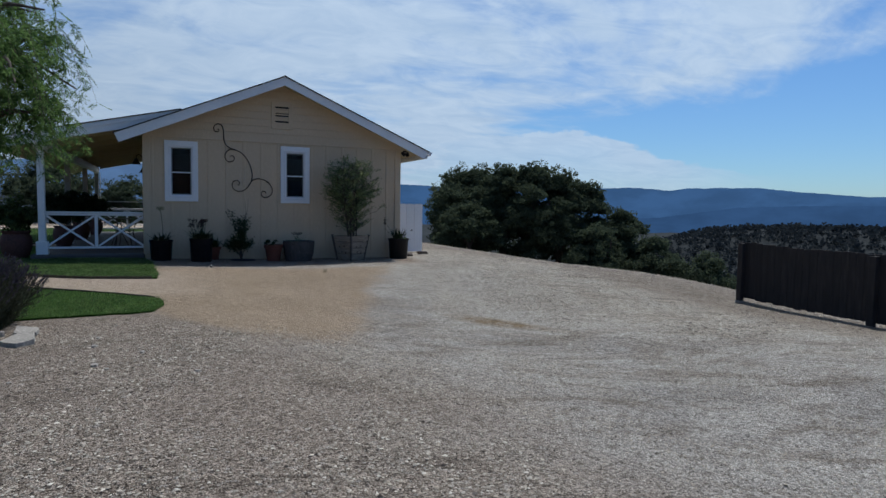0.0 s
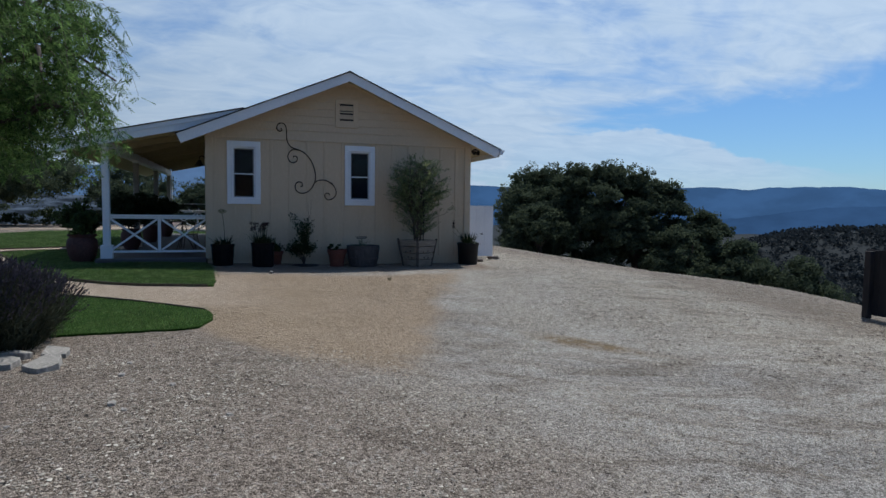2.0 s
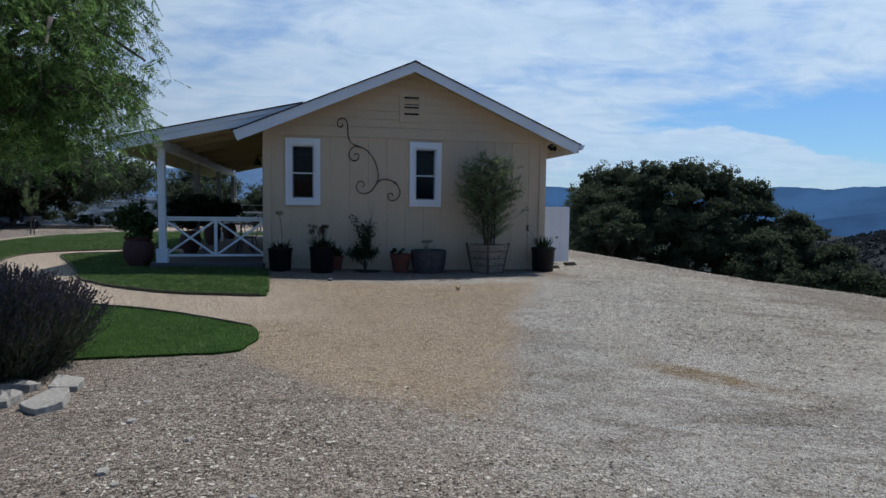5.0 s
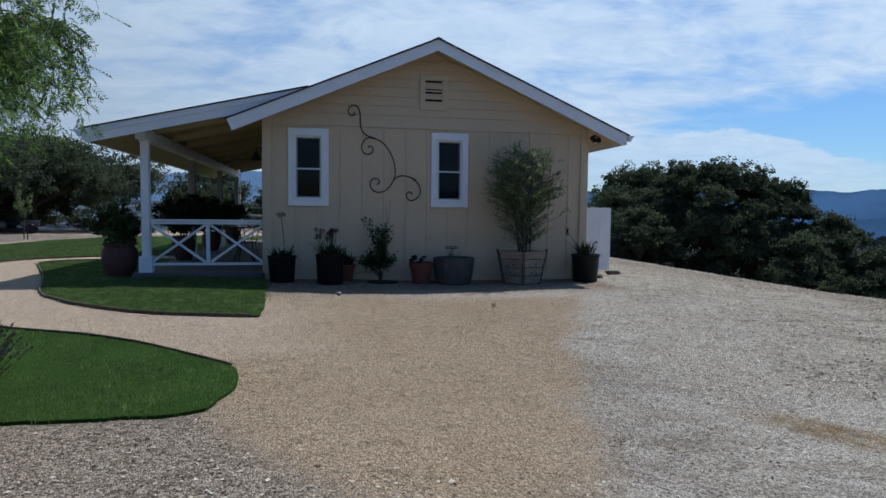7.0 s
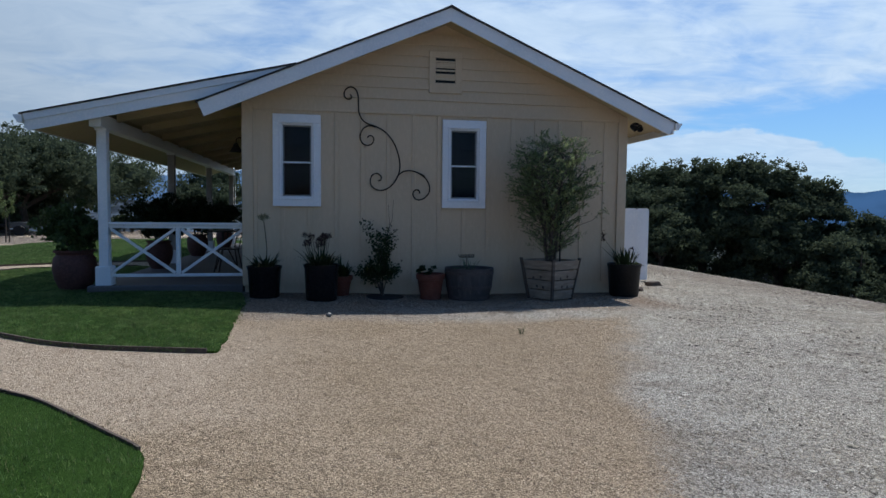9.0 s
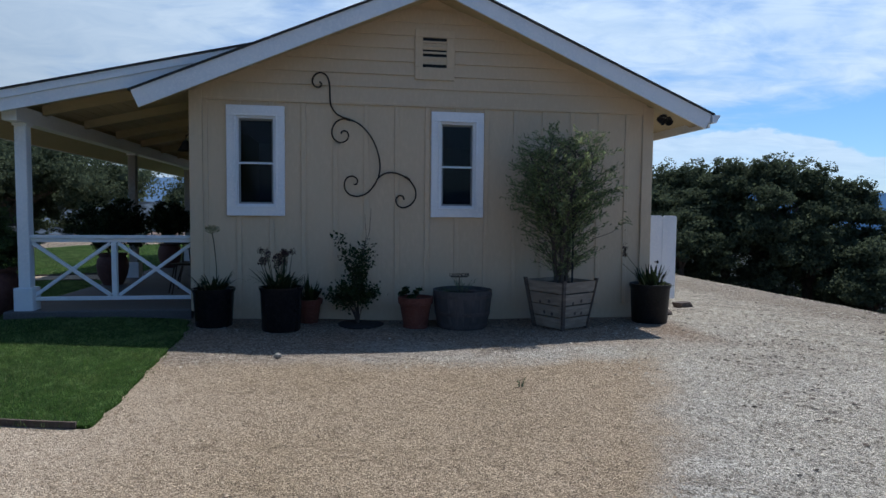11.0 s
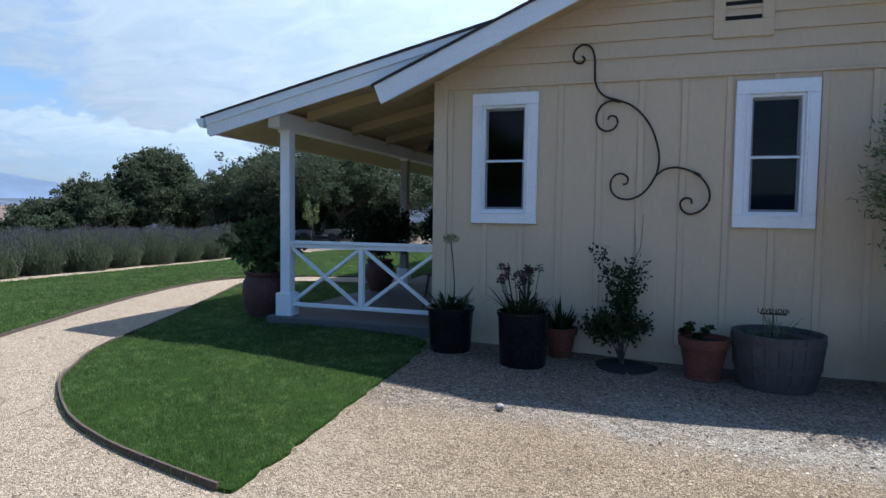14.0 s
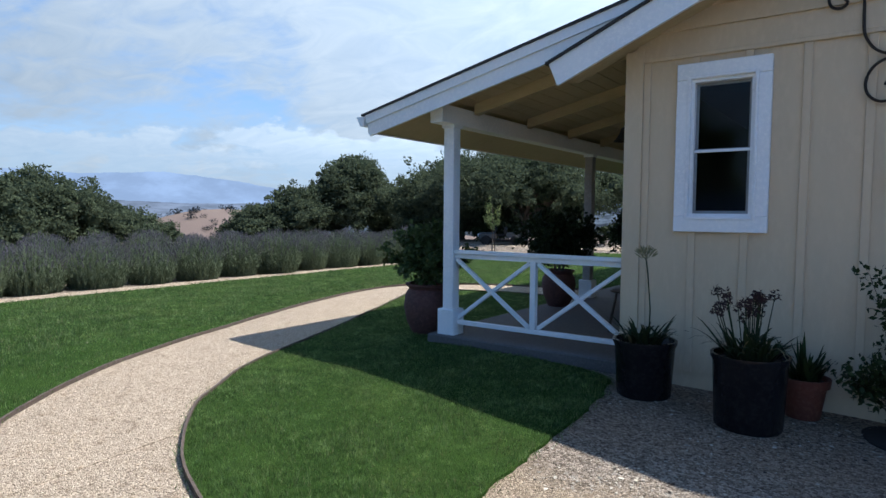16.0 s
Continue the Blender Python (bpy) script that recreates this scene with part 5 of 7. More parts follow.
soup("seed_head", leaves(hd, 0.05, 0.012, hd - np.array([-0.01, 0, 1.08])), QUAD, PALEFLOWER, p, "pale dry seed head")

# big dark pot with spent flower stalks
p = thing("potted_agapanthus", ground_at(2.42, -0.70), "tall dark pot of agapanthus with brown spent flower heads", "potted plant")
pot(p, [(0.20, 0), (0.215, 0.02), (0.235, 0.455), (0.25, 0.485), (0.25, 0.51), (0.23, 0.51), (0.225, 0.475), (0.2, 0.455)], GLAZE, 0.21, 0.465, label="dark glazed pot")
straps(p, 110, 0.15, 0.47, 0.36, 0.02, 0.6, 0.9)
st, hv = [], []
for i in range(22):
    a, q = rng.uniform(0, 6.28), rng.uniform(0.03, 0.2)
    h = rng.uniform(0.28, 0.45)
    top = (1.25 * q * math.cos(a), 1.25 * q * math.sin(a), 0.47 + h)
    st.append([(0.6 * q * math.cos(a), 0.6 * q * math.sin(a), 0.46), (q * math.cos(a), q * math.sin(a), 0.47 + h * 0.6), top])
    hv.append(unit(34) * 0.042 * rng.uniform(0.4, 1, 34)[:, None] + np.array(top))
for q, v in zip(st, hv):
    stems(p, [q], 0.0045, 0.003, STRAPLEAF, "stalk", 5)
    soup("flower_head", leaves(v, 0.03, 0.014), QUAD, DRYFLOWER, p, "brown spent flower head")

# small terracotta pot behind
p = thing("potted_succulent", ground_at(2.70, -0.21), "small terracotta pot of pointed green leaves against the wall", "potted plant")
pot(p, [(0.10, 0), (0.11, 0.01), (0.145, 0.235), (0.165, 0.24), (0.172, 0.30), (0.152, 0.30), (0.14, 0.24)], TERRA, 0.14, 0.27)
straps(p, 60, 0.10, 0.27, 0.30, 0.03, 0.25, 0.75, SHRUBLEAF)
straps(p, 8, 0.03, 0.27, 0.36, 0.035, 0.02, 0.12, SHRUBLEAF, "leaf_spear")

# young shrub in the ground
p = thing("young_shrub", ground_at(3.30, -0.34), "young leafy shrub planted in a mulch hole by the wall", "shrub")
sp = []
lv = []
for i in range(19):
    a = rng.uniform(0, 6.28)
    low_one = i >= 8
    reach = rng.uniform(0.06, 0.26) if not low_one else rng.uniform(0.30, 0.50)
    h = rng.uniform(0.8, 1.12) if not low_one else rng.uniform(0.36, 0.55)
    sx = 1.0 if abs(math.cos(a)) > 0.3 else 1.6
    q = [(0, 0, 0), (reach * (0.12 if not low_one else 0.3) * math.cos(a), reach * (0.12 if not low_one else 0.3) * math.sin(a), h * (0.42 if not low_one else 0.62)), (reach * math.cos(a) * sx, reach * 0.6 * math.sin(a), h)]
    q = [tuple(v) for v in spline(q, 6)]
    sp.append(q)
    for v in q[3:]:
        if v[2] > (0.30 if low_one else 0.38):
            lv.append(np.array(v) + rng.normal(0, 0.046, (21, 3)))
stems(p, sp, 0.006, 0.002)
part("trunk", Mesh().tube([(0, 0, -0.02), (0.005, 0, 0.1), (0, 0, 0.22)], 0.022, 0.014, 8), BARK, p, smooth=True)
lv = np.concatenate(lv)
soup("leaves", leaves(lv, 0.048, 0.028), QUAD, SHRUBLEAF, p)
stems(p, [[(0.05, 0, 0.8), (0.1, 0, 1.1), (0.08, 0, 1.38)], [(0.03, 0, 0.85), (0.14, 0.02, 1.15), (0.16, 0.02, 1.45)]], 0.004, 0.002, BARK, "bare_twig", 4)
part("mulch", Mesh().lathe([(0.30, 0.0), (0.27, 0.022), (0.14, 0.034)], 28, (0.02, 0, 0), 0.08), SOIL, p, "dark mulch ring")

# terracotta pot
p = thing("terracotta_planter", ground_at(4.00, -0.47), "orange terracotta pot with small green plants", "potted plant")
pot(p, [(0.135, 0), (0.15, 0.0), (0.155, 0.03), (0.148, 0.04), (0.195, 0.30), (0.212, 0.305), (0.218, 0.385), (0.198, 0.385), (0.19, 0.31)], TERRA, 0.19, 0.345)
ball_leaves(p, (-0.03, 0, 0.42), (0.15, 0.14, 0.10), 480, 0.04, 0.032, SHRUBLEAF)

# half barrel with a sign
p = thing("half_barrel_planter", ground_at(4.585, -0.46), "weathered half-barrel planter of soil with a small plant sign", "planter")
nb = 22
for i in range(nb):
    a0, a1 = 2 * math.pi * (i + 0.02) / nb, 2 * math.pi * (i + 0.98) / nb
    m = Mesh()
    rings = []
    for rr_, zz in ((0.295, 0.0), (0.335, 0.17), (0.358, 0.34), (0.366, 0.475)):
        for q in (0.0, -0.026):
            rings.append([((rr_ + q) * math.cos(a), (rr_ + q) * math.sin(a), zz) for a in (a0, (a0 + a1) / 2, a1)])
    for k in range(0, 6, 2):
        for o in (0, 1):
            for j in (0, 1):
                m.poly(rings[k + o][j], rings[k + o][j + 1], rings[k + 2 + o][j + 1], rings[k + 2 + o][j])
        for j in (0, 2):
            m.poly(rings[k][j], rings[k + 2][j], rings[k + 3][j], rings[k + 1][j])
    for k in (0, 6):
        for j in (0, 1):
            m.poly(rings[k][j], rings[k][j + 1], rings[k + 1][j + 1], rings[k + 1][j])
    part("stave", m, OAKSTAVE, p)
for zz, rr_ in ((0.05, 0.309), (0.20, 0.3415), (0.41, 0.3645)):
    part("hoop", Mesh().lathe([(rr_ - 0.004, zz - 0.02), (rr_ + 0.003, zz - 0.02), (rr_ + 0.006, zz + 0.02), (rr_ - 0.002, zz + 0.02)], 44), HOOP, p, smooth=True)
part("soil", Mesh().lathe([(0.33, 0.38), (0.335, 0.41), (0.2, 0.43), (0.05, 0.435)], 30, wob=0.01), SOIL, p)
straps(p, 26, 0.05, 0.42, 0.24, 0.006, 0.15, 0.8, LAVLEAF, "sprigs")
soup_c = np.array([-0.17, 0.02, 0.45]) + rng.normal(0, 1, (120, 3)) * np.array([0.07, 0.05, 0.02])
soup("low_leaves", leaves(soup_c, 0.05, 0.01), QUAD, LAVLEAF, p)
sign = part("plant_sign", Mesh().tube([(-0.05, -0.05, 0.40), (-0.05, -0.05, 0.63)], 0.005), IRON, p, "small black metal plant sign on a stake")
part("sign_base", Mesh().box(-0.155, 0.055, -0.056, -0.046, 0.628, 0.642, b=0.002), IRON, sign)
txt = bpy.data.curves.new("lettering", "FONT")
txt.body, txt.size, txt.extrude, txt.align_x, txt.offset = "LAVENDER", 0.051, 0.003, "CENTER", 0.001
tmp = bpy.data.objects.new("lettering_source", txt)
scene.collection.objects.link(tmp)
me = bpy.data.meshes.new_from_object(tmp.evaluated_get(bpy.context.evaluated_depsgraph_get()))
bpy.data.objects.remove(tmp)
me.materials.append(IRON)
part("lettering", me, IRON, sign, at=Matrix.Translation((-0.05, -0.051, 0.644)) @ pose(0, 0, 0, 90, 0, 0))

# wooden planter with an olive tree
p = thing("wooden_planter", ground_at(5.80, -0.62), "tapered grey weathered wooden planter box with dark knots", "planter", turn=29)
H, B0, B1 = 0.60, 0.24, 0.335
for side in range(4):
    mm = pose(0, 0, 0, 0, 0, 90 * side)
    for i in range(4):
        z0, z1 = 0.03 + i * 0.142, 0.03 + i * 0.142 + 0.128
        r0, r1 = B0 + (B1 - B0) * z0 / H, B0 + (B1 - B0) * z1 / H
        m = Mesh()
        th = 0.022
        pts = [(-r0, -r0, z0), (r0, -r0, z0), (r1, -r1, z1), (-r1, -r1, z1), (-r0, -r0 + th, z0), (r0, -r0 + th, z0), (r1, -r1 + th, z1), (-r1, -r1 + th, z1)]
        m.v = [tuple(mm @ Vector(q)) for q in pts]
        m.f = [(0, 1, 2, 3), (7, 6, 5, 4), (0, 4, 5, 1), (1, 5, 6, 2), (2, 6, 7, 3), (3, 7, 4, 0)]
        part("board", m, CRATEWOOD, p)
    m = Mesh()
    ra, rb = B0 + 0.004, B1 + 0.006
    for dx0, dx1, dy0, dy1 in ((-0.006, 0.045, -0.016, 0.012), ):
        pts = [(-ra + dx0, -ra + dy0, 0.0), (-ra + dx1, -ra + dy0, 0.0), (-rb + dx1, -rb + dy0, H + 0.012), (-rb + dx0, -rb + dy0, H + 0.012), (-ra + dx0, -ra + dy1, 0.0), (-ra + dx1, -ra + dy1, 0.0), (-rb + dx1, -rb + dy1, H + 0.012), (-rb + dx0, -rb + dy1, H + 0.012)]
        m.v = [tuple(mm @ Vector(q)) for q in pts]
        m.f = [(0, 1, 2, 3), (7, 6, 5, 4), (0, 4, 5, 1), (1, 5, 6, 2), (2, 6, 7, 3), (3, 7, 4, 0)]
    part("corner_strip", m, DARKCRATE, p, "dark brown corner strip")
for side in range(4):
    mm = pose(0, 0, 0, 0, 0, 90 * side)
    for q in ((-0.09, 0.33), (0.07, 0.35), (-0.03, 0.21), (0.10, 0.20)):
        rr_ = B0 + (B1 - B0) * q[1] / H
        m = Mesh().lathe([(0.018, 0), (0.022, 0.003), (0.012, 0.006)], 10)
        part("knot", m, BARK, p, at=mm @ Matrix.Translation((q[0], -rr_ - 0.0015, q[1])) @ pose(0, 0, 0, 90, 0, 0))
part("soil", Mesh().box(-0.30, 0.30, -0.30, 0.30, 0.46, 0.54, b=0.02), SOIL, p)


def olive(at):
    t = thing("olive_tree", at, "bushy young grey-green olive tree growing in a wooden planter", "tree")
    trunks, twig, lv, dv = [], [], [], []
    for i in range(6):
        a = 1.05 * i + 0.4
        q = spline([(0.06 * math.cos(a), 0.05 * math.sin(a), -0.05), (0.12 * math.cos(a), 0.10 * math.sin(a), 0.5), (0.24 * math.cos(a + 0.3), 0.20 * math.sin(a + 0.3), 1.1), (0.42 * math.cos(a + 0.5), 0.33 * math.sin(a + 0.5), 1.62)], 8)
        trunks.append([tuple(v) for v in q])
    for i in range(520):
        u = unit(1)[0]
        full = i % 6 != 0
        if full:
            wave = 1 + 0.16 * noise.noise(Vector(u) * 2.3 + Vector((4, 1, 7)))
            e = np.array([0.0, 0.0, 1.26]) + u * (rng.uniform(0.22, 1.0) ** 0.5) * np.array([0.76, 0.62, 0.74]) * wave
        else:
            e = np.array([0.03, 0.0, 0.52]) + u * (rng.uniform(0.2, 1.0) ** 0.5) * np.array([0.56, 0.44, 0.34])
        tr = trunks[int(rng.integers(0, 6))]
        s = np.array(min(tr, key=lambda v: abs(v[2] - max(0.12, e[2] - 0.32)) + 0.5 * math.hypot(v[0] - e[0], v[1] - e[1])))
        mid_ = (s + e) / 2 + np.array([0, 0, 0.04])
        twig.append([tuple(v) for v in spline([tuple(s), tuple(mid_), tuple(e)], 4)])
        ln = np.linalg.norm(e - s) + 1e-6
        n = int(rng.integers(18, 30)) if full else int(rng.integers(9, 16))
        f = rng.uniform(max(0.0, 1 - 0.30 / ln), 1.08, n)
        c = s + (e - s) * f[:, None] + np.array([0, 0, 0.04]) * (4 * f * (1 - f))[:, None] + rng.normal(0, 0.022, (n, 3))
        lv.append(c)
        dv.append((e - s) / ln + 0.9 * unit(n))
    reach = np.array([[0.62, -0.1, 0.66], [0.72, -0.1, 0.76], [0.80, -0.1, 0.80]])
    twig.append([(0.2, 0.0, 0.5)] + [tuple(v) for v in reach])
    lv.append(np.repeat(reach[1:], 14, 0) + rng.normal(0, 0.035, (28, 3)))
    dv.append(unit(28))
    stems(t, trunks, 0.018, 0.006, BARK, "trunk", 7)
    stems(t, twig, 0.004, 0.0015, BARK, "twig_mass", 4)
    soup("leaves", leaves(np.concatenate(lv), 0.062, 0.016, np.concatenate(dv)), QUAD, OLIVELEAF, t, "narrow grey-green leaves")
    part("stake", Mesh().tube([(0.11, -0.10, -0.05), (0.11, -0.10, 1.02)], 0.013), BLACK, t, "dark support stake")


gp = ground_at(5.80, -0.62)
p.scale = (0.93, 0.93, 1.03)
olive((gp[0], gp[1], gp[2] + 0.54))

# black pot with grassy leaves by the corner
p = thing("potted_grass", ground_at(7.13, -0.36), "black plastic nursery pot of stiff dark strap leaves", "potted plant")
pot(p, [(0.21, 0), (0.225, 0.02), (0.25, 0.46), (0.265, 0.48), (0.265, 0.52), (0.25, 0.52), (0.24, 0.47)], BLACK, 0.235, 0.46, label="black plastic pot")
straps(p, 70, 0.12, 0.46, 0.36, 0.03, 0.12, 0.55)
st = [[(-0.1, 0, 0.46), (-0.2, 0, 0.72), (-0.36, 0, 0.92)], [(-0.08, 0, 0.46), (-0.22, 0.02, 0.64), (-0.38, 0.03, 0.78)]]
stems(p, st, 0.004, 0.003, STRAPLEAF, "stalk", 5)
hd = np.array([-0.37, 0.0, 0.95]) + rng.normal(0, 1, (60, 3)) * np.array([0.018, 0.012, 0.045])
soup("seed_head", leaves(hd, 0.045, 0.014), QUAD, DRYFLOWER, p)
ball_leaves(p, (0.17, -0.1, 0.5), (0.1, 0.08, 0.06), 90, 0.035, 0.012, SAPLEAF, "sprigs")


def urn(at, s, leaf_r, leaf_z, n, name, label, mat=DARKTERRA, leaf=TOPIARYLEAF):
    t = thing(name, at, label, "potted plant")
    prof = [(0.20, 0), (0.21, 0.02), (0.30, 0.22), (0.335, 0.42), (0.315, 0.58), (0.27, 0.64), (0.275, 0.66), (0.31, 0.69), (0.31, 0.715), (0.27, 0.715), (0.25, 0.65)]
    pot(t, [(r * s, z * s) for r, z in prof], mat, 0.25 * s, 0.66 * s)
    stems(t, [[(0, 0, 0.6 * s), (0.02, 0, leaf_z * 0.7), (0.0, 0, leaf_z)], [(0.03, 0, 0.6 * s), (0.12, 0.05, leaf_z * 0.8), (0.16, 0.06, leaf_z)], [(-0.03, 0, 0.6 * s), (-0.1, -0.05, leaf_z * 0.8), (-0.17, -0.06, leaf_z)]], 0.02, 0.008)
    ball_leaves(t, (0, 0, leaf_z), leaf_r, n, 0.075, 0.042, leaf, shell=0.2)
    ball_leaves(t, (0, 0, leaf_z), tuple(0.7 * q for q in leaf_r), n // 3, 0.09, 0.06, leaf, "inner_leaves", shell=0.0)
    return t


urn(ground_at(-1.18, 0.46, 0.03), 0.88, (0.43, 0.40, 0.36), 0.99, 3000, "potted_shrub", "large red clay urn with a dense dark green shrub", leaf=POTSHRUB)
urn((-0.62, 2.8, 0.215), 0.72, (0.47, 0.45, 0.36), 0.98, 5200, "potted_topiary", "clipped dark round shrub in a clay pot on the porch")
urn((-0.60, 6.0, 0.215), 0.72, (0.47, 0.45, 0.36), 0.98, 4200, "potted_topiary", "clipped dark round shrub in a clay pot on the porch")
urn((-0.55, 9.4, 0.215), 0.72, (0.47, 0.45, 0.36), 0.98, 3200, "potted_topiary", "clipped dark round shrub in a clay pot on the porch")


def bistro_chair(at, turn):
    t = thing("bistro_chair", at, "black metal bistro chair on the porch", "chair", turn=turn)
    part("seat", Mesh().lathe([(0.19, 0.43), (0.20, 0.435), (0.20, 0.445), (0.19, 0.45)], 24), IRON, t)
    for sx, sy in ((-1, -1), (1, -1), (-1, 1), (1, 1)):
        part("leg", Mesh().tube([(sx * 0.13, sy * 0.13, 0.43), (sx * 0.17, sy * 0.17, 0.2), (sx * 0.21, sy * 0.21, 0.0)], 0.010), IRON, t, smooth=True)
    part("backrest", Mesh().tube([tuple(v) for v in spline([(-0.17, 0.13, 0.43), (-0.18, 0.19, 0.7), (-0.1, 0.23, 0.88), (0.1, 0.23, 0.88), (0.18, 0.19, 0.7), (0.17, 0.13, 0.43)], 6)], 0.009), IRON, t, smooth=True)
    part("back_bar", Mesh().tube([(-0.17, 0.2, 0.68), (0, 0.23, 0.7), (0.17, 0.2, 0.68)], 0.007), IRON, t)


bistro_chair((0.82, 1.55, 0.215), -70)
tb = thing("bistro_table", (0.62, 2.35, 0.215), "small round black metal table on the porch", "table")
part("tabletop", Mesh().lathe([(0.28, 0.70), (0.30, 0.705), (0.30, 0.72), (0.28, 0.725)], 28), IRON, tb)
for i in range(3):
    a = 2.1 * i + 0.3
    part("leg", Mesh().tube([(0.05 * math.cos(a), 0.05 * math.sin(a), 0.70), (0.08 * math.cos(a), 0.08 * math.sin(a), 0.35), (0.25 * math.cos(a), 0.25 * math.sin(a), 0.0)], 0.011), IRON, tb, smooth=True)

# ---- trees ----


def grow(base, height, spread, limbs, r0, lean=(0, 0), fork=0.3, droop=0.0):
    """A trunk, its limbs and boughs: lists of points with radii, and the bough ends."""
    r = random.Random(int(base[0] * 31 + base[1] * 17) & 0xffff)
    out, tips = [], []
    top = Vector((lean[0], lean[1], height * fork))
    out.append((spline([(0, 0, -0.3), tuple(top * 0.5 + Vector((r.uniform(-.1, .1), r.uniform(-.1, .1), 0))), tuple(top)], 5), r0, r0 * 0.72))
    for i in range(limbs):
        a = 2 * math.pi * (i + r.uniform(-0.3, 0.3)) / limbs
        reach = spread * r.uniform(0.45, 0.75)
        e = top + Vector((reach * math.cos(a), reach * math.sin(a), height * r.uniform(0.25, 0.55)))
        mid_ = top.lerp(e, 0.5) + Vector((r.uniform(-.2, .2), r.uniform(-.2, .2), r.uniform(0.0, 0.35)))
        q = spline([tuple(top), tuple(mid_), tuple(e)], 6)
        out.append((q, r0 * 0.5, r0 * 0.17))
        for k in range(5):
            s = Vector(q[r.randrange(4, len(q))])
            b = a + r.uniform(-1.3, 1.3)
            e2 = s + Vector((spread * 0.42 * r.uniform(0.5, 1) * math.cos(b), spread * 0.42 * r.uniform(0.5, 1) * math.sin(b), height * r.uniform(-0.05, 0.22) - droop * 0.3))
            out.append((spline([tuple(s), tuple(s.lerp(e2, 0.5) + Vector((0, 0, 0.12))), tuple(e2)], 4), r0 * 0.2, r0 * 0.05))
            tips.append(e2)
    return out, tips


def facing(p, normal, size):
    """Leaf sprays that look along their normals, spun at random."""
    n = len(p)
    nn = normal / np.linalg.norm(normal, axis=1)[:, None]
    a = np.cross(nn, unit(n))
    a /= np.linalg.norm(a, axis=1)[:, None] + 1e-9
    b = np.cross(nn, a)
    s = size * rng.uniform(0.6, 1.3, n)[:, None]
    a, b = a * s * 0.5, b * s * 0.30
    return np.stack([p - a, p + b, p + a, p - b], axis=1)


def oak(at, height, spread, n, label, leaf=0.17, crown_low=0.22, stretch=(1, 1), limbs=7, lean=(0, 0)):
    """A live oak: broad uneven crown of leaf clumps over a short trunk."""
    t = thing("oak_tree", at, label, "tree")
    wood, tips = grow(at, height * 0.82, spread * 0.72, limbs, 0.035 * height + 0.05, lean)
    m = Mesh()
    for q, a, b in wood:
        m.tube(q, a, b, 7)
    part("trunk", m, BARK, t, smooth=True)
    r = random.Random(int(at[0] * 53 + at[1] * 29) & 0xffff)
    lobes = []
    low = height * crown_low
    for i in range(int(16 + 9 * spread)):
        a, q = r.uniform(0, 2 * math.pi), math.sqrt(r.uniform(0, 1)) * 0.86
        rr_ = spread * r.uniform(0.14, 0.27)
        roof = low + (height - low) * (1 - 0.62 * q ** 2.4) * r.uniform(0.90, 1.0)
        z = roof - rr_ * 0.8
        if q > 0.35 and r.random() < 0.6:
            z = low + (z - low) * r.uniform(0.05, 0.9) + rr_ * 0.35
        lobes.append((q * spread * stretch[0] * math.cos(a) + lean[0], q * spread * stretch[1] * math.sin(a) + lean[1], z, rr_))
    lobes.append((lean[0], lean[1], height - spread * 0.26, spread * 0.30))
    for i in range(4):
        a = r.uniform(0, 2 * math.pi)
        rr_ = min(spread * 0.46, (height - low) * 0.42)
        lobes.append((0.38 * spread * stretch[0] * math.cos(a) + lean[0], 0.38 * spread * stretch[1] * math.sin(a) + lean[1], low + (height - low) * r.uniform(0.40, 0.55), rr_))
    lob = np.array(lobes)
    weight = lob[:, 3] ** 2
    per = 44
    nc = n // per
    which = rng.choice(len(lob), nc, p=weight / weight.sum())
    u = unit(nc)
    if crown_low < 0.2:
        u[:, 2] = np.where(u[:, 2] < -0.45, -u[:, 2], u[:, 2])
    knob = np.array([noise.noise(Vector(v) * 2.6 + Vector((w, at[0], at[1]))) for v, w in zip(u.tolist(), which.tolist())])
    rad = lob[which, 3] * (0.90 + 0.40 * knob + 0.36 * rng.normal(0, 1, nc).clip(-1.8, 1.9))
    c = lob[which, :3] + u * rad[:, None] * np.array([1.0, 1.0, 0.82])
    c[:, 2] = np.maximum(c[:, 2], low * rng.uniform(0.6, 1.1, nc))
    size = rng.uniform(0.16, 0.62, nc) * (0.5 + 0.12 * spread)
    pick = np.repeat(np.arange(nc), per)
    off = unit(len(pick)) * (rng.uniform(0, 1, len(pick)) ** 0.5)[:, None]
    p = c[pick] + off * size[pick][:, None] * np.array([1.0, 1.0, 0.7])
    out = u[pick] * 0.25 + off * 0.25 + 1.0 * unit(len(pick)) + np.array([0, 0, 0.15])
    m = Mesh()
    for x, y, z, rr_ in lobes:
        bm = bmesh.new()
        bmesh.ops.create_icosphere(bm, subdivisions=2, radius=1.0)
        for v in bm.verts:
            q = v.co.copy()
            s = (0.44 if crown_low < 0.2 else 0.38) * rr_ * (1 + 0.35 * noise.noise(q * 2.6 + Vector((x, y, z))))
            v.co = Vector((x + q.x * s, y + q.y * s, max(low * 0.8, z + q.z * s * 0.82)))
        m.take(bm)
    part("inner_crown", m, OAKLEAF, t)
    soup("crown", facing(p, out, leaf), QUAD, OAKLEAF, t, "dense dark green evergreen leaves")
    return t


def oak_at(az, dist, frm, height, spread, n, label, **kw):
    x, y = frm[0] + dist * math.sin(radians(az)), frm[1] + dist * math.cos(radians(az))
    return oak((x, y, float(gz(x, y)) - 0.1), height, spread, n, label, **kw)


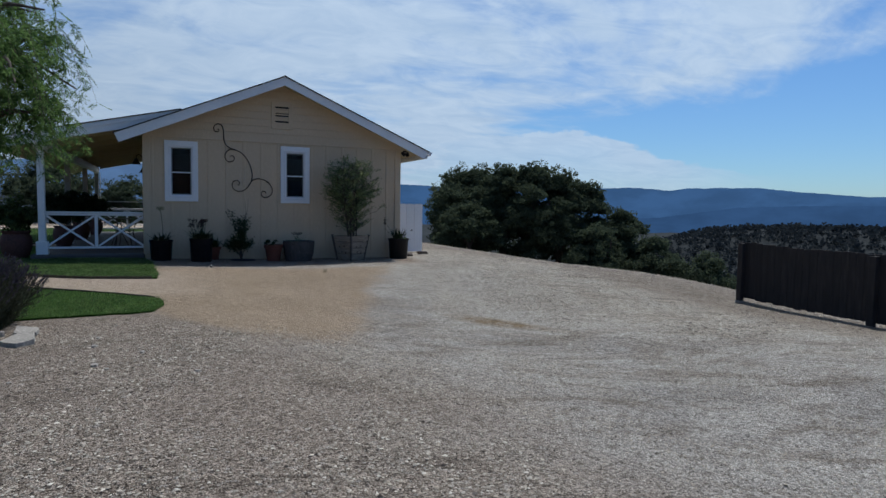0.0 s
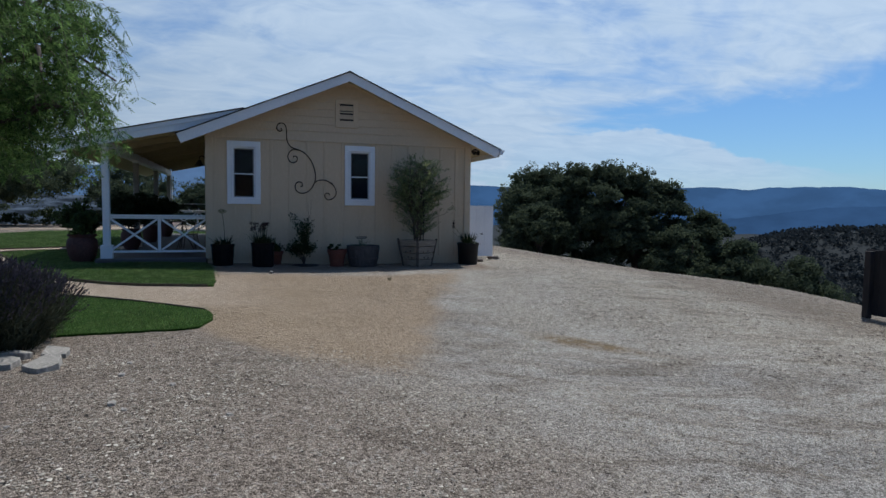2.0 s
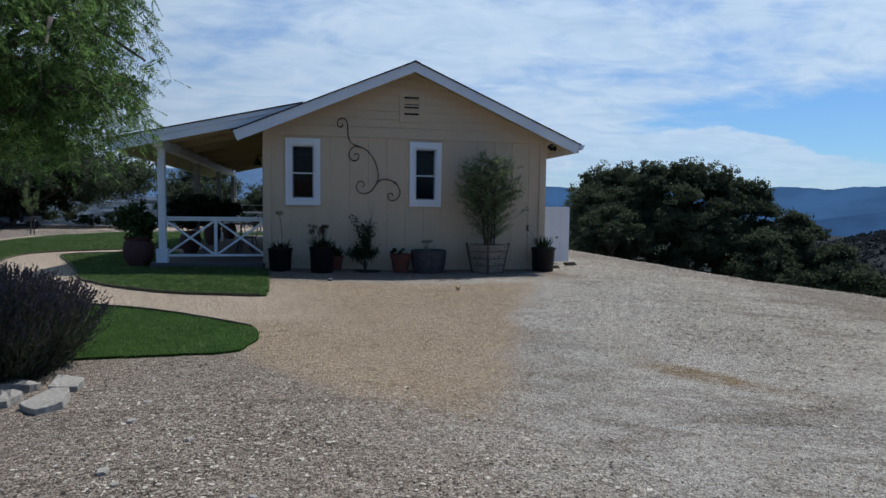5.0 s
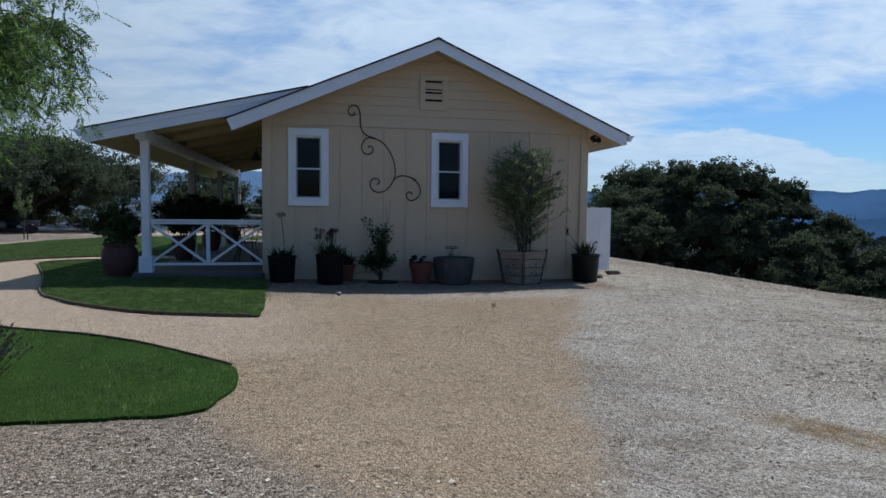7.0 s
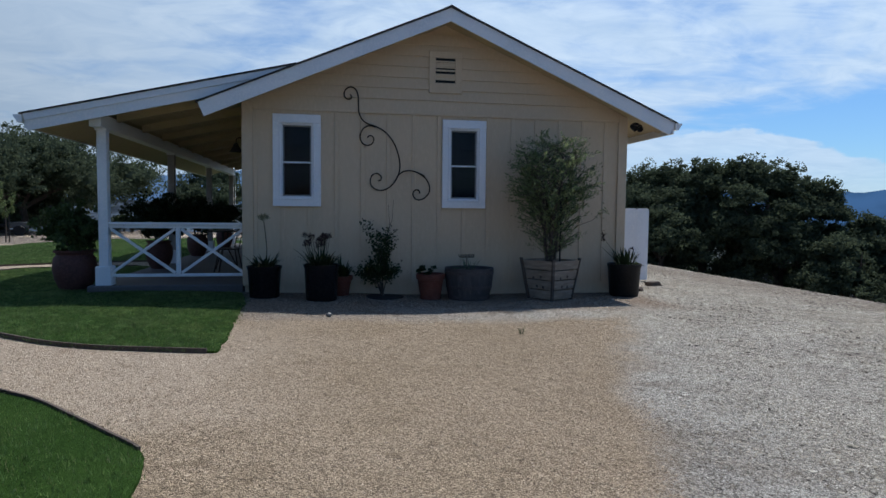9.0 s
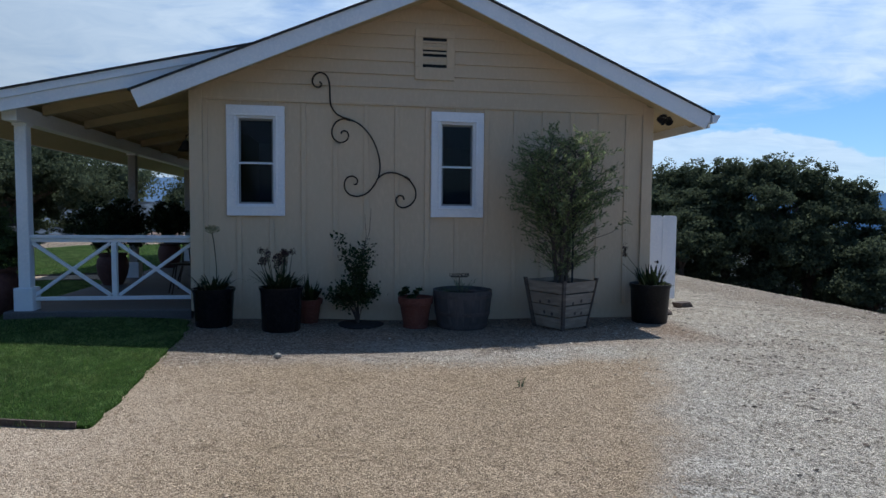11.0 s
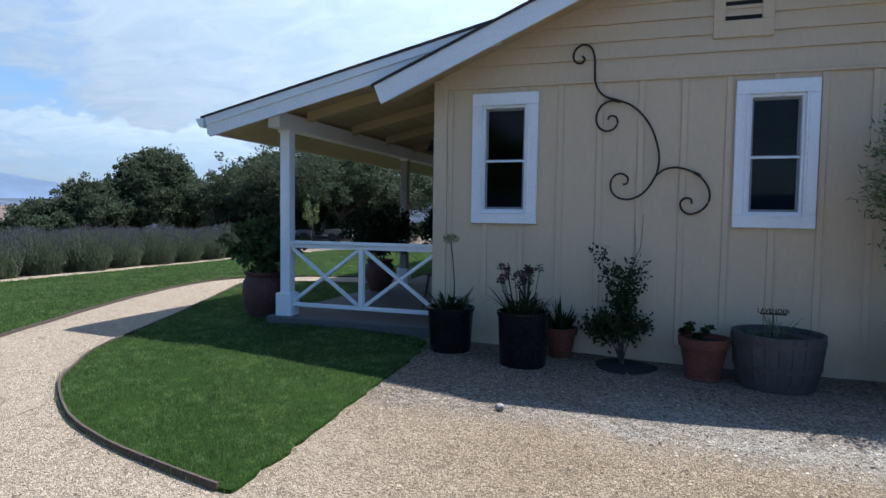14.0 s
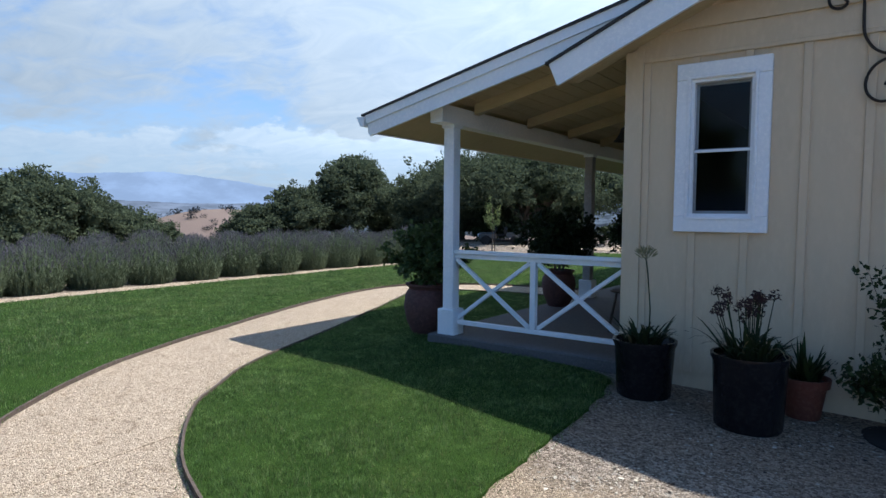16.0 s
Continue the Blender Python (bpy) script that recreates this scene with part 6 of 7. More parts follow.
OAK_R = "dense dark live oak on the slope below the yard"
for x, y, top, sp, n in ((20.9, 22.6, 4.05, 3.5, 38000), (22.3, 20.8, 4.0, 2.8, 30000), (23.8, 19.6, 4.25, 3.1, 38000), (25.8, 19.3, 3.85, 2.7, 34000), (27.6, 18.9, 3.2, 2.1, 26000), (29.8, 17.8, 1.35, 2.2, 24000), (29.2, 14.0, -0.35, 2.0, 22000), (31.4, 12.0, -1.25, 2.2, 16000), (23.0, 26.0, 3.5, 3.4, 20000), (19.2, 19.6, 1.6, 2.4, 20000), (26.2, 15.8, 0.3, 2.2, 18000)):
    z0 = float(gz(x, y))
    oak((x, y, z0), top - z0, sp, int(n * 2.1), OAK_R, leaf=0.145, crown_low=0.05)

OAK_L = "broad dark live oak at the edge of the lawn"
for az, d, top, sp, n in ((-43.6, 40, 5.0, 3.5, 30000), (-48.5, 39, 3.0, 3.4, 22000), (-51.0, 38, 1.9, 2.9, 16000), (-33.8, 36, 4.6, 4.0, 30000), (-29.0, 36, 4.9, 4.8, 28000), (-39.5, 42, 2.9, 3.0, 16000), (-69.5, 36, 3.4, 4.2, 26000), (-64.0, 38, 1.9, 3.4, 18000), (-75.0, 34, 3.4, 4.0, 20000)):
    x, y = 3.1 + d * math.sin(radians(az)), -5.3 + d * math.cos(radians(az))
    z0 = float(gz(x, y))
    oak((x, y, z0), top - z0 if top - z0 > 2.5 else 2.5, sp, int(n * 2.3), OAK_L, leaf=0.165, crown_low=0.03)
# the big oak with an open underside beyond the lawn
x, y = -12.0, 23.0
oak((x, y, float(gz(x, y))), 4.8, 4.8, 105000, "big spreading live oak with a bare trunk behind the lawn", leaf=0.13, crown_low=0.40, stretch=(1.28, 1.0), limbs=8)

for x, y, hh, sp, n in ((-5.0, 31.6, 4.2, 3.0, 26000), (-0.8, 35.0, 3.7, 2.2, 14000), (-16.5, 30.5, 2.6, 2.8, 12000), (-20.5, 27.5, 3.0, 3.0, 14000), (0.5, 35.0, 1.8, 2.6, 9000), (4.5, 36.0, 1.7, 2.6, 9000)):
    oak((x, y, float(gz(x, y))), hh, sp, n, "small dark oak at the far edge of the yard", leaf=0.14, crown_low=0.04, limbs=5)


def pepper_tree(at):
    t = thing("pepper_tree", at, "feathery weeping pepper tree with drooping green fronds", "tree")
    wood, tips = grow(at, 4.6, 2.75, 11, 0.17, (0.15, 0.0), 0.30, 0.6)
    r = random.Random(3)
    for i in range(9):
        a = 2 * math.pi * i / 9 - 0.3
        z0 = 1.40 + 0.25 * (i % 3)
        reach, up = r.uniform(1.55, 2.0), r.uniform(0.35, 1.0)
        q = spline([(0.1, 0.0, z0), (0.1 + reach * 0.5 * math.cos(a), reach * 0.5 * math.sin(a), z0 + up * 0.75), (0.1 + reach * math.cos(a), reach * math.sin(a), z0 + up)], 6)
        wood.append((q, 0.06, 0.018))
        for j in range(4):
            b = a + r.uniform(-1.1, 1.1)
            s = Vector(q[r.randrange(5, len(q))])
            wood.append((spline([tuple(s), tuple(s + Vector((0.25 * math.cos(b), 0.25 * math.sin(b), 0.12))), tuple(s + Vector((0.5 * math.cos(b), 0.5 * math.sin(b), 0.1)))], 4), 0.022, 0.006))
    m = Mesh()
    for q, a, b in wood:
        m.tube(q, a, b, 7)
    part("trunk", m, BARK, t, smooth=True)
    fronds, dirs, whips = [], [], []
    starts = []
    for q, a, b in wood[1:]:
        starts += [Vector(v) for v in q[3:]]
    hubs = [starts[int(rng.integers(0, len(starts)))] for _ in range(84)]
    for i in range(1650):
        hub = hubs[int(rng.integers(0, len(hubs)))] if i % 7 else starts[int(rng.integers(0, len(starts)))]
        s = np.array(hub) + rng.normal(0, 0.12, 3)
        o = s[:2] / (np.hypot(*s[:2]) + 0.3)
        out_ = rng.uniform(0.15, 0.58)
        ln = rng.uniform(0.15, 0.70)
        a = rng.normal(0, 0.5)
        od = np.array([o[0] * math.cos(a) - o[1] * math.sin(a), o[0] * math.sin(a) + o[1] * math.cos(a)])
        f = np.linspace(0, 1, 9)
        pts = np.stack([s[0] + od[0] * out_ * f ** 0.7, s[1] + od[1] * out_ * f ** 0.7, s[2] + 0.22 * f * (1 - f) * 2 - ln * f ** 1.7], 1)
        # kept clear of the walk: trimmed on the house side and underneath
        wx, wy = at[0] + pts[-1, 0], at[1] + pts[-1, 1]
        if wx > 2.38 - 0.42 * (wy + 10.26) or pts[:, 2].min() < 1.62:
            continue
        whips.append(pts)
        for k in range(1, 9):
            for _ in range(2):
                side = unit(1)[0] * np.array([1, 1, 0.25])
                side /= np.linalg.norm(side)
                axis = 0.75 * side + np.array([0, 0, -0.62])
                axis /= np.linalg.norm(axis)
                L = rng.uniform(0.09, 0.17)
                g = np.linspace(0.15, 1, 7)
                perp = np.cross(axis, unit(1)[0])
                perp /= np.linalg.norm(perp) + 1e-9
                c = pts[k] + axis * (L * g)[:, None]
                for sgn in (-1, 1):
                    d = perp * sgn * 0.8 + axis * 0.6
                    fronds.append(c + d * 0.018)
                    dirs.append(np.repeat(d[None], len(g), 0))
    wv = Mesh()
    for pts in whips:
        wv.tube(pts[::2], 0.0035, 0.0015, 3)
    part("branchwork", wv, BARK, t)
    soup("fronds", leaves(np.concatenate(fronds), 0.046, 0.0105, np.concatenate(dirs)), QUAD, PEPPERLEAF, t, "fine drooping green leaflets")


px, py = -1.60, -6.95
pepper_tree((px, py, float(gz(px, py))))

# sapling with a stake beyond the path
x, y = -8.6, 14.2
t = thing("sapling", (x, y, float(gz(x, y))), "thin young tree tied to a stake at the lawn's far edge", "tree")
part("trunk", Mesh().tube([(0, 0, -0.1), (0.02, 0, 0.8), (0, 0, 1.7)], 0.025, 0.01), BARK, t, smooth=True)
part("stake", Mesh().tube([(0.12, 0, -0.1), (0.12, 0, 1.0)], 0.02), DARKWOOD, t)
ball_leaves(t, (0, 0, 1.35), (0.32, 0.32, 0.6), 900, 0.08, 0.03, SAPLEAF)

# ---- beyond the lawn ----
road = [(-16.5, 18.6), (-9.0, 18.3), (-3.0, 18.6), (4.0, 18.9), (9.0, 19.2), (9.0, 22.0), (2.0, 21.8), (-5.0, 21.4), (-16.5, 21.2)]
sheet("track_beyond_lawn", road, 0.012, PATHGRAVEL, "pale gravel track beyond the lawn", "track", 1.5)
for x, y, rx, hh, n in ((-13.6, 21.8, 0.9, 0.9, 1400), (-9.4, 23.6, 1.0, 0.75, 1500), (-7.6, 24.4, 0.8, 0.85, 1400), (-8.5, 26.2, 1.1, 1.1, 1700), (-5.4, 25.5, 1.0, 0.8, 1300), (-3.2, 24.2, 0.7, 0.55, 900), (-14.8, 24.0, 1.2, 1.1, 1500), (-1.0, 25.6, 0.9, 0.7, 1100), (1.2, 24.4, 0.8, 0.9, 1100)):
    s = thing("shrub", ground_at(x, y, 0.03), "low dark green shrub beyond the gravel track", "shrub")
    stems(s, [[(0, 0, 0), (0.1, 0.05, hh * 0.6)], [(0, 0, 0), (-0.15, -0.05, hh * 0.6)], [(0, 0, 0), (0.02, -0.14, hh * 0.6)]], 0.03, 0.01)
    ball_leaves(s, (0, 0, hh * 0.52), (rx, rx * 0.9, hh * 0.5), n, 0.10, 0.06, SHRUBLEAF, shell=0.2)
ag = thing("agave", ground_at(-5.9, 20.9, 0.02), "blue-grey agave rosette beside the gravel track", "plant")
straps(ag, 60, 0.12, 0.05, 0.85, 0.10, 0.12, 0.8, AGAVE, "leaves")

MOWER = two_scale("grey_green_enamel", (0.05, 0.055, 0.055), (0.04, 0.042, 0.042), (0.08, 0.085, 0.085), 3, 30, 0.4, 0.05)
cart = thing("utility_cart", ground_at(-11.5, 19.7, 0.0), "small dark garden utility cart parked under the oak", "cart", turn=25)
part("hood", Mesh().box(-0.95, -0.15, -0.36, 0.36, 0.24, 0.58, b=0.08), MOWER, cart)
part("cargo_bed", Mesh().box(0.35, 1.1, -0.44, 0.44, 0.34, 0.60, b=0.03), MOWER, cart)
part("chassis", Mesh().box(-0.9, 1.05, -0.30, 0.30, 0.16, 0.26, b=0.02), BLACK, cart)
part("seat", Mesh().box(-0.05, 0.32, -0.34, 0.34, 0.40, 0.52, b=0.04).box(0.22, 0.34, -0.34, 0.34, 0.5, 0.86, b=0.04), BLACK, cart)
part("steering_wheel", Mesh().tube([(-0.16 + 0.02 * math.sin(2 * math.pi * i / 16), 0.16 * math.cos(2 * math.pi * i / 16), 0.72 + 0.14 * math.sin(2 * math.pi * i / 16)) for i in range(17)], 0.014), BLACK, cart)
for sy in (-0.2, 0.2):
    part("headlight", Mesh().lathe([(0.07, 0.0), (0.085, 0.02), (0.06, 0.05)], 16), WHITE, cart, "round white headlight", at=pose(-0.95, sy, 0.46, 0, -90, 0))
for sx in (-0.6, 0.75):
    for sy in (-0.42, 0.42):
        wheel = part("wheel", Mesh().lathe([(0.11, -0.075), (0.20, -0.08), (0.225, -0.05), (0.225, 0.05), (0.20, 0.08), (0.11, 0.075)], 20), BLACK, cart, at=pose(sx, sy, 0.225, 90, 0, 0))

# ---- lavender ----


def lavender_mesh(seed, r, h, n, spike, wide=0.006):
    """Upright stems in a dome: foliage below, flower spikes above."""
    g = np.random.default_rng(seed)
    a = g.uniform(0, 2 * np.pi, n)
    q = np.sqrt(g.uniform(0, 1, n))
    base = np.stack([0.72 * r * q * np.cos(a), 0.72 * r * q * np.sin(a), np.zeros(n)], 1)
    tilt = q * g.uniform(0.8, 1.1, n)
    hh = h * np.sqrt(np.clip(1 - 0.62 * tilt ** 2, 0.1, 1)) * g.uniform(0.78, 1.06, n)
    tip = np.stack([r * tilt * np.cos(a), r * tilt * np.sin(a), hh], 1) + g.normal(0, 0.02, (n, 3))
    return base, tip


def lavender(at, r, h, n, label, seed, turn=0.0, leafy=9, group="", bloom=0.45, leaf=LAVLEAF, flower=LAVFLOWER):
    t = thing("lavender_bush", at, label, "lavender", group, turn=turn)
    base, tip = lavender_mesh(seed, r, h, n, 0.1)
    d = tip - base
    side = np.cross(d, unit(n))
    side /= np.linalg.norm(side, axis=1)[:, None]
    w = 0.0028
    st_ = np.stack([base - side * w, base + side * w, tip + side * w * 0.5, tip - side * w * 0.5], axis=1)
    f = rng.uniform(0.12, 0.8, (n, leafy))
    c = base[:, None] + d[:, None] * f[:, :, None] + rng.normal(0, 0.022, (n, leafy, 3))
    c = c.reshape(-1, 3)
    dd = np.repeat(d, leafy, 0) / np.linalg.norm(np.repeat(d, leafy, 0), axis=1)[:, None] + 0.8 * unit(n * leafy)
    lf = leaves(c, 0.075, 0.012, dd)
    soup("foliage", np.concatenate([st_, lf]), QUAD, leaf, t, "grey-green stems and leaves")
    pick = rng.uniform(0, 1, n) < bloom
    tp, dn = tip[pick], (d / np.linalg.norm(d, axis=1)[:, None])[pick]
    k = 5
    g = np.linspace(-0.055, 0.03, k)
    c = tp[:, None] + dn[:, None] * g[None, :, None] + rng.normal(0, 0.003, (len(tp), k, 3))
    soup("bloom", leaves(c.reshape(-1, 3), 0.034, 0.017, np.repeat(dn, k, 0) + 0.45 * unit(len(tp) * k)), QUAD, flower, t, "dull purple flower spikes")
    return t


lavender((-0.62, -7.45, float(gz(-0.62, -7.45))), 1.16, 0.82, 5600, "large grey-green lavender bush with fading purple spikes by the drive", 11, leaf=LAVOLD, flower=LAVSPENT)
lavender((-2.3, -7.2, float(gz(-2.3, -7.2))), 1.0, 0.9, 1200, "grey-green lavender bush with fading purple spikes", 12)
row = lavender((-8.5, -4.0, float(gz(-8.5, -4.0))), 0.60, 0.90, 1150, "rounded lavender bush in a long row beside the lawn", 21, leafy=12, group="lavender row", bloom=0.32)
for line, xl, y0, y1, step in ((0, -8.5, -2.95, 9.6, 1.0), (1, -9.9, -4.2, 10.0, 1.05), (2, -11.3, -4.0, 9.0, 1.1)):
    y = y0
    while y < y1:
        x = xl + rng.uniform(-0.08, 0.08)
        z = float(gz(x, y)) - 0.01
        s = rng.uniform(0.9, 1.1)
        q = Matrix.Translation((x, y, z)) @ pose(0, 0, 0, 0, 0, float(rng.uniform(0, 360)))
        c = copy_thing(row, q)
        c.scale = (s, s, s * float(rng.uniform(0.92, 1.06)))
        y += step * float(rng.uniform(0.93, 1.07))
bed = [(-7.55, -7.0), (-7.55, 2.0), (-7.62, 9.0), (-7.55, 13.0), (-8.05, 13.0), (-8.1, 9.0), (-8.05, -7.0)]
sheet("border_gravel", bed, 0.012, PATHGRAVEL, "pale gravel strip along the lavender row", "gravel strip", 0.8)

# ---- right-hand fence, stones ----
FENCE_X = 12.4
fence = thing("board_fence", (FENCE_X, -6.4, float(gz(FENCE_X, -6.4))), "old dark-brown vertical board fence along the yard's edge", "fence")
y = 0.2
i = 0
r = random.Random(4)
while y > -8.5:
    w = r.uniform(0.12, 0.15)
    z0 = float(gz(FENCE_X, -6.4 + y)) - float(gz(FENCE_X, -6.4))
    top = 1.20 + r.uniform(-0.012, 0.012) + z0
    m = Mesh().box(-0.012, 0.012, y - w + 0.004, y, z0 + 0.05 + r.uniform(0, 0.03), top, b=0.003)
    part("board", m, DARKWOOD, fence)
    y -= w
for yy in (0.1, -2.45, -4.9, -7.4):
    z0 = float(gz(FENCE_X, -6.4 + yy)) - float(gz(FENCE_X, -6.4))
    part("post", Mesh().box(-0.12, -0.014, yy - 0.055, yy + 0.055, z0 - 0.3, z0 + 1.17, b=0.006), DARKWOOD, fence)
part("rail", Mesh().box(0.012, 0.05, -8.4, 0.15, 0.85, 0.94), DARKWOOD, fence)


def rock(name, at, size, seed, label, flat=False, turn=0.0, mat=STONE):
    bm = bmesh.new()
    bmesh.ops.create_icosphere(bm, subdivisions=2, radius=1.0)
    for v in bm.verts:
        k = 1 + 0.28 * noise.noise(v.co * 1.4 + Vector((seed, 0, 0))) + 0.12 * noise.noise(v.co * 3.7 + Vector((0, seed, 0)))
        v.co = v.co * k
        if flat:
            v.co.z = max(-0.62, min(0.62, v.co.z * 1.6))
        v.co = Vector((v.co.x * size[0], v.co.y * size[1], v.co.z * size[2]))
    m = Mesh()
    m.take(bm)
    ob = part(name, m, mat)
    ob.matrix_basis = Matrix.Translation(at) @ pose(0, 0, 0, 0, 0, turn)
    return tagged(ob, label, "rock")


def slab(ring, thick, tilt, seed):
    """A broken flagstone: an angular outline with chipped edges."""
    r = random.Random(seed)
    cx, cy = sum(q[0] for q in ring) / len(ring), sum(q[1] for q in ring) / len(ring)
    pts = []
    for a, b in zip(ring, ring[1:] + ring[:1]):
        for f in (0.0, 0.35, 0.7):
            w = 0.0 if f == 0 else 0.012
            pts.append((a[0] + (b[0] - a[0]) * f - cx + r.uniform(-w, w), a[1] + (b[1] - a[1]) * f - cy + r.uniform(-w, w)))
    bm = bmesh.new()
    f = bm.faces.new([bm.verts.new((x, y, -0.01)) for x, y in pts])
    top = bmesh.ops.extrude_face_region(bm, geom=[f])
    for v in [g for g in top["geom"] if isinstance(g, bmesh.types.BMVert)]:
        v.co = Vector((v.co.x * 0.97, v.co.y * 0.97, thick + r.uniform(-0.004, 0.004)))
    bmesh.ops.bevel(bm, geom=bm.edges[:], offset=0.004, segments=1, affect="EDGES")
    m = Mesh()
    m.take(bm)
    ob = part("stone_slab", m, STONE)
    ob.matrix_basis = Matrix.Translation((cx, cy, float(gz(cx, cy)))) @ pose(0, 0, 0, tilt[0], tilt[1], 0)
    return tagged(ob, "flat pale broken flagstone lying on the gravel", "rock")


slab([(-0.05, -8.36), (0.26, -8.40), (0.28, -8.22), (0.20, -8.15), (-0.02, -8.16)], 0.055, (4, -2), 1)
slab([(-0.02, -8.02), (0.25, -8.06), (0.30, -8.00), (0.08, -7.84)], 0.06, (-3, 2), 2)
slab([(0.38, -8.10), (0.58, -8.11), (0.56, -7.92), (0.36, -7.86)], 0.055, (5, 3), 3)
slab([(0.34, -8.44), (0.50, -8.60), (0.63, -8.50), (0.58, -8.24), (0.46, -8.22)], 0.06, (6, -4), 4)
slab([(-0.62, -8.62), (-0.24, -8.70), (-0.20, -8.44), (-0.52, -8.36)], 0.04, (2, 3), 5)
rock("rock", (8.25, 0.75, float(gz(8.25, 0.75)) + 0.03), (0.19, 0.10, 0.07), 3, "flat brownish rock at the foot of the white fence", True, 20, BROWNROCK)
rock("rock", (7.62, 0.1, float(gz(7.62, 0.1)) + 0.02), (0.10, 0.08, 0.05), 5, "small brown rock beside the house corner", False, 0.0, BROWNROCK)
rock("rock", (2.53, -2.12, float(gz(2.53, -2.12)) + 0.025), (0.036, 0.03, 0.026), 8, "pale loose stone on the gravel")
for x, y, s in ((1.21, -9.65, 0.046), (1.31, -9.81, 0.030), (1.14, -8.9, 0.042), (1.14, -8.54, 0.032), (1.54, -9.26, 0.034), (1.95, -10.01, 0.028), (0.7, -9.9, 0.02), (1.25, -7.95, 0.02), (5.35, -0.95, 0.025), (7.75, -0.25, 0.03)):
    rock("loose_stone", (x, y, float(gz(x, y)) + s * 0.15), (s * 0.9, s * 0.6, s * 0.38), x * 5, "pale loose stone on the gravel", True, x * 70)
rock("rock", (-8.5, 8.5, float(gz(-8.5, 8.5)) + 0.06), (0.12, 0.10, 0.08), 21, "pale boulder at the end of the lavender row")
# a small weed in the drive
w = thing("weed", ground_at(4.58, -3.1, 0.0), "small dry weed growing through the gravel", "weed")
straps(w, 16, 0.015, 0.0, 0.075, 0.005, 0.15, 0.6, LAVLEAF, "blades")



def gravel(name, n, box, lo, hi, seed, label, white=False, clod=False):
    """Loose stones strewn over the yard."""
    g = np.random.default_rng(seed)
    x, y = g.uniform(box[0], box[1], n), g.uniform(box[2], box[3], n)
    patch = np.sin(1.9 * x + 1.3 * np.sin(1.1 * y)) * np.sin(1.6 * y + 1.7 * np.sin(1.4 * x)) + 0.5 * np.sin(5.2 * x + y) * np.sin(4.3 * y - x)
    foot = (y > -1.9) & (x > 1.3) & (x < 7.2)
    k = (patch > g.uniform(-0.8, 1.0, n)) & ~(foot & (g.uniform(0, 1, n) < (0.3 if white else 0.85))) & ~(inside(lawn_e, x, y) | inside(lawn_w, x, y)) & ~((x > -0.9) & (y > -0.05) & (x < 7.3))
    x, y = x[k], y[k]
    n = len(x)
    s = lo + (hi - lo) * g.uniform(0, 1, n) ** 4
    o = np.array([(1, 0, 0), (0, 1, 0), (-1, 0, 0), (0, -1, 0), (0, 0, 0.38)], dtype=float)
    a = g.uniform(0, 2 * np.pi, n)
    rot = np.stack([np.stack([np.cos(a), -np.sin(a), 0 * a], 1), np.stack([np.sin(a), np.cos(a), 0 * a], 1), np.stack([0 * a, 0 * a, 1 + 0 * a], 1)], 1)
    v = o[None] * g.uniform(0.5, 1.25, (n, 5, 1)) + g.normal(0, 0.16, (n, 5, 3)) * np.array([1, 1, 0.45])
    v = np.einsum("nij,nkj->nki", rot, v) * s[:, None, None]
    v += np.stack([x, y, gz(x, y) + 0.12 * s + 0.003], 1)[:, None]
    tan_bed = (7.17 + 0.42 * y - x > 0) & (y + 1.45 * x + 4.97 > 0) & (y > -9.0) & (y < -2.25)
    tan_bed |= inside(PATH_PLAN, x, y) | ((y > -6.0) & (y < -2.2) & (x < 3.0))
    f = [(0, 1, 4), (1, 2, 4), (2, 3, 4), (3, 0, 4)]
    if white or clod:
        tagged(soup(name, v, f, CLOD if clod else PEBBLEWHITE), label, "gravel", kind="stuff")
        return
    for pick, mt, lb in ((tan_bed, PEBBLETAN, "tan " + label), (~tan_bed, PEBBLE, "grey " + label)):
        if pick.any():
            tagged(soup(name, v[pick], f, mt), lb, "gravel", kind="stuff")


gravel("loose_gravel", 150000, (-3, 9, -13.0, -0.1), 0.004, 0.014, 31, "crushed stones strewn over the yard")
gravel("loose_gravel", 5000, (-3, 3.4, -13.5, -7.0), 0.006, 0.018, 32, "coarser stones on the drive")
gravel("loose_gravel", 7000, (5, 11, -11, 4), 0.006, 0.018, 33, "pale rubble at the yard's side")
gravel("loose_gravel", 16000, (1.4, 7.2, -2.5, -0.1), 0.003, 0.017, 34, "pale chips along the wall", True)
gravel("loose_gravel", 80000, (-3, 3.8, -13.5, -8.3), 0.0022, 0.0125, 35, "pale rock chips scattered on the drive", True)
gravel("loose_gravel", 90000, (3.2, 9.5, -13.5, -5.0), 0.003, 0.013, 37, "small stones on the drive")
gravel("loose_gravel", 14000, (-3, 4.5, -13.5, -8.0), 0.005, 0.019, 38, "pale rock chips scattered on the drive", True)
gravel("loose_gravel", 42000, (3.4, 12.5, -13, 1), 0.004, 0.013, 39, "dark and pale stones on the drive")
gravel("loose_clods", 30000, (6.6, 14.0, -9.5, 5), 0.006, 0.030, 40, "dark brown clods scattered on the slope", clod=True)
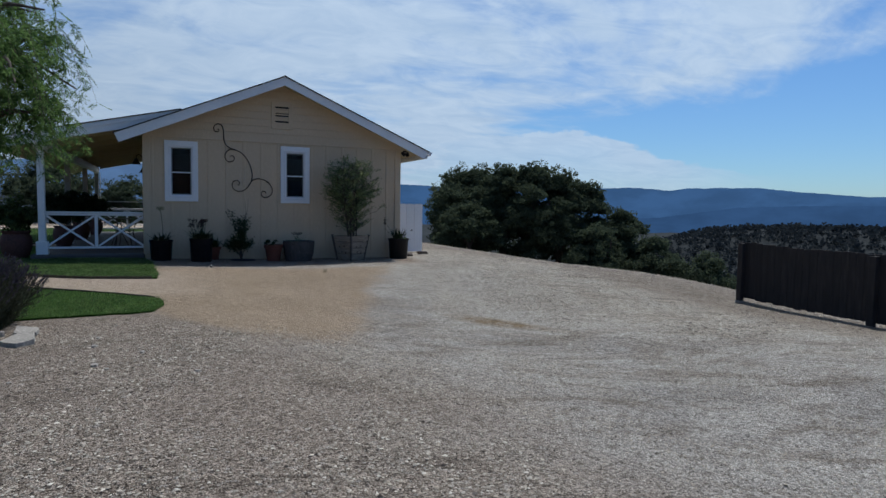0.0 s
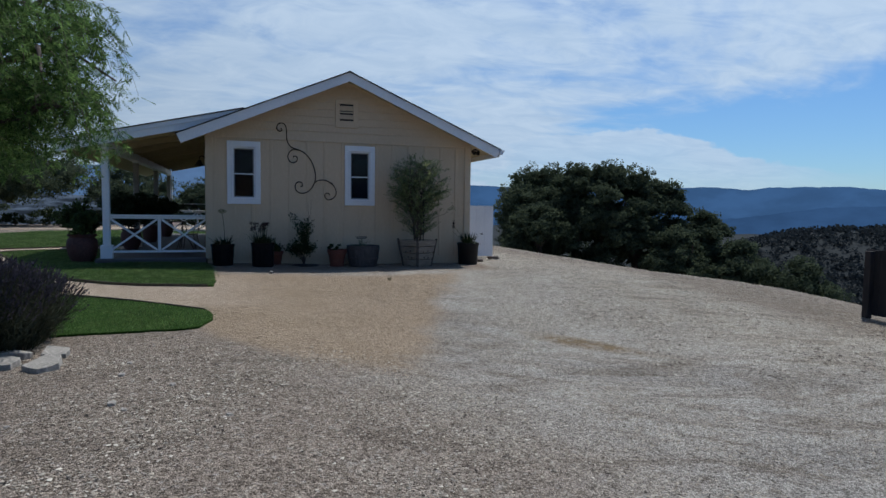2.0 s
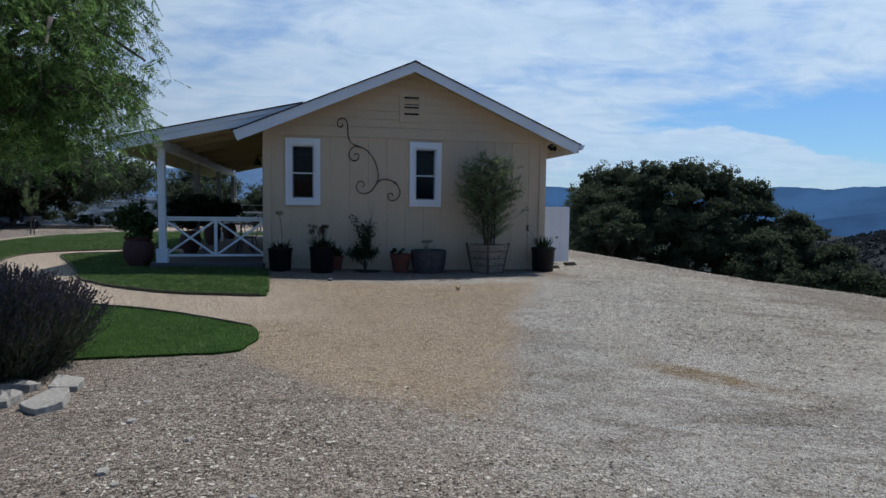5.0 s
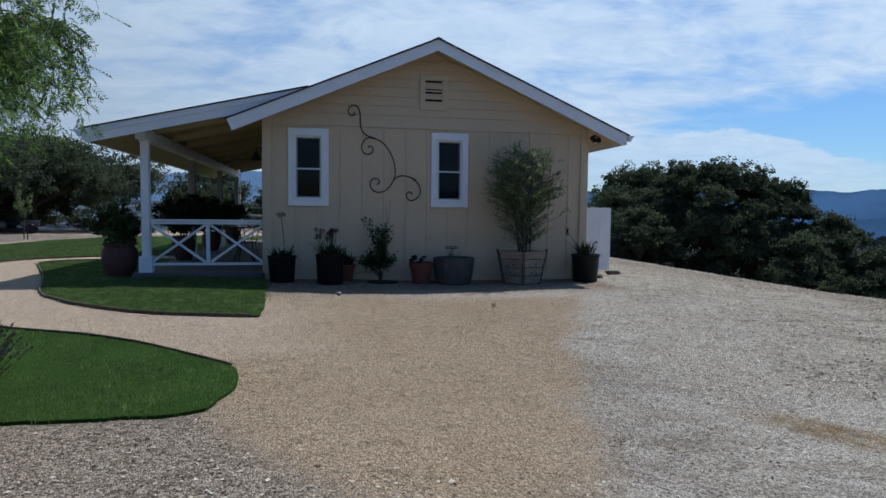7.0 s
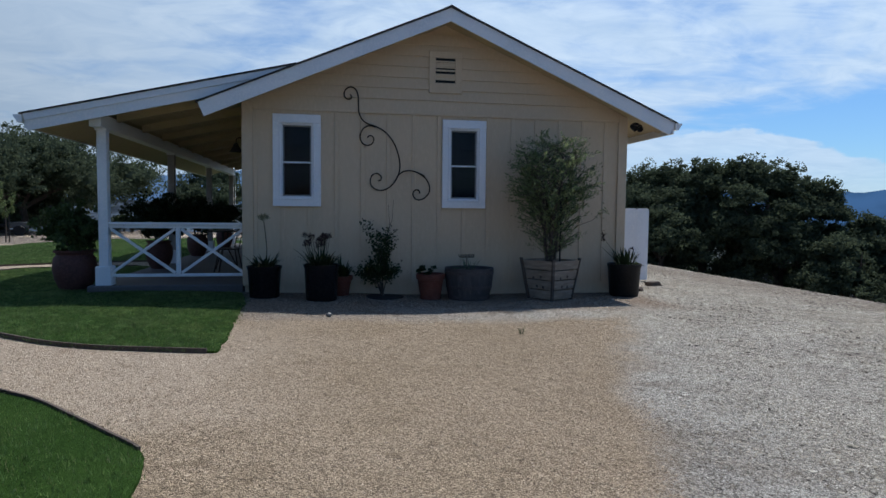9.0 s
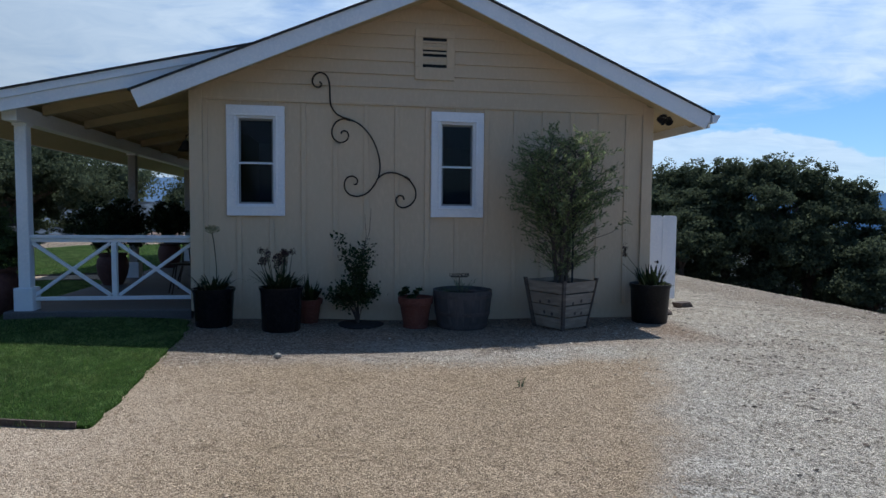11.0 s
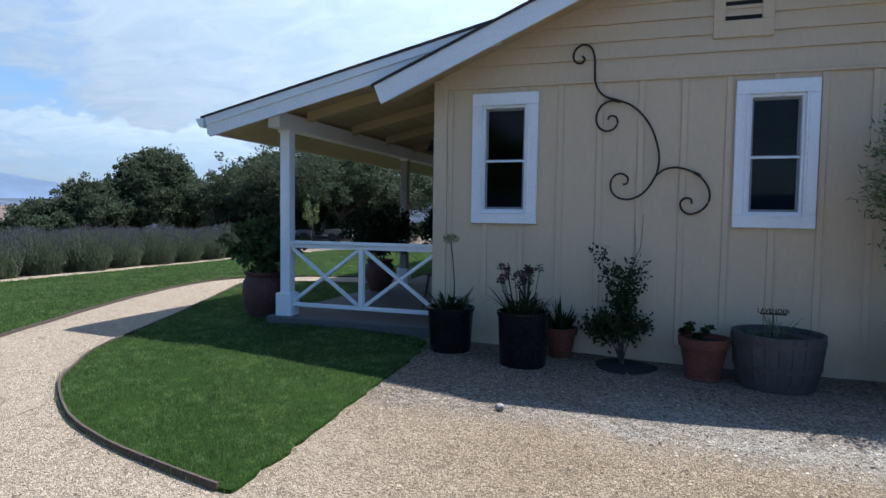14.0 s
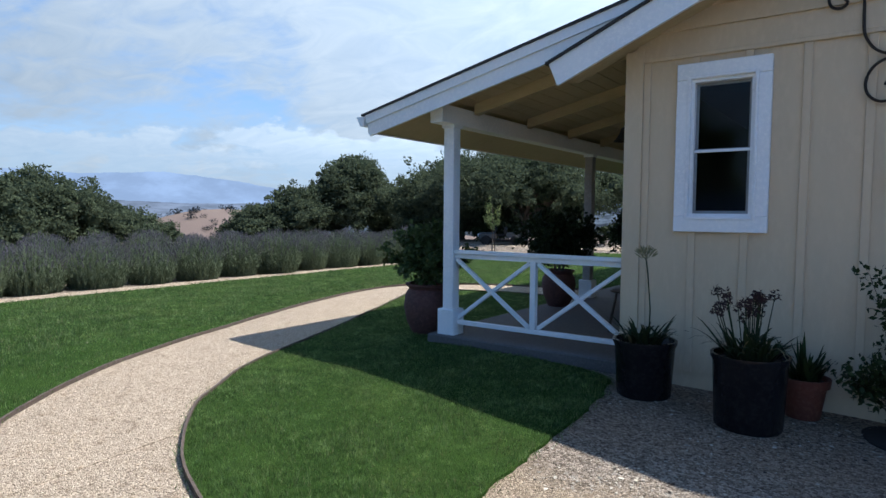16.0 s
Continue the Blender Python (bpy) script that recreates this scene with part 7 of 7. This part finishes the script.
gravel("loose_gravel", 34000, (5.5, 14.5, -9, 7), 0.004, 0.026, 36, "pale rock chips towards the slope", True)


def far_woods(name, n, az, dist, size, label, seed, k=11, bit=1.0):
    """Clumps of trees over the distant slopes."""
    g = np.random.default_rng(seed)
    a = np.radians(g.uniform(az[0], az[1], n))
    d = np.exp(g.uniform(np.log(dist[0]), np.log(dist[1]), n))
    x, y = 3 + d * np.sin(a), -8 + d * np.cos(a)
    dep = bpy.context.evaluated_depsgraph_get()
    ground_ob = bpy.data.objects["ground"].evaluated_get(dep)
    ok, spots = [], []
    for q, w in zip(x, y):
        hit, loc, _, _ = ground_ob.ray_cast(Vector((q, w, 500)), Vector((0, 0, -1)))
        if hit:
            spots.append((q, w, loc.z))
    c = np.array(spots)
    s = g.uniform(size[0], size[1], len(c)) * (0.55 + np.hypot(c[:, 0], c[:, 1]) / 420)
    off = g.normal(size=(len(c), k, 3))
    off /= np.linalg.norm(off, axis=2)[:, :, None]
    off *= np.array([1.2, 1.2, 0.8]) * g.uniform(0.4, 1.0, (len(c), k, 1))
    p = c[:, None] + off * s[:, None, None] + np.array([0, 0, 0.55]) * s[:, None, None]
    lv = leaves(p.reshape(-1, 3), bit, 0.85 * bit, off.reshape(-1, 3) + 0.9 * unit(len(c) * k))
    mid_ = lv.mean(axis=1, keepdims=True)
    lv = mid_ + (lv - mid_) * np.repeat(s * 0.75, k)[:, None, None]
    ob = soup(name, lv, QUAD, HAZEDWOODS)
    return tagged(ob, label, "woodland", kind="stuff")


bpy.context.view_layer.update()
far_woods("far_woods", 24000, (14, 80), (60, 700), (0.9, 1.9), "dark scrub and oak woodland on the far slope", 41)
far_woods("far_woods", 500, (-100, -8), (150, 1500), (1.2, 2.4), "scattered oaks on distant dry hills", 42, 40, 0.5)
far_woods("far_woods", 90, (-63, -50), (290, 430), (1.0, 1.9), "small dark oaks dotted over a dry hill", 43, 60, 0.42)
far_woods("far_woods", 1100, (-34, -3), (55, 420), (0.6, 1.3), "dark scrub scattered over the valley below the lawn", 44)
